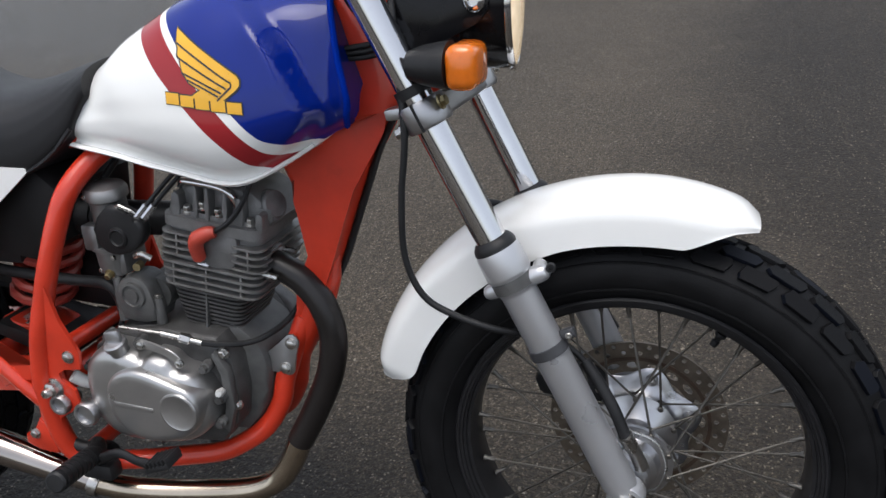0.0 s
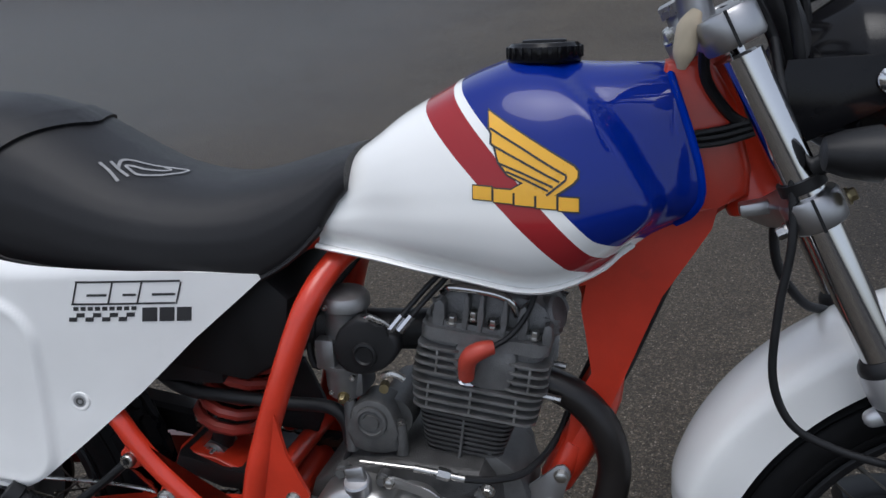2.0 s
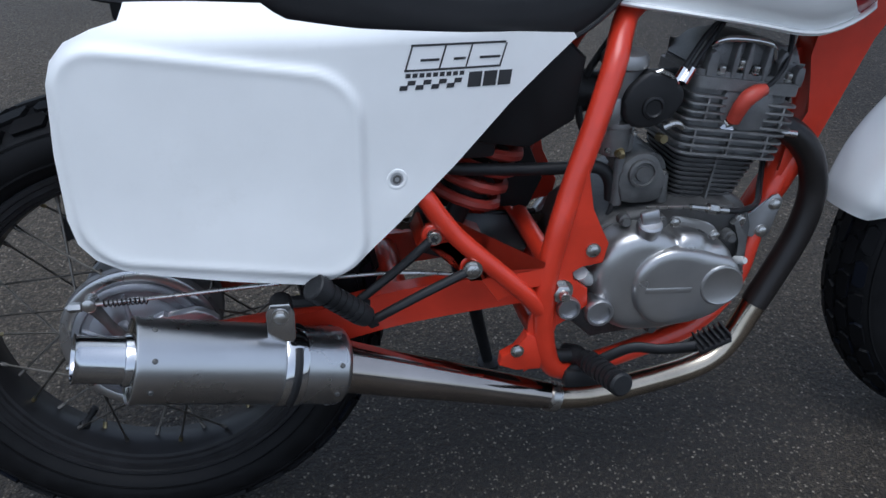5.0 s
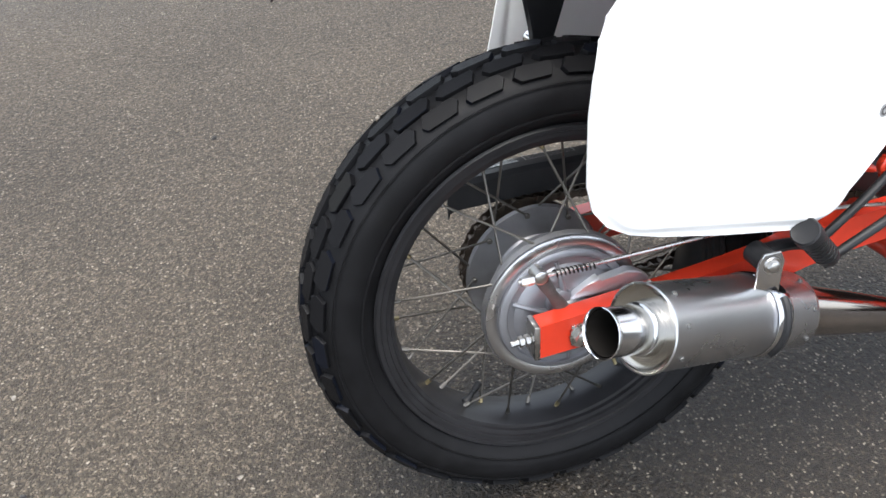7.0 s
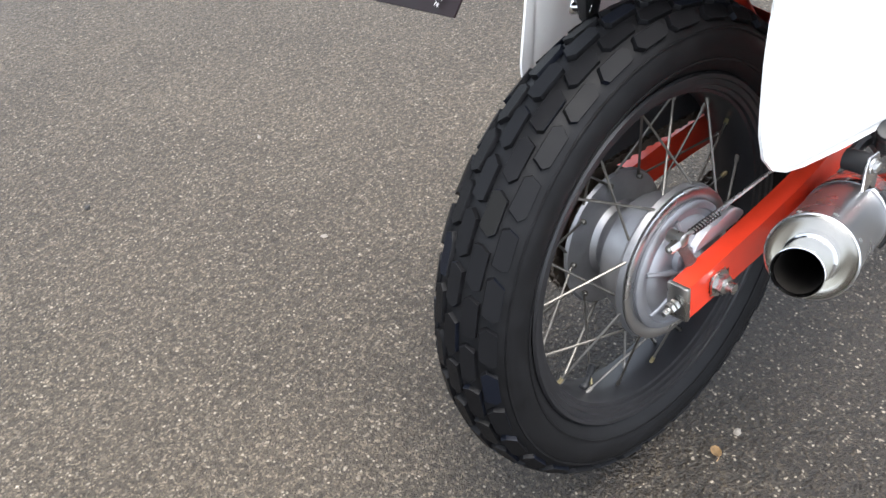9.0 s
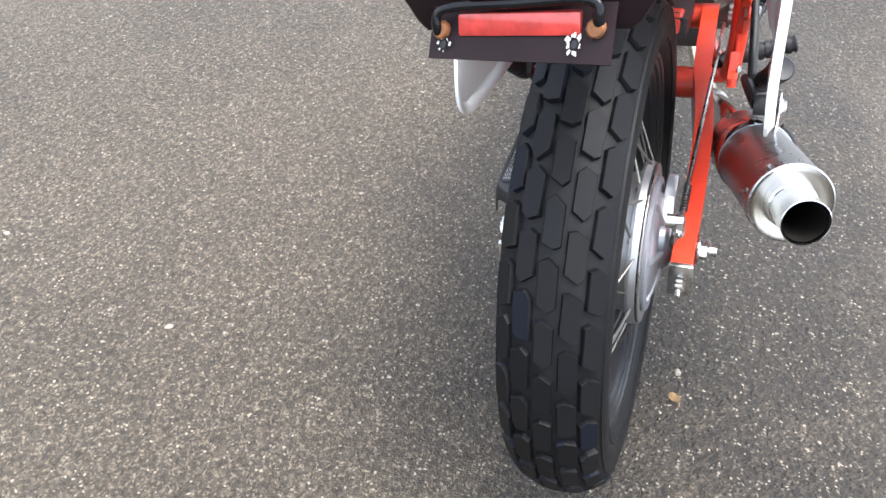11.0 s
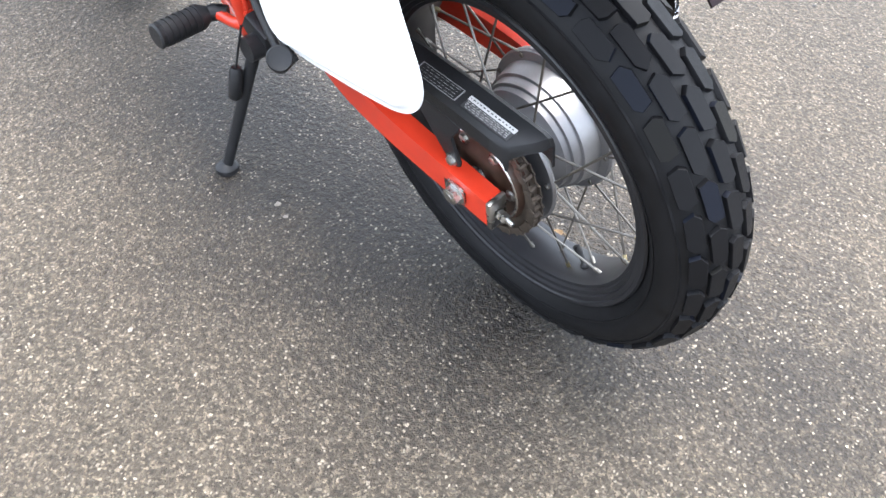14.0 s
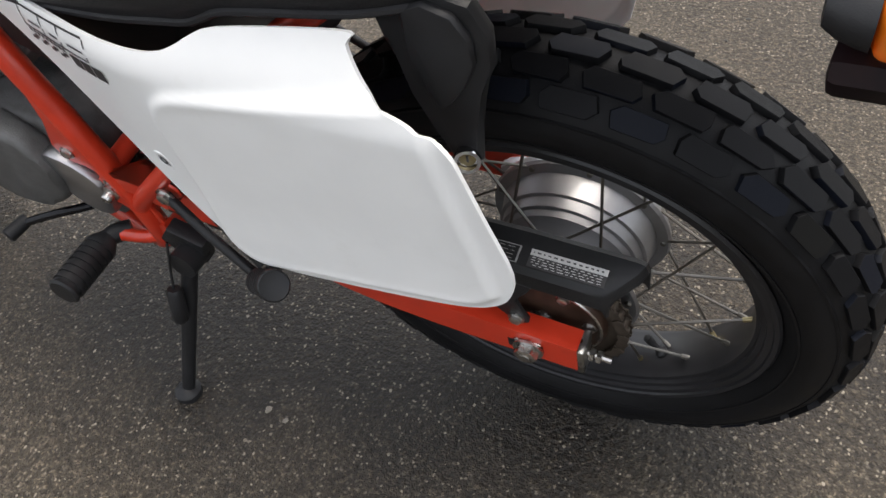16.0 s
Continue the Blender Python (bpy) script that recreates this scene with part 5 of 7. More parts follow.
for x, w, z1 in ((0.746, 0.012, 0.690), (0.778, 0.006, 0.702), (0.796, 0.006, 0.704), (0.824, 0.006, 0.704), (0.846, 0.010, 0.698), (0.876, 0.010, 0.682)):
    part("cover_web", leaned(prism([(x - w / 2, 0.658), (x + w / 2, 0.658), (x + w / 2, z1), (x - w / 2, z1)], -0.0610, -0.040, 0.002, 2)), HEADCAST, engine)
for x, z in ((0.762, 0.672), (0.787, 0.682), (0.811, 0.676), (0.861, 0.671)):
    part("cover_bolt", leaned(hexbolt((x, -0.054, z - 0.006), (0, -0.25, 1), 0.0058, 0.010)), STEEL, engine)
part("valve_cap", leaned(lathe([(-0.01, 0.021), (0.004, 0.021), (0.007, 0.018), (0.007, 0)], (0.878, -0.024, 0.688), (0.86, -0.3, 0.4), 20)), HEADCAST, engine, "round grey valve cap")
part("cover_handle", tube([(0.772, -0.045, 0.704), (0.790, -0.058, 0.714), (0.838, -0.058, 0.708), (0.856, -0.054, 0.696), (0.862, -0.050, 0.680)], 0.0048, 10, 5), CHROME, engine, "chromed engine hanger strap")
part("plug_hex", hexbolt((0.802, -0.058, 0.600), (0, -0.75, 0.55), 0.0095, 0.012), CHROME, engine)
part("spark_plug_cap", tube([(0.803, -0.072, 0.608), (0.806, -0.080, 0.628), (0.813, -0.083, 0.641), (0.826, -0.081, 0.648), (0.838, -0.077, 0.650)], [0.0095, 0.0105, 0.0115, 0.0105, 0.0080], 14, 5), CAP_RED, engine, "red rubber spark plug cap")
part("plug_lead", tube([(0.836, -0.077, 0.650), (0.856, -0.070, 0.662), (0.874, -0.060, 0.685), (0.884, -0.045, 0.715), (0.88, -0.03, 0.74)], 0.0036, 8, 5), BLACK, engine, "black ignition lead")
part("exhaust_flange", lathe([(0, 0.026), (0.004, 0.029), (0.008, 0.029), (0.008, 0.018)], (0.884, -0.020, 0.588), (0.95, -0.05, -0.15), 24), ALU, engine, "silver exhaust flange")
for s in (-1, 1):
    part("flange_stud", tube([(0.885, -0.022 + s * 0.030, 0.590 + s * 0.008), (0.912, -0.024 + s * 0.030, 0.586 + s * 0.008)], 0.0045, 8, 1), STEEL, engine)
part("engine_mount", prism([(0.842, 0.436), (0.868, 0.446), (0.905, 0.480), (0.918, 0.478), (0.922, 0.466), (0.914, 0.448), (0.910, 0.420), (0.900, 0.412), (0.888, 0.414), (0.868, 0.418), (0.846, 0.416), (0.838, 0.424)], -0.0385, -0.0345, 0.0012, 2), ALU, engine, "silver front engine mount plate")
for x, z in ((0.910, 0.4665), (0.8955, 0.4245), (0.851, 0.426)):
    part("mount_bolt", hexbolt((x, -0.0385, z), (0, -1, 0), 0.0072, 0.006), STEEL, engine)
# clutch cable along the top of the case
cc = part("clutch_cable", tube([(0.800, -0.098, 0.487), (0.835, -0.084, 0.481), (0.870, -0.055, 0.479), (0.900, -0.005, 0.498), (0.925, 0.032, 0.556), (0.970, 0.038, 0.66), (1.02, 0.045, 0.78)], 0.0045, 8, 5), BLACK, engine, "black clutch cable")
part("cable_ferrule", tube([(0.742, -0.106, 0.500), (0.802, -0.098, 0.487)], 0.0045, 10, 1), STEEL, cc)
part("cable_nut", hexbolt((0.770, -0.102, 0.495), (0.95, 0.1, -0.25), 0.0075, 0.016, False), STEEL, cc)
part("cable_pin", tube([(0.676, -0.112, 0.506), (0.742, -0.106, 0.500)], 0.0022, 6, 1), STEEL, cc)

# carburettor, inlet and air box
CARB = mat("grey_die_cast", (0.27, 0.27, 0.272), 0.42, metal=0.8, var=0.15, scale=40, bump=0.12, bump_scale=800, dirt=0.3, dirt_color=(0.13, 0.12, 0.11))
carb = part("carburettor", lathe([(-0.058, 0), (-0.058, 0.020), (-0.050, 0.024), (-0.030, 0.026), (0.020, 0.026), (0.024, 0.031), (0.034, 0.031), (0.040, 0.027), (0.044, 0.012), (0.044, 0)], (0.648, -0.050, 0.662), (0.05, -0.1, 1), 28), CARB, bike, "grey carburettor with a black throttle drum cover")
part("float_bowl", block(0.646, -0.040, 0.588, 0.050, 0.055, 0.045, 0.010), CARB, carb)
part("throttle_cover", prism([(0.642, 0.645), (0.650, 0.663), (0.674, 0.681), (0.690, 0.676), (0.707, 0.665), (0.721, 0.659), (0.724, 0.638), (0.705, 0.616), (0.679, 0.606), (0.655, 0.609), (0.642, 0.626)], -0.084, -0.060, 0.006, 2, 3), BLACK, carb, "black moulded throttle drum cover")
part("drum_boss", lathe([(0, 0.016), (0.003, 0.015), (0.004, 0.012), (0.002, 0.010), (0.002, 0)], (0.682, -0.0838, 0.634), (0, -1, 0), 22), BLACK, carb)
part("throat", tube([(0.58, -0.02, 0.645), (0.65, -0.02, 0.642), (0.745, -0.005, 0.640)], [0.030, 0.026, 0.026], 18, 4), BLACK, carb, "black rubber inlet boots")
part("float_bowl_cover", lathe([(0, 0), (0, 0.020), (0.012, 0.024), (0.040, 0.025), (0.042, 0.029), (0.048, 0.029), (0.048, 0)], (0.642, -0.052, 0.566), (0.02, -0.05, 1), 20), CARB, carb, "grey float bowl")
part("drain_screw", hexbolt((0.646, -0.074, 0.572), (0.1, -1, -0.3), 0.0055, 0.010), BRASS, carb)
part("choke_body", block(0.628, -0.070, 0.628, 0.026, 0.022, 0.040, 0.005), CARB, carb)
part("link_arm", tube([(0.702, -0.080, 0.606), (0.716, -0.084, 0.612), (0.728, -0.080, 0.604)], 0.0045, 8, 3), STEEL, carb)
part("air_screw", lathe([(0, 0.006), (0.014, 0.006), (0.014, 0)], (0.700, -0.070, 0.590), (0.2, -1, 0), 12), BRASS, carb)
part("throttle_bracket", tube([(0.662, -0.078, 0.664), (0.690, -0.080, 0.680), (0.716, -0.074, 0.662), (0.720, -0.07, 0.648)], 0.0035, 6, 2, squash=(1, 0.5)), STEEL, carb)
for k in range(2):
    part("throttle_cable", tube([(0.712 + 0.012 * k, -0.074, 0.662), (0.735 + 0.012 * k, -0.060, 0.690), (0.765 + 0.012 * k, -0.045, 0.722), (0.80, -0.035, 0.75)], 0.0035, 7, 4), BLACK, carb, "black throttle cable")
    part("cable_adjuster", tube([(0.712 + 0.012 * k, -0.074, 0.662), (0.726 + 0.012 * k, -0.066, 0.679)], 0.0052, 8, 1), CHROME, carb)
part("vent_hose", tube([(0.650, -0.052, 0.575), (0.655, -0.062, 0.545), (0.652, -0.066, 0.515), (0.640, -0.07, 0.48)], 0.0042, 8, 4), BLACK, carb, "black vent hose")
part("fuel_hose", tube([(0.63, -0.045, 0.615), (0.60, -0.05, 0.60), (0.60, -0.04, 0.66), (0.66, -0.02, 0.74)], 0.005, 8, 4), BLACK, carb, "black fuel hose")
for p in ((0.634, -0.078, 0.690), (0.662, -0.078, 0.600), (0.630, -0.070, 0.575)):
    part("carb_screw", allen(p, (0, -1, 0), 0.004, 0.004), STEEL, carb)
box = part("air_box", prism([(0.30, 0.74), (0.56, 0.728), (0.59, 0.70), (0.58, 0.62), (0.52, 0.585), (0.42, 0.60), (0.32, 0.66)], -0.085, 0.085, 0.012), mat("matt_black_plastic", (0.0065, 0.0065, 0.007), 0.6, var=0.25, scale=20, spec=0.25, bump=0.1), bike, "black plastic air box behind the side panels")
part("air_duct", tube([(0.50, -0.03, 0.64), (0.56, -0.025, 0.648), (0.60, -0.02, 0.645)], [0.045, 0.038, 0.032], 18, 3), BLACK, box)
for k in range(4):
    part("duct_ring", lathe([(0, 0.041 - 0.002 * k), (0.004, 0.043 - 0.002 * k), (0.008, 0.041 - 0.002 * k)], (0.535 + 0.012 * k, -0.026, 0.645), (1, 0, 0), 24, closed=True), BLACK, box)
part("splash_guard", prism([(0.40, 0.60), (0.545, 0.57), (0.575, 0.50), (0.555, 0.455), (0.43, 0.462), (0.36, 0.50)], 0.035, 0.043, 0.003), BLACK, box, "black inner splash guard")
part("battery_box", block(0.40, 0, 0.62, 0.16, 0.14, 0.10, 0.010), BLACK, box)

# rear shock absorber
A, B = Vector((0.428, -0.012, 0.452)), Vector((0.532, -0.012, 0.690))
ax = (B - A).normalized()
shock = part("shock_absorber", lathe([(0, 0), (0, 0.016), (0.05, 0.016), (0.06, 0.030), (0.068, 0.030), (0.069, 0.012), (0.20, 0.012), (0.201, 0.028), (0.26, 0.028), (0.26, 0)], A, ax, 24), BLACK, bike, "rear shock absorber with a red coil spring")
e1 = ax.cross(Vector((0, 1, 0))).normalized()
e2 = ax.cross(e1)
coil = [A + ax * (0.05 + 0.175 * k / 84) + 0.044 * (math.cos(k * 2 * math.pi / 12) * e1 + math.sin(k * 2 * math.pi / 12) * e2) for k in range(85)]
part("coil_spring", tube(coil, 0.0082, 8, 1), mat("dark_red_spring", (0.26, 0.030, 0.020), 0.4, var=0.15, scale=40, dirt=0.3, dirt_color=(0.06, 0.02, 0.015)), shock, "red coil spring")
part("lower_eye", lathe([(-0.02, 0), (-0.02, 0.018), (0.02, 0.018), (0.02, 0)], A - ax * 0.008, (0, 1, 0), 20), ALU, shock)
part("eye_bolt", hexbolt(A - ax * 0.008 + Vector((0, -0.022, 0)), (0, -1, 0), 0.010, 0.010), STEEL, shock)
part("shock_link", prism([(0.385, 0.462), (0.44, 0.450), (0.50, 0.430), (0.49, 0.410), (0.42, 0.420), (0.375, 0.442)], -0.05, 0.03, 0.006), RED, shock)
part("breather_pipe", tube([(0.36, -0.05, 0.585), (0.41, -0.06, 0.560), (0.47, -0.06, 0.553), (0.56, -0.06, 0.549), (0.62, -0.06, 0.548), (0.64, -0.06, 0.53), (0.645, -0.06, 0.50)], 0.009, 10, 5), BLACK, engine, "black rubber breather pipe")

# ---- exhaust ----
hd = tube([(0.885, -0.022, 0.587), (0.908, -0.023, 0.579), (0.936, -0.024, 0.562), (0.962, -0.026, 0.528), (0.974, -0.028, 0.480), (0.964, -0.031, 0.420), (0.935, -0.035, 0.355), (0.905, -0.040, 0.300)], 0.0205, 20, 6)
ex = part("exhaust_pipe", hd, HEADER, bike, "black exhaust header running into a plated pipe and short muffler")
part("plated_pipe", tube([(0.905, -0.040, 0.300), (0.880, -0.042, 0.250), (0.850, -0.046, 0.217), (0.80, -0.055, 0.200), (0.70, -0.075, 0.194), (0.62, -0.096, 0.200), (0.563, -0.109, 0.213)], 0.0195, 20, 6), mat("browned_steel", (0.50, 0.43, 0.34), 0.2, metal=1.0, var=0.15, scale=14, dirt=0.15, dirt_color=(0.2, 0.13, 0.07)), ex, "heat-browned plated pipe")
part("pipe_clamp", lathe([(-0.008, 0.0205), (-0.008, 0.023), (0.008, 0.0235), (0.008, 0.0205)], (0.563, -0.109, 0.213), (-0.9, -0.12, 0.35), 24, closed=True), STEEL, ex)
MA, MB = Vector((0.2594, -0.1613, 0.3333)), Vector((0.023, -0.224, 0.406))
mx = (MB - MA).normalized()
part("link_pipe", tube([(0.570, -0.1078, 0.2110), (0.545, -0.1120, 0.2205), Vector((0.545, -0.1120, 0.2205)).lerp(MA, 0.33), Vector((0.545, -0.1120, 0.2205)).lerp(MA, 0.66), MA + mx * 0.004], [0.0195, 0.0205, 0.0255, 0.0305, 0.0345], 24, 5), mat("dark_chrome", (0.42, 0.38, 0.35), 0.12, metal=1.0, var=0.12, scale=10), ex, "tapered dark chrome link pipe")
L = (MB - MA).length
can = lathe([(0, 0.030), (0, 0.044), (0.004, 0.0485), (0.008, 0.0497), (L - 0.006, 0.0497), (L - 0.002, 0.0512), (L + 0.001, 0.0512), (L + 0.002, 0.0495), (L - 0.004, 0.0480), (L - 0.018, 0.046)], MA, mx, 56)
part("muffler", can, BRUSHED, ex, "brushed aluminium muffler can")
part("end_cone", lathe([(L - 0.001, 0.0488), (L - 0.003, 0.0470), (L - 0.005, 0.0400), (L - 0.004, 0.0330), (L - 0.006, 0.0280)], MA, mx, 48), mat("warm_polished_steel", (0.46, 0.435, 0.385), 0.24, metal=1.0, var=0.06, scale=15), ex, "polished end plate")
O = L + 0.061
part("outlet", lathe([(L - 0.022, 0.0305), (L + 0.006, 0.0305), (L + 0.009, 0.0295), (L + 0.010, 0.0275), (O - 0.006, 0.0268), (O - 0.002, 0.0276), (O, 0.0286), (O + 0.0005, 0.0276), (O - 0.003, 0.0256), (O - 0.006, 0.0252)], MA, mx, 44), mat("mirror_chrome", (0.62, 0.63, 0.65), 0.13, metal=1.0, var=0.03, scale=15, rvar=0.04), ex, "polished outlet tube")
part("soot_lining", lathe([(O - 0.0040, 0.0249), (O - 0.012, 0.0240), (L - 0.10, 0.0240), (L - 0.10, 0)], MA, mx, 36), mat("soot", (0.008, 0.007, 0.006), 0.9, var=0.2, spec=0.1), ex, "sooty black bore")
# rivets and the strap with its slotted tab
f1 = mx.cross(Vector((0, 0, 1))).normalized()
f2 = f1.cross(mx).normalized()
for d in (0.016, L - 0.018):
    for k in range(8):
        a = 2 * math.pi * (k + 0.35) / 8
        rad = math.cos(a) * f1 + math.sin(a) * f2
        part("rivet", lathe([(0, 0.0034), (0.0012, 0.0032), (0.0018, 0.0022), (0.0014, 0.002), (0.0014, 0)], MA + mx * d + rad * 0.0495, rad, 10), CAST, ex)
part("strap", lathe([(0.060, 0.0500), (0.059, 0.0518), (0.062, 0.0528), (0.084, 0.0528), (0.087, 0.0518), (0.086, 0.0500)], MA, mx, 56, closed=True), CHROME, ex, "chromed muffler strap")
part("strap_slot", tube([MA + mx * 0.073 + 0.0527 * (math.cos(radians(q)) * (f1 if f1.y < 0 else -f1) + math.sin(radians(q)) * f2) for q in range(-34, 52, 7)], 0.0052, 8, 2, squash=(1, 1)), BLACK, ex, "dark slot in the strap")
part("hanger_tab", prism([(0.176, 0.382), (0.208, 0.382), (0.210, 0.440), (0.204, 0.452), (0.182, 0.452), (0.176, 0.440)], -0.2035, -0.1995, 0.0012), CHROME, ex, "chromed hanger tab")
part("hanger_bolt", hexbolt((0.193, -0.204, 0.437), (0, -1, 0), 0.0075, 0.007), STEEL, ex)
part("hanger_rubber", lathe([(-0.004, 0.014), (0.03, 0.014), (0.03, 0)], (0.193, -0.199, 0.437), (0, 1, 0), 18), BLACK, ex)
part("hanger_arm", tube([(0.193, -0.172, 0.437), (0.25, -0.16, 0.43), (0.30, -0.155, 0.415)], 0.008, 8, 3), BLACK, ex)

# ---- front fork ----
front.location = (1.398, 0.012, 0.336)
FY = 0.105


def fork_x(z):
    return 1.163 + (0.82 - z) * 0.493


FD = Vector((-0.442, 0, 0.897))


def on_fork(z, y, ahead=0.0):
    """A point at that height on a fork leg's axis, moved ahead square to it."""
    return Vector((fork_x(z), y, z)) + ahead * Vector((0.897, 0, 0.442))


fork = None
for s in (-1, 1):
    y = s * FY
    st = lathe([(0, 0), (0, 0.0190), (0.37, 0.0190), (0.37, 0)], on_fork(0.64, y), FD, 32)
    if fork is None:
        fork = part("front_fork", st, CHROME, bike, "telescopic fork with chromed tubes and silver sliders")
    else:
        part("stanchion", st, CHROME, fork, "chromed fork tube")
    slider = lathe([(0, 0), (0, 0.0195), (0.015, 0.0222), (0.296, 0.0226), (0.301, 0.0240), (0.303, 0.0255), (0.319, 0.0257), (0.3215, 0.0276), (0.324, 0.0281), (0.350, 0.0279), (0.356, 0.0264), (0.356, 0.0195)], on_fork(0.346, y), FD, 40)
    part("slider", slider, SILVER, fork, "silver painted fork slider")
    part("dust_seal", lathe([(0, 0.0262), (0.003, 0.0266), (0.008, 0.0255), (0.013, 0.0220), (0.015, 0.0195)], on_fork(0.346, y) + FD * 0.355, FD, 36), BLACK, fork, "black rubber dust seal")
    part("axle_boss", lathe([(-0.016, 0), (-0.016, 0.022), (-0.012, 0.024), (0.012, 0.024), (0.016, 0.022), (0.016, 0)], (1.400, y, 0.340), (0, 1, 0), 28), SILVER, fork)
    part("axle_cap", hexbolt((1.400, y + s * 0.016, 0.340), (0, s, 0), 0.013, 0.010), STEEL, fork)
    part("slider_ring", lathe([(0.3035, 0.0254), (0.3035, 0.0262), (0.3185, 0.0264), (0.3185, 0.0255)], on_fork(0.346, y), FD, 36, closed=True), CAST, fork, "dull grey ring below the seal cap")
    part("fender_lug", tube([on_fork(0.622, y, q) for q in (-0.041, -0.038, -0.030, 0.0, 0.034, 0.043, 0.047)], [0.003, 0.0075, 0.0100, 0.0112, 0.0112, 0.0085, 0.003], 16, 2), SILVER, fork, "silver cast fender lug")
    part("lug_stub", tube([on_fork(0.622, y, 0.030), on_fork(0.622, s * 0.082, 0.030), on_fork(0.622, s * 0.070, 0.026)], [0.0095, 0.0095, 0.008], 14, 2), SILVER, fork)
    part("lower_clamp_ring", lathe([(-0.016, 0.0192), (-0.016, 0.0265), (-0.012, 0.0285), (0.012, 0.0285), (0.016, 0.0265), (0.016, 0.0192)], on_fork(0.824, y), FD, 32, closed=True), ALU, fork, "silver lower clamp")
    part("upper_clamp_ring", lathe([(-0.016, 0.0192), (-0.016, 0.0275), (-0.012, 0.030), (0.014, 0.030), (0.018, 0.027), (0.018, 0.0)], on_fork(0.995, y), FD, 32), ALU, fork, "silver upper clamp")
    part("clamp_split", block(*(on_fork(0.824, y + s * 0.028)), 0.003, 0.003, 0.034, 0.0, Matrix.Rotation(radians(-26), 4, "Y")), BLACK, fork)
    part("clamp_split", block(*(on_fork(0.996, y + s * 0.0295)), 0.003, 0.003, 0.036, 0.0, Matrix.Rotation(radians(-26), 4, "Y")), BLACK, fork)
    part("pinch_bolt", hexbolt(on_fork(0.828, y + s * 0.018, 0.030), (0.9, 0, 0.44), 0.0065, 0.008), BRASS if s < 0 else STEEL, fork)
    part("pinch_bolt", hexbolt(on_fork(0.818, y + s * 0.010, -0.030), (-0.9, 0, -0.44), 0.0065, 0.010), STEEL, fork)
    part("lamp_clamp", lathe([(-0.006, 0.0193), (-0.006, 0.0225), (0.006, 0.0225), (0.006, 0.0193)], on_fork(0.850, y), FD, 28, closed=True), BLACK, fork, "black rubber clamp band")
low = prism([(-0.024, -0.105), (0.0, -0.110), (0.020, -0.098), (0.022, -0.04), (0.030, 0.0), (0.022, 0.04), (0.020, 0.098), (0.0, 0.110), (-0.024, 0.105), (-0.045, 0.05), (-0.060, 0.0), (-0.045, -0.05)], -0.014, 0.014, 0.005)
swap = Matrix(((1, 0, 0, 0), (0, 0, 1, 0), (0, 1, 0, 0), (0, 0, 0, 1)))
tilt = Matrix.Rotation(radians(-26.2), 4, "Y")
up_bm = low.copy()
bmesh.ops.transform(low, matrix=Matrix.Translation(on_fork(0.824, 0)) @ tilt @ swap, verts=low.verts)
part("lower_yoke", low, ALU, fork, "silver lower fork yoke")
bmesh.ops.transform(up_bm, matrix=Matrix.Translation(on_fork(0.998, 0)) @ tilt @ swap, verts=up_bm.verts)
part("upper_yoke", up_bm, ALU, fork, "silver upper fork yoke")
part("lock_stop", block(1.112, -0.062, 0.815, 0.030, 0.022, 0.014, 0.003, Matrix.Rotation(radians(-10), 4, "Y")), ALU, fork, "bright steering stop")
part("stem_nut", lathe([(0, 0), (0, 0.018), (0.012, 0.018), (0.015, 0.014), (0.015, 0)], (1.030, 0, 1.010), FD, 6), STEEL, fork)
for s in (-1, 1):
    part("bar_riser", lathe([(0, 0), (0, 0.019), (0.05, 0.016), (0.06, 0.021), (0.085, 0.021), (0.09, 0.017), (0.09, 0)], (1.052, s * 0.042, 0.995), (-0.25, 0, 0.97), 22), ALU, fork, "silver handlebar riser")
    part("riser_bolt", hexbolt((1.028, s * 0.042, 0.985), (-0.5, -0.2, 0.8), 0.008, 0.012), STEEL, fork)
part("key_switch", lathe([(0, 0), (0, 0.014), (0.03, 0.014), (0.034, 0.011), (0.034, 0)], (1.040, 0.012, 0.990), (-0.35, 0, 0.93), 20), ALU, fork, "silver ignition barrel")
part("cream_sleeve", tube([(1.046, -0.100, 1.012), (1.040, -0.106, 0.998), (1.036, -0.108, 0.975), (1.034, -0.106, 0.960)], [0.006, 0.012, 0.011, 0.004], 12, 4), CREAM, fork, "cream plastic wire sleeve")
# speedometer cable with its band on the slider
hose = part("speedometer_cable", tube([(1.118, -0.080, 0.985), (1.132, -0.110, 0.90), (1.141, -0.124, 0.805), (1.133, -0.126, 0.729), (1.132, -0.126, 0.655), (1.152, -0.126, 0.606), (1.190, -0.126, 0.583), (1.240, -0.122, 0.567), (1.275, -0.095, 0.550), (1.305, -0.073, 0.535), (1.335, -0.070, 0.512), (1.360, -0.080, 0.484), (1.380, -0.090, 0.455), (1.396, -0.098, 0.420)], 0.0043, 10, 6), BLACK, bike, "black speedometer cable clipped to the fork")
part("cable_sleeve", tube([(1.340, -0.071, 0.508), (1.360, -0.080, 0.484), (1.380, -0.090, 0.455), (1.397, -0.097, 0.418)], 0.0078, 10, 4), BLACK, hose)
part("cable_end", tube([(1.395, -0.098, 0.424), (1.408, -0.090, 0.395), (1.416, -0.082, 0.370)], [0.010, 0.0085, 0.0095], 12, 3), STEEL, hose, "metal cable end")
part("cable_loop", tube([(1.398, -0.085, 0.424), (1.432, -0.086, 0.412), (1.446, -0.086, 0.380), (1.438, -0.084, 0.345), (1.420, -0.082, 0.330)], 0.002, 8, 6), STEEL, hose, "pale guide loop")
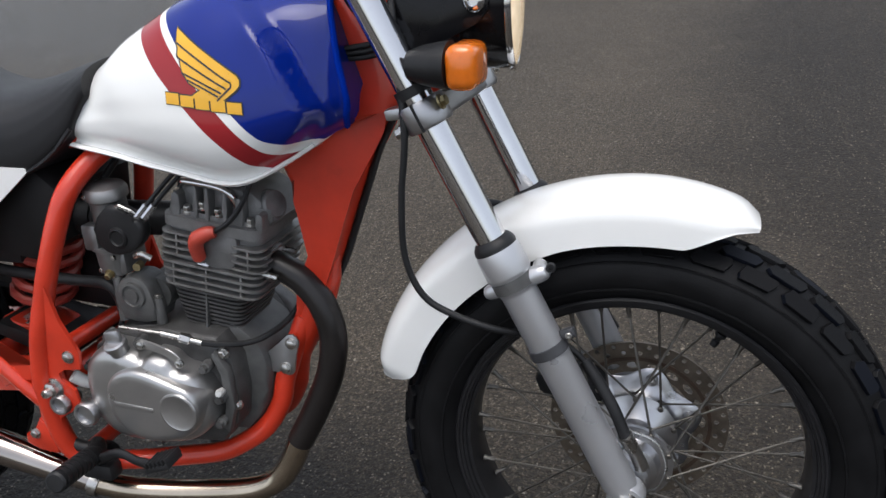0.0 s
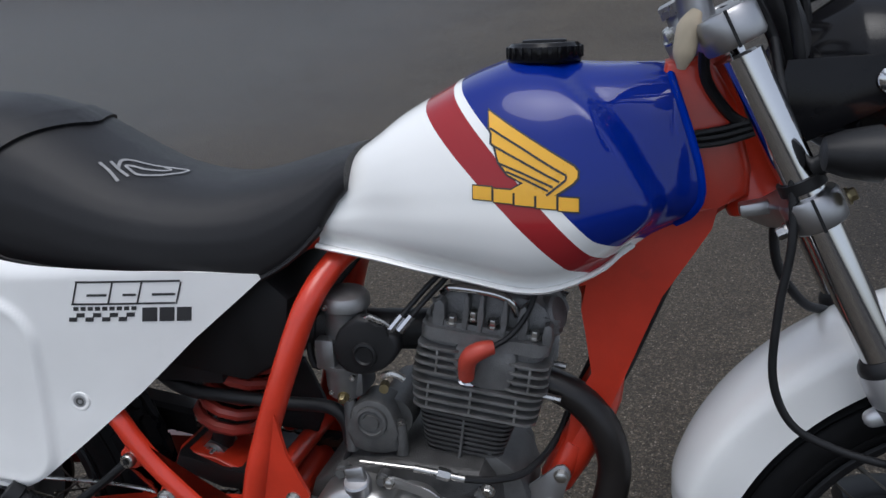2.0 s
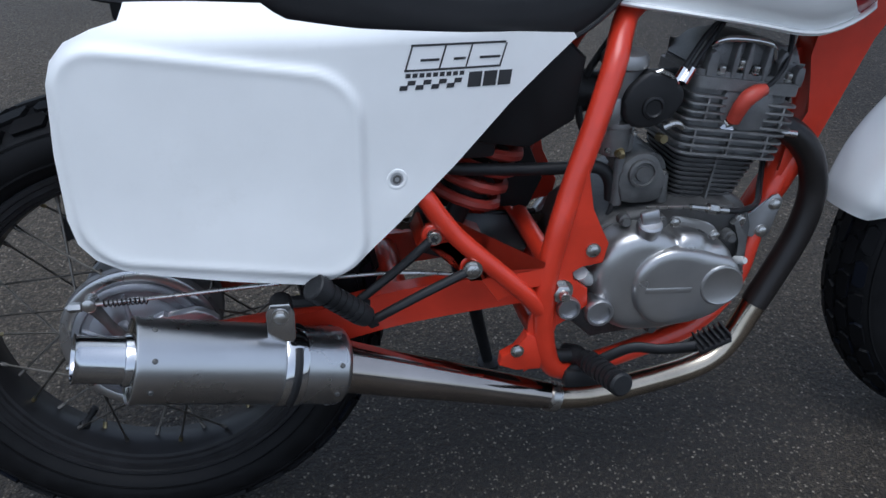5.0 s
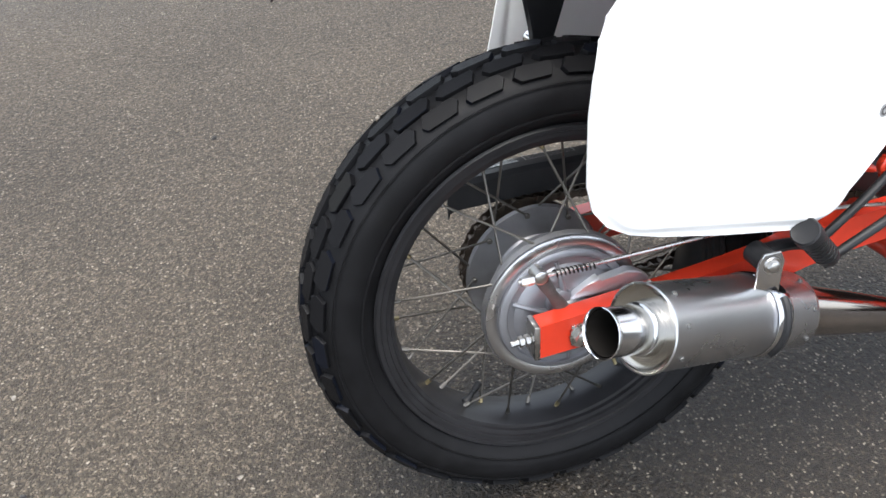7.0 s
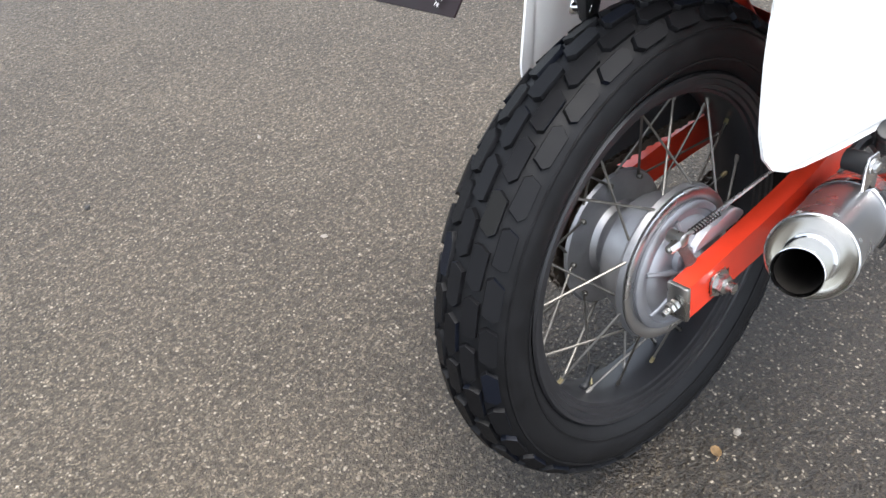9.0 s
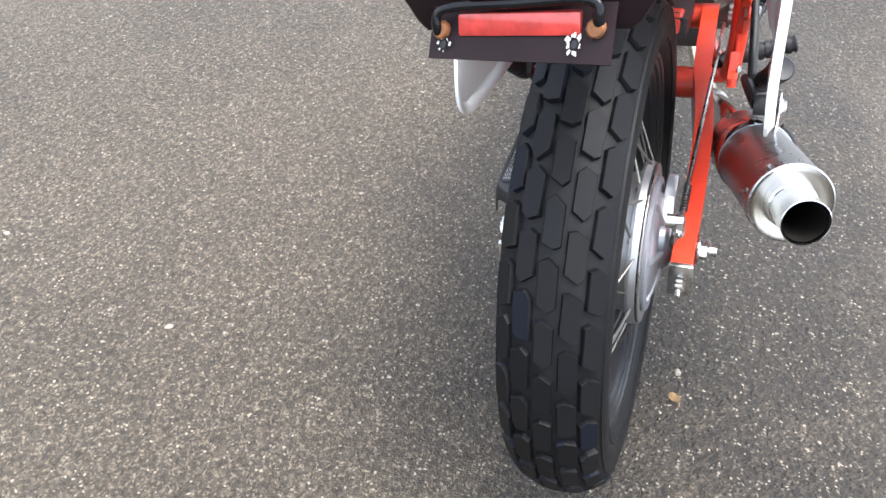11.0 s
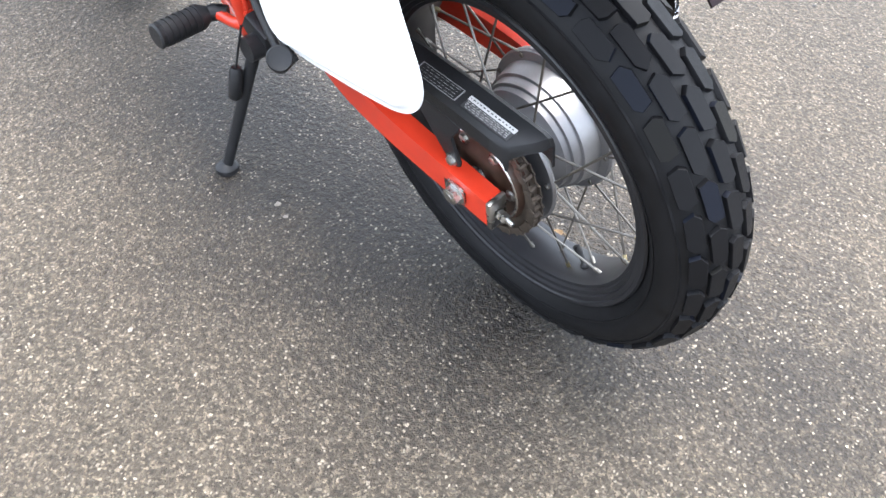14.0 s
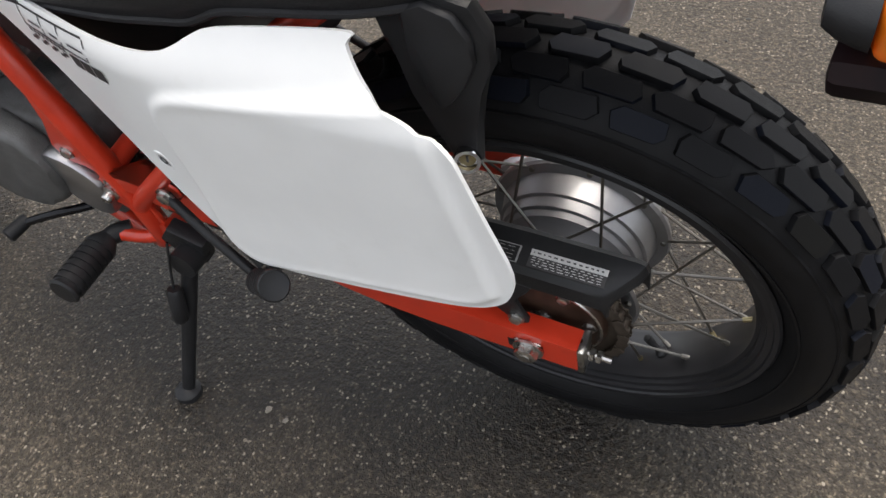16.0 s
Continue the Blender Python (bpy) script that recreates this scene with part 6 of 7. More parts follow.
BAND = mat("grey_band", (0.045, 0.046, 0.05), 0.42, var=0.2, scale=40, spec=0.4)
part("band", lathe([(-0.0065, 0.0226), (-0.0065, 0.0248), (0.0065, 0.0248), (0.0065, 0.0226)], on_fork(0.540, -FY), FD, 32, closed=True), BAND, hose, "dark clip band")
ear = on_fork(0.5485, -FY, 0.031)
part("band_ear", block(*ear, 0.020, 0.012, 0.014, 0.004, Matrix.Rotation(radians(-26), 4, "Y")), BAND, hose)
part("band_bolt", allen(ear + Vector((0.002, -0.006, 0)), (0, -1, 0), 0.0042, 0.003), STEEL, hose)
part("speedometer_drive", lathe([(0, 0.030), (0.02, 0.030), (0.026, 0.022), (0.026, 0)], (1.395, -0.050, 0.340), (0, -1, 0), 28), ALU, hose, "silver speedometer drive")
part("brake_hose", tube([(1.145, -0.02, 0.83), (1.140, -0.01, 0.78), (1.150, 0.0, 0.730), (1.180, 0.01, 0.688), (1.215, 0.05, 0.665), (1.255, 0.095, 0.63), (1.30, 0.12, 0.56), (1.36, 0.12, 0.46)], 0.0055, 10, 6), BLACK, bike, "black hydraulic brake hose")
cal = part("brake_caliper", prism([(1.33, 0.455), (1.39, 0.47), (1.43, 0.45), (1.42, 0.405), (1.37, 0.40), (1.33, 0.42)], 0.060, 0.115, 0.008, 2), BLACK, bike, "black front brake caliper")
cal.location = (-0.075, 0.0, -0.045)

# ---- front fender ----
fb = bmesh.new()
RT = [(68, 0.370), (70, 0.380), (74, 0.386), (85, 0.389), (120, 0.388), (140, 0.384), (152, 0.380), (160, 0.376), (164, 0.366)]
RE = [(68, 0.366), (72, 0.362), (76, 0.344), (80, 0.328), (90, 0.326), (105, 0.325), (120, 0.319), (150, 0.312), (158, 0.309), (161, 0.318), (164, 0.345)]
FW = [(68, 0.030), (70, 0.047), (73, 0.057), (78, 0.064), (90, 0.067), (150, 0.067), (160, 0.062), (163, 0.052), (164, 0.042)]
rows_ = []
for i in range(73):
    th = 68 + 96 * i / 72
    rt, re, w = soft(th, RT, 1.2), soft(th, RE, 1.0), soft(th, FW, 0.8)
    rs = max(re + 0.002, rt - 0.034)
    ring = []
    for k in range(-14, 15):
        t = k / 14
        if abs(t) <= 0.72:
            q = t / 0.72 * math.pi / 2
            y, r = w * math.sin(q), rs + (rt - rs) * max(0.0, math.cos(q)) ** 0.75
        else:
            q = (abs(t) - 0.72) / 0.28
            y, r = math.copysign(w + 0.0015 * q, t), rs + (re - rs) * q
        a = radians(th)
        ring.append(fb.verts.new((1.395 + r * math.cos(a), y + 0.004, 0.336 + r * math.sin(a))))
    rows_.append(ring)
for a, b in zip(rows_, rows_[1:]):
    for k in range(28):
        fb.faces.new((a[k], a[k + 1], b[k + 1], b[k]))
bmesh.ops.recalc_face_normals(fb, faces=fb.faces[:])
bmesh.ops.solidify(fb, geom=fb.faces[:], thickness=0.003)
fender = part("front_fender", fb, WHITE_PAINT, bike, "glossy white rounded front fender", angle=60)
for s in (-1, 1):
    part("fender_bolt", allen((1.305, s * 0.108, 0.647), (0.1, s, 0.1), 0.006, 0.006), BLACK, fender)

# ---- headlamp, signals, bars ----
LC = Vector((1.243, -0.006, 0.943))
shell = lathe([(-0.120, 0), (-0.120, 0.034), (-0.110, 0.044), (-0.056, 0.079), (-0.052, 0.0815), (-0.004, 0.0835), (-0.002, 0.0830), (-0.002, 0.076)], LC, (1, 0, 0), 56)
lamp_turn = Matrix.Translation(LC) @ Matrix.Rotation(radians(8), 4, "Z") @ Matrix.Translation(-LC)
lamp = part("headlamp", shell, BLACK_GLOSS, bike, "black round headlamp with a bright metal rim")
part("lamp_rim", lathe([(-0.004, 0.0833), (-0.003, 0.0858), (0.001, 0.0864), (0.004, 0.0850), (0.004, 0.080), (0.002, 0.078)], LC, (1, 0, 0), 56), CHROME, lamp, "bright lamp rim")
part("lamp_lens", lathe([(0.002, 0.0805), (0.006, 0.070), (0.010, 0.040), (0.012, 0)], LC, (1, 0, 0), 48), GLASS, lamp, "domed clear headlamp glass")
part("reflector", lathe([(0.001, 0.078), (-0.03, 0.064), (-0.055, 0.03), (-0.06, 0)], LC, (1, 0, 0), 40), CHROME, lamp)
for ob in (lamp, *lamp.children):
    ob.data.transform(lamp_turn)
for s in (-1, 1):
    part("lamp_bracket", prism([(1.130, 0.965), (1.218, 0.968), (1.236, 0.955), (1.236, 0.935), (1.222, 0.920), (1.140, 0.882), (1.112, 0.885)], s * 0.0905, s * 0.0945, 0.0015), BLACK_GLOSS, lamp, "black headlamp bracket")
    part("lamp_bolt", lathe([(0, 0.012), (0.003, 0.0125), (0.006, 0.010), (0.007, 0.006), (0.004, 0.005), (0.004, 0)], (1.220, s * 0.0945, 0.945), (0, s, 0), 22), CHROME, lamp, "bright domed bolt")
    part("shell_screw", allen((1.222, s * 0.076 - 0.006, 0.982), (0, s, 0.35), 0.005, 0.004), STEEL, lamp)


def signal(at, way, label, size=1.0, depth=1.0):
    """A rounded black housing with an amber lens that faces way (+1 ahead, -1 behind)."""
    prof = [(-0.048, 0.010), (-0.046, 0.016), (-0.030, 0.022), (-0.012, 0.0255), (0.0, 0.027)]
    bm = lathe([(-0.048, 0), *prof, (0.0, 0.0)], (0, 0, 0), (way, 0, 0), 28)
    bmesh.ops.scale(bm, vec=(depth, 1.18 * size, 0.95 * size), verts=bm.verts)
    ob = part("turn_signal", bm, BLACK, bike, label)
    ob.location = at
    ln = block(way * 0.0175 * size, 0, 0, 0.035 * size, 0.060 * size, 0.048 * size, 0.012 * size, None, 4)
    part("lens", ln, AMBER, ob, "amber plastic lens")
    return ob


sg = signal((1.205, -0.142, 0.884), 1, "black front turn signal with an amber lens")
part("stalk", tube([(-0.030, 0.010, -0.002), (-0.040, 0.026, -0.012), (-0.055, 0.034, -0.026)], 0.010, 12, 3), BLACK, sg)
bar = part("handlebar", tube([(1.000, -0.47, 1.090), (1.010, -0.36, 1.098), (1.022, -0.22, 1.098), (1.028, -0.12, 1.082), (1.032, 0.0, 1.076), (1.028, 0.12, 1.082), (1.022, 0.22, 1.098), (1.010, 0.36, 1.098), (1.000, 0.47, 1.090)], 0.011, 14, 6), BLACK_GLOSS, bike, "black tubular handlebar")
for s in (-1, 1):
    part("grip", tube([(1.000, s * 0.472, 1.090), (1.004, s * 0.42, 1.094), (1.010, s * 0.355, 1.098)], [0.0175, 0.0160, 0.0175], 16, 5), BLACK, bar, "black rubber grip")
    part("bar_end", lathe([(0, 0.0175), (0.012, 0.018), (0.016, 0.014), (0.016, 0)], (1.000, s * 0.472, 1.090), (-0.06, s, -0.04), 20), ALU, bar, "silver bar end")
    part("switch_box", block(1.016, s * 0.315, 1.098, 0.040, 0.045, 0.042, 0.008), BLACK, bar)
    part("lever", tube([(1.06, s * 0.30, 1.09), (1.075, s * 0.36, 1.088), (1.06, s * 0.46, 1.08), (1.055, s * 0.475, 1.08)], [0.007, 0.006, 0.005, 0.008], 10, 5), BLACK_GLOSS, bar, "black hand lever")
meter = part("speedometer", lathe([(-0.03, 0), (-0.03, 0.034), (0.0, 0.041), (0.022, 0.042), (0.024, 0.038), (0.020, 0.036), (0.020, 0)], (1.165, 0.030, 1.050), (-0.45, 0, 0.9), 32), BLACK, bike, "small black round speedometer")
part("meter_bracket", block(1.115, 0.02, 1.02, 0.08, 0.03, 0.008, 0.002, Matrix.Rotation(radians(-12), 4, "Y")), BLACK, meter)
loom = part("wiring_loom", tube([(1.105, -0.045, 1.06), (1.135, -0.050, 1.00), (1.150, -0.050, 0.94), (1.150, -0.045, 0.89)], [0.012, 0.015, 0.018, 0.014], 12, 5), BLACK, bike, "black bundle of wires behind the headlamp")
for p in (
    ((0.99, -0.20, 1.085), (1.05, -0.12, 1.070), (1.10, -0.075, 1.02), (1.130, -0.060, 0.95), (1.125, -0.050, 0.885)),
    ((1.00, -0.26, 1.100), (1.08, -0.15, 1.085), (1.125, -0.085, 1.03), (1.145, -0.070, 0.96), (1.15, -0.06, 0.90)),
    ((1.03, -0.09, 1.11), (1.09, -0.06, 1.09), (1.14, -0.04, 1.04), (1.16, -0.03, 0.97)),
    ((1.055, -0.085, 0.985), (1.060, -0.060, 0.945), (1.090, -0.050, 0.905), (1.125, -0.055, 0.895)),
    ((0.985, 0.20, 1.085), (1.06, 0.10, 1.080), (1.12, 0.04, 1.03), (1.14, 0.02, 0.95)),
):
    part("cable", tube(p, 0.0058, 9, 6), BLACK, loom, "black control cable")
for k in range(3):
    part("wire", tube([(1.035 - 0.004 * k, -0.052, 0.888 - 0.006 * k), (1.075, -0.050, 0.894 - 0.007 * k), (1.11, -0.055, 0.903 - 0.006 * k), (1.14, -0.05, 0.90)], 0.0035, 7, 5), BLACK, loom)
part("connector", block(1.135, -0.052, 0.925, 0.024, 0.020, 0.030, 0.004), BLACK, loom)
part("fork_sleeve", lathe([(0, 0.0195), (0, 0.0225), (0.09, 0.0225), (0.09, 0.0195)], on_fork(0.86, 0.105), FD, 24, closed=True), BLACK, fork)
part("down_tube_hose", tube([(1.075, 0.020, 0.795), (1.050, 0.022, 0.750), (1.030, 0.022, 0.700), (1.008, 0.022, 0.645), (0.985, 0.022, 0.588), (0.960, 0.022, 0.540)], 0.0055, 9, 5), BLACK, frame_ob, "black hose along the down tube")

# ---- foot controls and stands ----
for s in (-1, 1):
    if s < 0:
        a, b = Vector((0.598, -0.128, 0.290)), Vector((0.616, -0.232, 0.312))
    else:
        a, b = Vector((0.620, 0.130, 0.300)), Vector((0.612, 0.232, 0.316))
    ln = (b - a).length
    R = 0.0165 if s < 0 else 0.0225
    prof = [(0, 0), (0, 0.011)]
    for k in range(7):
        d = 0.022 + (ln - 0.026) * k / 7
        prof += [(d, R), (d + (ln - 0.026) / 7 * 0.6, R), (d + (ln - 0.026) / 7 * 0.62, R - 0.0025), (d + (ln - 0.026) / 7 * 0.98, R - 0.0025)]
    prof += [(ln, R), (ln + 0.003, R - 0.0035), (ln + 0.003, 0)]
    peg = part("footpeg", lathe(prof, a, b - a, 18), BLACK, bike, "black ribbed rubber footpeg")
    part("peg_clevis", tube([a + Vector((-0.02, -s * 0.022, -0.004)), a + Vector((-0.005, -s * 0.004, 0)), a + (b - a) * 0.2], [0.013, 0.015, 0.011], 10, 3), BLACK, peg)
    part("peg_bracket", tube([(0.540, s * (0.126 if s < 0 else 0.100), 0.300), (0.57, s * (0.126 if s < 0 else 0.112), 0.293), tuple(a + Vector((-0.008, -s * 0.006, 0)))], 0.010, 10, 3), BLACK if s < 0 else RED, peg)
ped = part("brake_pedal", tube([(0.575, -0.125, 0.262), (0.61, -0.140, 0.285), (0.66, -0.150, 0.312), (0.70, -0.160, 0.312), (0.745, -0.175, 0.322)], [0.010, 0.009, 0.008, 0.008, 0.009], 10, 5, squash=(1, 0.7)), BLACK, bike, "black brake pedal with a toothed pad")
part("pedal_pad", block(0.762, -0.178, 0.332, 0.046, 0.034, 0.008, 0.002, Matrix.Rotation(radians(-22), 4, "Y")), BLACK, ped)
for k in range(6):
    part("tooth", block(0.744 + 0.0072 * k, -0.178, 0.332 + 0.003 * k, 0.0028, 0.034, 0.010, 0.0007, Matrix.Rotation(radians(-22), 4, "Y")), BLACK, ped)
part("pedal_pivot", lathe([(-0.03, 0), (-0.03, 0.018), (0.01, 0.018), (0.014, 0.012), (0.014, 0)], (0.585, -0.115, 0.262), (0, -1, 0), 18), BLACK, ped)
part("pivot_lump", block(0.60, -0.13, 0.262, 0.06, 0.03, 0.03, 0.008), BLACK, ped)
shift = part("shift_lever", tube([(0.650, 0.090, 0.318), (0.665, 0.108, 0.322), (0.70, 0.130, 0.322), (0.745, 0.150, 0.312), (0.758, 0.158, 0.309)], 0.0065, 10, 5), BLACK_GLOSS, bike, "black gear shift lever")
part("shift_rubber", lathe([(0, 0), (0, 0.010), (0.035, 0.0115), (0.037, 0.009), (0.037, 0)], (0.756, 0.148, 0.310), (0.25, 0.95, 0.0), 16), BLACK, shift)
part("shift_boss", lathe([(-0.012, 0), (-0.012, 0.013), (0.012, 0.013), (0.012, 0)], (0.650, 0.090, 0.318), (0, 1, 0), 16), BLACK, shift)
st_top, st_foot = Vector((0.480, 0.128, 0.305)), Vector((0.549, 0.236, 0.047))
stand = part("side_stand", tube([st_top, st_top.lerp(st_foot, 0.5), st_foot], [0.0125, 0.0115, 0.0105], 14, 4, squash=(1, 0.8)), BLACK, bike, "black side stand propped on the asphalt")
up_l = Vector((0, -math.sin(radians(LEAN_DEG)), math.cos(radians(LEAN_DEG))))
foot_at = st_foot - up_l * (st_foot.dot(up_l) + 0.0 - 0.0062)
part("stand_foot", lathe([(-0.0055, 0), (-0.0055, 0.021), (0.004, 0.021), (0.012, 0.012), (0.014, 0)], foot_at, up_l, 18), BLACK, stand, "flat black stand foot")
part("stand_knuckle", lathe([(-0.018, 0), (-0.018, 0.021), (0.018, 0.021), (0.018, 0)], st_top, (0, 1, 0.15), 20), BLACK, stand)
part("stand_bracket", prism([(0.45, 0.33), (0.50, 0.35), (0.525, 0.32), (0.50, 0.285), (0.465, 0.285)], 0.098, 0.122, 0.004), BLACK, stand)
part("spring_cover", lathe([(0, 0), (0, 0.0085), (0.006, 0.0115), (0.055, 0.0115), (0.06, 0.008), (0.06, 0)], (0.497, 0.166, 0.275), (0.06, 0.35, -0.93), 16), BLACK, stand, "black rubber spring cover")
part("stand_spring", tube([(0.49, 0.135, 0.345), (0.495, 0.150, 0.31), (0.498, 0.167, 0.272)], 0.002, 6, 3), BLACK, stand)
for s in (-1, 1):
    hubp = Vector((0.300, s * 0.168, 0.405))
    stay = part("pillion_stay", tube([(0.384, s * (0.154 if s < 0 else 0.124), 0.503), (0.345, s * (0.158 if s < 0 else 0.142), 0.470), tuple(hubp + Vector((-0.012, -s * 0.006, 0.022)))], 0.0058, 9, 3), BLACK, bike, "black rod stay with a folded pillion footpeg")
    part("lower_rod", tube([(0.4326, s * (0.156 if s < 0 else 0.126), 0.4555), (0.37, s * (0.162 if s < 0 else 0.147), 0.430), tuple(hubp + Vector((0.006, -s * 0.004, -0.006)))], 0.0062, 9, 3), BLACK, stay)
    part("link_plate", prism([(hubp.x - 0.022, hubp.z + 0.030), (hubp.x + 0.012, hubp.z - 0.014), (hubp.x + 0.002, hubp.z - 0.018), (hubp.x - 0.034, hubp.z + 0.018)], hubp.y - s * 0.010, hubp.y, 0.002), BLACK, stay)
    a, b = hubp + Vector((-0.004, s * 0.006, 0.004)), Vector((0.234, s * 0.199, 0.470))
    ln = (b - a).length
    prof = [(0, 0), (0, 0.013)]
    for k in range(6):
        d = 0.012 + (ln - 0.03) * k / 6
        prof += [(d, 0.0152), (d + (ln - 0.03) / 6 * 0.6, 0.0152), (d + (ln - 0.03) / 6 * 0.62, 0.0132), (d + (ln - 0.03) / 6 * 0.98, 0.0132)]
    prof += [(ln - 0.016, 0.0172), (ln, 0.0172), (ln + 0.002, 0.0155), (ln + 0.0012, 0.0140), (ln + 0.0012, 0)]
    part("folded_peg", lathe(prof, a, b - a, 20), BLACK, stay, "black ribbed folded peg")
    part("stay_pin", hexbolt(hubp + Vector((-0.02, s * 0.004, 0.012)), (0, s, 0), 0.005, 0.004), STEEL, stay)

# ---- rear brake rod, chain, guard ----
rod = part("brake_rod", tube([(-0.075, -0.103, 0.415), (-0.03, -0.103, 0.418), (0.05, -0.104, 0.422), (0.20, -0.108, 0.431), (0.34, -0.112, 0.436), (0.47, -0.112, 0.420)], 0.0026, 8, 5), STEEL, bike, "thin steel rear brake rod")
part("brake_arm", tube([(-0.010, -0.094, 0.352), (-0.030, -0.096, 0.385), (-0.047, -0.098, 0.416)], [0.010, 0.007, 0.010], 10, 3, squash=(1, 0.55)), CAST, rod, "dull steel brake arm")
part("arm_pin", lathe([(-0.012, 0.0), (-0.012, 0.009), (0.008, 0.009), (0.010, 0.006), (0.010, 0)], (-0.047, -0.098, 0.416), (0, -1, 0), 18), STEEL, rod)
part("rod_nut", hexbolt((-0.056, -0.103, 0.415), (-1, 0, 0), 0.0065, 0.016, False), STEEL, rod)
coil = [(-0.030 + 0.055 * k / 80, -0.1035 + 0.0042 * math.cos(k * 0.8), 0.418 + 0.0042 * math.sin(k * 0.8)) for k in range(81)]
part("return_spring", tube(coil, 0.0011, 5, 1), HEADER, rod, "small coil return spring")

C1, R1, C2, R2 = Vector((0, 0.336)), 0.092, Vector((0.615, 0.385)), 0.036
loop = []
dd = (C2 - C1)
base = math.atan2(dd.y, dd.x)
off = math.acos((R1 - R2) / dd.length)
for k in range(61):
    a = base + off + (2 * math.pi - 2 * off) * k / 60
    loop.append(C1 + R1 * Vector((math.cos(a), math.sin(a))))
for k in range(21):
    a = base - off + 2 * off * k / 20
    loop.append(C2 + R2 * Vector((math.cos(a), math.sin(a))))
loop.append(loop[0])
seg = np.array([(p.x, p.y) for p in loop])
cum = np.r_[0, np.cumsum(np.hypot(*np.diff(seg, axis=0).T))]
count = int(cum[-1] / 0.01588)
slider_ = part("chain", prism([(0.50, 0.43), (0.58, 0.43), (0.58, 0.40), (0.50, 0.40)], 0.075, 0.090, 0.003), BLACK, bike, "oily drive chain over the rear sprocket")
link_bm = [bmesh.new(), bmesh.new()]
for odd in (0, 1):
    for s in (-1, 1):
        o = prism([(-0.0115, 0.0), (-0.008, 0.0068), (0, 0.0050), (0.008, 0.0068), (0.0115, 0.0), (0.008, -0.0068), (0, -0.0050), (-0.008, -0.0068)], s * (0.0052 + 0.0022 * odd), s * (0.0070 + 0.0022 * odd), 0.0)
        me = bpy.data.meshes.new("tmp")
        o.to_mesh(me)
        o.free()
        link_bm[odd].from_mesh(me)
        bpy.data.meshes.remove(me)
    lathe([(-0.0055, 0), (-0.0055, 0.0046), (0.0055, 0.0046), (0.0055, 0)], (-0.0079, 0, 0), (0, 1, 0), 8, link_bm[odd])
links = [part("chain_link", link_bm[k], CHAIN, slider_, smooth=False) for k in (0, 1)]
for k in range(count):
    d = cum[-1] * (k + 0.5) / count
    x, z = np.interp(d, cum, seg[:, 0]), np.interp(d, cum, seg[:, 1])
    x2, z2 = np.interp((d + 0.004) % cum[-1], cum, seg[:, 0]), np.interp((d + 0.004) % cum[-1], cum, seg[:, 1])
    m = pose(x, 0.0735, z) @ Matrix.Rotation(-math.atan2(z2 - z, x2 - x), 4, "Y")
    if k < 2:
        links[k].matrix_basis = m
    else:
        repeat(links[k % 2], m)

# chain guard: a channel over the upper run
sect = [(0.062, 0.436), (0.062, 0.470), (0.070, 0.4755), (0.082, 0.4752), (0.1065, 0.4718), (0.1120, 0.466), (0.1135, 0.446), (0.1108, 0.446), (0.1095, 0.463), (0.1050, 0.4675), (0.080, 0.471), (0.066, 0.471), (0.066, 0.436)]
gb = bmesh.new()
rings = []
# the rear end slants and turns down
for x, dz, skew in ((-0.1130, -0.013, 0.75), (-0.1095, -0.003, 0.75), (-0.102, 0.0, 0.62), (-0.050, 0.003, 0.0), (0.0, 0.006, 0.0), (0.10, 0.008, 0.0), (0.22, -0.002, 0.0), (0.34, -0.020, 0.0)):
    rings.append([gb.verts.new((x + skew * max(0.0, y - 0.075), y, z + dz)) for y, z in sect])
for a, b in zip(rings, rings[1:]):
    for k in range(len(sect)):
        j = (k + 1) % len(sect)
        gb.faces.new((a[k], a[j], b[j], b[k]))
gb.faces.new(rings[0][::-1])
gb.faces.new(rings[-1])
guard = part("chain_guard", gb, BLACK, bike, "black plastic chain guard with white and dark stickers", angle=35)
part("guard_leg", prism([(-0.01, 0.452), (0.075, 0.455), (0.055, 0.425), (0.028, 0.385), (0.006, 0.372), (-0.002, 0.385), (0.012, 0.420)], 0.1100, 0.1145, 0.0015, 2), BLACK, guard)
part("guard_bolt", hexbolt((0.013, 0.1145, 0.381), (0, 1, 0), 0.007, 0.006), STEEL, guard)


def on_guard(u, v, lift=0.0):
    """u along the guard (metres from its rear), v across its sloping top (0 inner, 1 outer edge)."""
    y = 0.0862 + 0.0195 * v
    return Vector((u - 0.102, y, 0.4752 - 0.139 * (y - 0.082) + (0.006 * u / 0.106 if u < 0.106 else 0.006 + 0.002 * (u - 0.106) / 0.1) + lift))


def sticker(rects, lift):
    bm = bmesh.new()
    for u0, u1, v0, v1 in rects:
        bm.faces.new([bm.verts.new(on_guard(u, v, lift)) for u, v in ((u0, v0), (u1, v0), (u1, v1), (u0, v1))])
    return bm


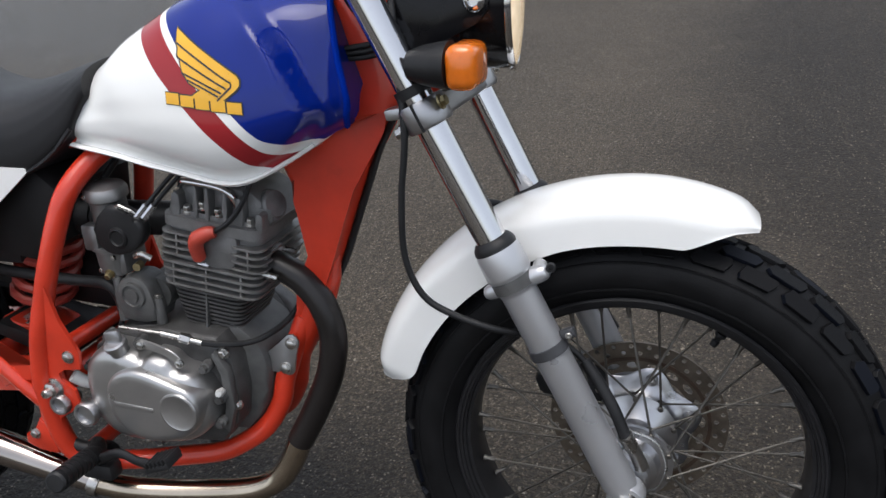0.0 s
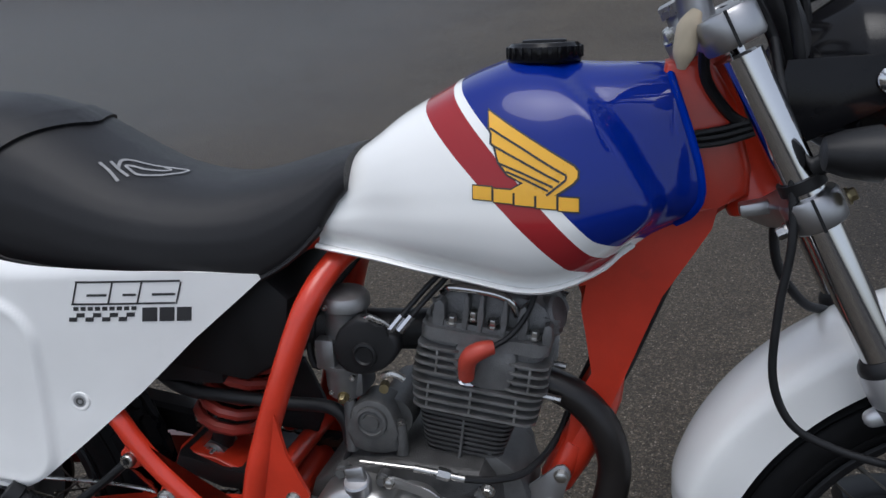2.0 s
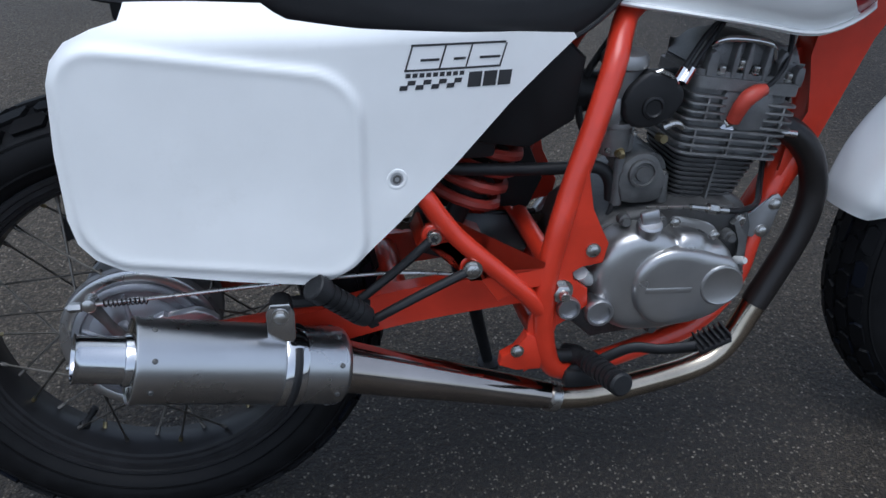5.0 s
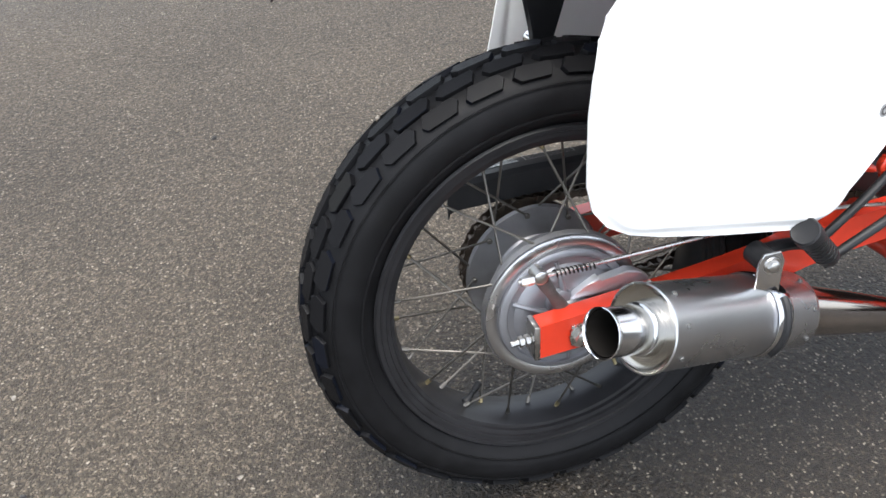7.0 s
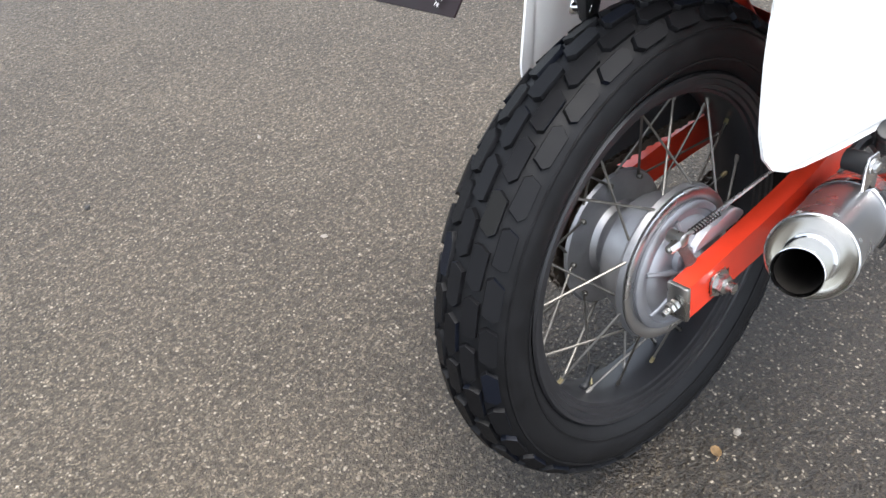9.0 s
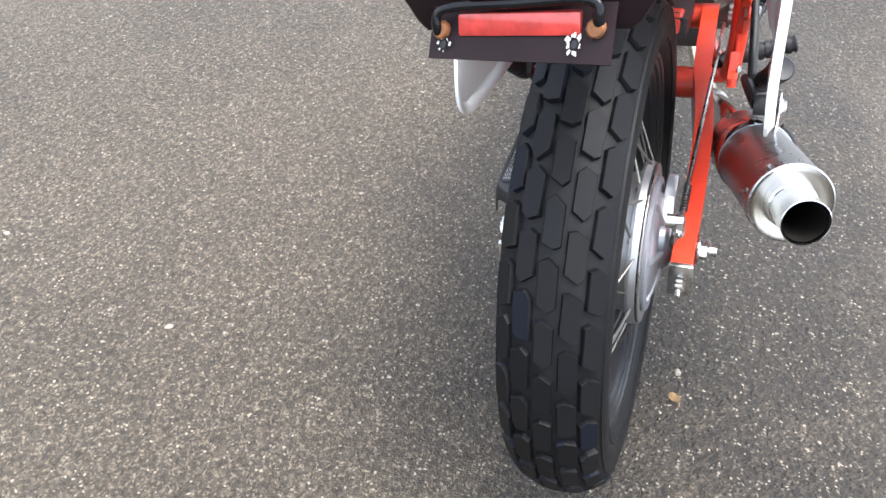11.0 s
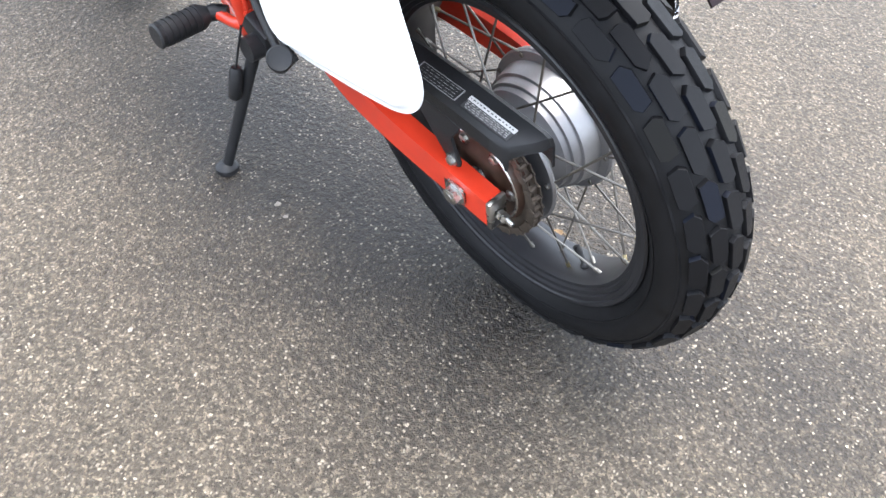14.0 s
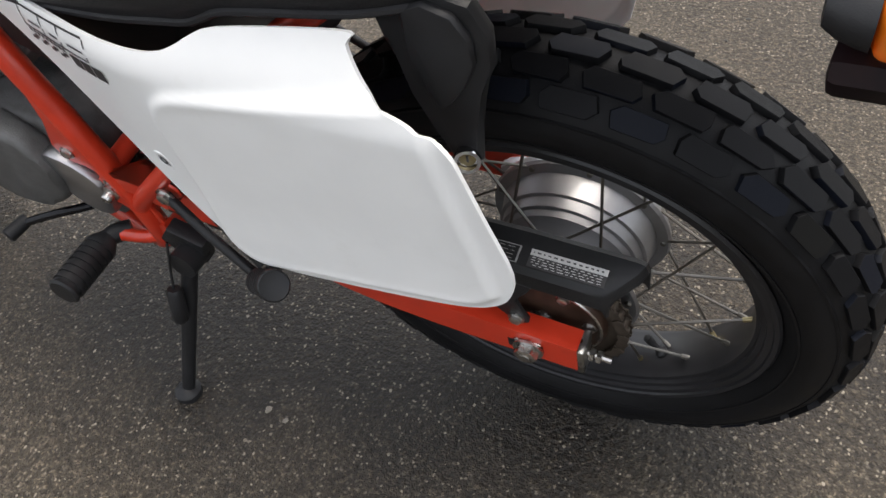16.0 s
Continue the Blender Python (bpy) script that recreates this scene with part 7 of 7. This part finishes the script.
part("white_sticker", sticker([(0.022, 0.098, 0.02, 0.36)], 0.0010), LABEL, guard, "white heading of the warning sticker", smooth=False)
part("sticker_ground", sticker([(0.022, 0.098, 0.36, 0.98)], 0.0010), INK, guard, "dark warning sticker", smooth=False)
rb = random.Random(3)
txt = []
for r in range(4):
    u = 0.026
    while u < 0.094:
        w = rb.uniform(0.0015, 0.006)
        txt.append((u, min(u + w, 0.095), 0.45 + 0.13 * r, 0.49 + 0.13 * r))
        u += w + 0.0025
part("sticker_print", sticker(txt, 0.0014), LABEL, guard, "rows of small pale bars", smooth=False)
txt = []
u = 0.026
while u < 0.094:
    w = rb.uniform(0.0015, 0.004)
    txt.append((u, min(u + w, 0.095), 0.15, 0.23))
    u += w + 0.0025
part("sticker_heading", sticker(txt, 0.0014), INK, guard, smooth=False)
edge = [(0.108, 0.182, 0.03, 0.075), (0.108, 0.182, 0.925, 0.97), (0.108, 0.110, 0.08, 0.92), (0.180, 0.182, 0.08, 0.92)]
for r in range(4):
    u = 0.114
    while u < 0.174:
        w = rb.uniform(0.003, 0.008)
        edge.append((u, min(u + w, 0.176), 0.18 + 0.2 * r, 0.215 + 0.2 * r))
        u += w + 0.003
part("label_print", sticker(edge, 0.0010), GREY_INK, guard, "outlined label of pale bars", smooth=False)

# ---- tail ----
TY = 0.0125
hs = prism([(-0.105, 0.018), (-0.099, 0.028), (-0.058, 0.032), (-0.052, 0.070), (0.052, 0.070), (0.058, 0.032), (0.099, 0.028), (0.105, 0.018), (0.092, -0.006), (0.084, -0.014), (-0.084, -0.014), (-0.092, -0.006)], -0.022, 0.022, 0.006)
to_x = Matrix(((0, 1, 0, 0), (1, 0, 0, 0), (0, 0, 1, 0), (0, 0, 0, 1)))
bmesh.ops.transform(hs, matrix=Matrix.Translation((-0.236, TY, 0.770)) @ to_x, verts=hs.verts)
tail = part("tail_unit", hs, PLATE, bike, "dark tail bracket with tail lamp, reflector and bare plate holder")
tb = prism([(-0.0735, 0.0), (0.0735, 0.004), (0.0735, 0.060), (-0.0735, 0.052)], -0.001, 0.001, 0.0)
bmesh.ops.transform(tb, matrix=Matrix.Translation((-0.2875, TY, 0.745)) @ Matrix.Rotation(radians(42), 4, "Y") @ to_x, verts=tb.verts)
part("plate_holder", tb, PLATE, tail, "bare dark metal plate holder with worn bolt holes", smooth=False)
scratch = mat("scraped_metal", (0.42, 0.41, 0.40), 0.5, metal=0.3, var=0.2, scale=200)
rs_ = random.Random(11)


def on_plate(y0, r, t, lift):
    return (-0.2789 - lift + 0.9 * r * math.sin(t), TY + y0 + r * math.cos(t), 0.757 + r * math.sin(t) + 0.5 * lift)


for y0, count, far, gap in ((0.0605, 8, 0.0016, (2, 5)), (-0.0455, 19, 0.0030, (4, 11))):
    bm = bmesh.new()
    for k in range(count):
        if k in gap:
            continue
        a = 2 * math.pi * k / count + rs_.uniform(-0.35, 0.35)
        r0 = 0.0034 + rs_.uniform(0, 0.0012)
        r1 = r0 + 0.0006 + rs_.uniform(0, far)
        w = rs_.uniform(0.15, 0.6)
        q = [(r0, a), (r1, a + 0.1), (r1 * rs_.uniform(0.8, 1.0), a + w), (r0 + 0.0002, a + w + 0.1)]
        bm.faces.new([bm.verts.new(on_plate(y0, r, t, 0.0022)) for r, t in q])
    part("worn_hole", bm, scratch, tail, "bolt hole scraped to bare metal", smooth=False)
    bm = bmesh.new()
    bm.faces.new([bm.verts.new(on_plate(y0, 0.0024, k * math.pi / 6, 0.0024)) for k in range(12)])
    part("bolt_hole", bm, BLACK, tail, smooth=False)
rf = block(-0.2690, TY, 0.7690, 0.010, 0.098, 0.0175, 0.002, Matrix.Rotation(radians(14), 4, "Y"))
part("reflector", rf, REFLECTOR, tail, "red rectangular reflector")
part("guard_tube", tube([(-0.262, TY + 0.066, 0.755), (-0.276, TY + 0.066, 0.767), (-0.272, TY + 0.060, 0.783), (-0.270, TY, 0.7855), (-0.270, TY - 0.056, 0.7865), (-0.274, TY - 0.062, 0.772), (-0.262, TY - 0.062, 0.760)], 0.0042, 10, 5), BLACK_GLOSS, tail, "bent black wire guard")
for y0 in (0.064, -0.060):
    part("rusty_nut", lathe([(0, 0), (0, 0.0075), (0.005, 0.0075), (0.008, 0.0055), (0.008, 0)], (-0.270, TY + y0, 0.765), (-1, 0, 0.4), 10), RUSTBOLT, tail, "rusty nut")
tl = block(-0.252, TY, 0.8275, 0.050, 0.094, 0.066, 0.010, None, 3)
part("tail_lamp", tl, RED_LENS, tail, "red tail lamp lens")
part("lamp_base", block(-0.22, TY, 0.826, 0.03, 0.088, 0.06, 0.008), BLACK, tail)
rsig = signal((-0.227, 0.099, 0.825), -1, "black rear turn signal with an amber lens", 0.84, 0.54)
part("stalk", tube([(0.010, -0.02, 0.0), (0.012, -0.05, -0.005), (0.012, -0.08, -0.01)], 0.010, 12, 3), BLACK, rsig)
# the whole tail sits a little twisted, its right side back and up
for ob in (tail, *tail.children):
    for v in ob.data.vertices:
        d = TY + 0.0735 - v.co.y
        v.co.x -= 0.12 * d
        v.co.z += 0.11 * d
part("rear_fender", prism([(0.16, 0.84), (-0.19, 0.845), (-0.24, 0.835), (-0.25, 0.812), (-0.10, 0.808), (0.02, 0.80), (0.10, 0.77), (0.17, 0.69), (0.19, 0.70), (0.19, 0.80)], -0.080, 0.080, 0.008), BLACK, bike, "black plastic rear inner fender")
# helmet lock on its black bracket
lk = part("lock_bracket", prism([(0.085, 0.79), (0.005, 0.79), (-0.005, 0.735), (0.018, 0.69), (0.020, 0.625), (0.045, 0.625), (0.060, 0.70)], 0.092, 0.108, 0.006, 2), BLACK, bike, "black bracket with a bright helmet lock")
part("lock_barrel", lathe([(-0.012, 0), (-0.012, 0.009), (0.006, 0.0095), (0.011, 0.0118), (0.014, 0.0112), (0.014, 0.0082), (0.009, 0.0076), (0.009, 0.0)], (0.030, 0.106, 0.637), (-0.35, 0.9, 0.2), 26), CHROME, lk, "bright lock barrel")
part("lock_core", lathe([(0.0092, 0.0), (0.0092, 0.0070), (0.0100, 0.0066), (0.0100, 0.0)], (0.030, 0.106, 0.637), (-0.35, 0.9, 0.2), 20), BRASS, lk, "dull brass lock core")
part("lock_slot", block(0.0266, 0.1148, 0.6390, 0.002, 0.002, 0.008, 0.0005, Matrix.Rotation(radians(21), 4, "Z")), INK, lk)
part("bracket_fold", prism([(0.055, 0.785), (0.015, 0.785), (0.004, 0.745), (0.03, 0.70), (0.045, 0.70)], 0.106, 0.116, 0.004, 2), BLACK, lk)
part("strap_end", prism([(0.150, 0.862), (0.196, 0.856), (0.207, 0.848), (0.204, 0.834), (0.160, 0.828), (0.146, 0.834)], -0.1395, -0.1355, 0.0015, 2), CHROME, seat, "bright strap bracket")
part("strap_rivet", lathe([(0, 0.0095), (0.003, 0.009), (0.0045, 0.006), (0.003, 0.005), (0.003, 0)], (0.196, -0.1415, 0.872), (0, -1, 0.15), 18), RUSTBOLT, seat, "rust-tinged strap rivet")
# passenger strap and the printed swirl on the seat
band = []
for w in (0.0, 0.030):
    band.append([seat_point(0.300 - w - 0.085 * abs(t) ** 1.7, 0.9999 - 0.44 * abs(t) ** 2.4, 1 if t > 0 else -1) for t in np.linspace(-1, 1, 41)])
bb = bmesh.new()
va = [[bb.verts.new(p + Vector((0.001, 0.003 * (1 if p.y > 0 else -1) * min(1, abs(p.y) * 12), 0.004))) for p in row] for row in band]
for k in range(40):
    bb.faces.new((va[0][k], va[0][k + 1], va[1][k + 1], va[1][k]))
bmesh.ops.recalc_face_normals(bb, faces=bb.faces[:])
bmesh.ops.solidify(bb, geom=bb.faces[:], thickness=0.005)
part("strap", bb, VINYL, seat, "black vinyl passenger strap")


def on_seat(lines, w):
    """Printed strokes on the seat's top: each line is rows of (along, across) in metres from the print's middle."""
    bm = bmesh.new()
    for line in lines:
        prev = None
        pts = curve_pts([(u, v, 0) for u, v in line], 5)
        for k, p in enumerate(pts):
            d = (pts[min(k + 1, len(pts) - 1)] - pts[max(k - 1, 0)]).normalized()
            row = []
            for sgn in (-1, 1):
                q = p + Vector((-d.y, d.x, 0)) * (w * sgn)
                X, Y = 0.398 + 0.90 * q.x - 0.42 * q.y, -0.046 + 0.42 * q.x + 0.90 * q.y
                hit, nor, _, _ = seat_tree.ray_cast(Vector((X, Y, 1.2)), Vector((0, 0, -1)))
                row.append(bm.verts.new(hit + Vector((0, 0, 0.0016))))
            if prev:
                bm.faces.new((prev[0], prev[1], row[1], row[0]))
            prev = row
    return bm


strokes = [[(-0.057, -0.001), (-0.044, -0.013), (-0.033, -0.028)], [(-0.0445, 0.005), (-0.035, -0.006), (-0.022, -0.018)],
           [(-0.035, -0.004), (-0.033, 0.012), (-0.020, 0.019), (0.005, 0.017), (0.032, 0.016), (0.046, 0.012), (0.038, 0.001), (0.015, -0.010), (-0.0105, -0.013), (-0.0225, -0.003), (-0.0266, 0.003), (-0.018, 0.005), (-0.005, 0.002), (0.008, 0.002), (0.020, 0.004), (0.025, 0.010), (0.017, 0.014)]]
part("printed_swirl", on_seat(strokes, 0.0021), GREY_INK, seat, "grey printed swirl", smooth=False)

# ---- small things on the asphalt ----
rl = random.Random(5)


def dead_leaf(x, y, turn, size):
    """A curled dry leaf with a midrib fold and a short stalk."""
    bm = bmesh.new()
    rows = []
    for i in range(7):
        u = i / 6
        w = size * 0.42 * math.sin(math.pi * (0.08 + 0.88 * u)) ** 0.7 * (1 + 0.12 * rl.uniform(-1, 1))
        rows.append([bm.verts.new(((u - 0.5) * size, k * w, 0.0025 + size * (0.10 * abs(k) + 0.16 * (u - 0.5) ** 2) + 0.001 * rl.random())) for k in (-1, -0.5, 0, 0.5, 1)])
    for a, b in zip(rows, rows[1:]):
        for k in range(4):
            bm.faces.new((a[k], b[k], b[k + 1], a[k + 1]))
    bmesh.ops.solidify(bm, geom=bm.faces[:], thickness=0.0005)
    ob = part("dead_leaf", bm, LEAF, None)
    ob.matrix_world = pose(x, y, 0, 0, 0, turn)
    part("stalk", tube([(-0.5 * size, 0, 0.003), (-0.62 * size, 0.002, 0.002), (-0.75 * size, 0.006, 0.001)], 0.0006, 6, 2), LEAF, ob)
    tagged(ob, "small dry tan leaf lying on the asphalt", "leaf")


def pebble(x, y, size, flat, material, label):
    """A chipped stone, half settled among the chips."""
    bm = bmesh.new()
    bmesh.ops.create_icosphere(bm, subdivisions=2, radius=0.5)
    for v in bm.verts:
        v.co *= 1 + rl.uniform(-0.18, 0.18)
        v.co.x *= size * 1.25
        v.co.y *= size * 0.9
        v.co.z = max(v.co.z, -0.25) * size * flat
    ob = part("pebble", bm, material, None, angle=25)
    low = min(v.co.z for v in ob.data.vertices)
    ob.matrix_world = pose(x, y, -low - 0.0006, 0, 0, rl.uniform(0, 360))
    tagged(ob, label, "pebble", group="pebbles on the asphalt")


LEAF = mat("dry_leaf", (0.30, 0.19, 0.085), 0.6, var=0.3, scale=120, bump=0.4, bump_scale=500)
PALE_STONE = mat("pale_stone", (0.20, 0.18, 0.15), 0.6, var=0.25, scale=150, bump=0.5, bump_scale=500)
DARK_STONE = mat("dark_stone", (0.022, 0.021, 0.020), 0.6, var=0.3, scale=150, bump=0.5, bump_scale=500)
dead_leaf(0.039, -0.113, 60, 0.020)
for x, y, size, flat in ((-0.434, 1.137, 0.013, 0.8), (-0.782, 0.169, 0.009, 0.8), (0.161, -1.155, 0.010, 0.6), (-0.024, -0.925, 0.007, 0.8), (-0.052, -1.02, 0.009, 0.5), (0.202, -0.802, 0.006, 0.8), (0.225, -0.86, 0.006, 0.8)):
    pebble(x, y, size, flat, DARK_STONE, "small dark crumb of stone lying on the asphalt")
for x, y, size, flat in ((0.095, -0.113, 0.012, 0.5), (0.414, 0.220, 0.011, 0.45), (0.379, 0.227, 0.009, 0.45), (-0.819, 0.383, 0.009, 0.5), (-0.460, 0.111, 0.008, 0.5), (0.327, 0.550, 0.009, 0.5), (-0.113, 0.714, 0.012, 0.4), (-0.022, 1.116, 0.010, 0.5)):
    pebble(x, y, size, flat, PALE_STONE, "pale flat stone chip lying on the asphalt")
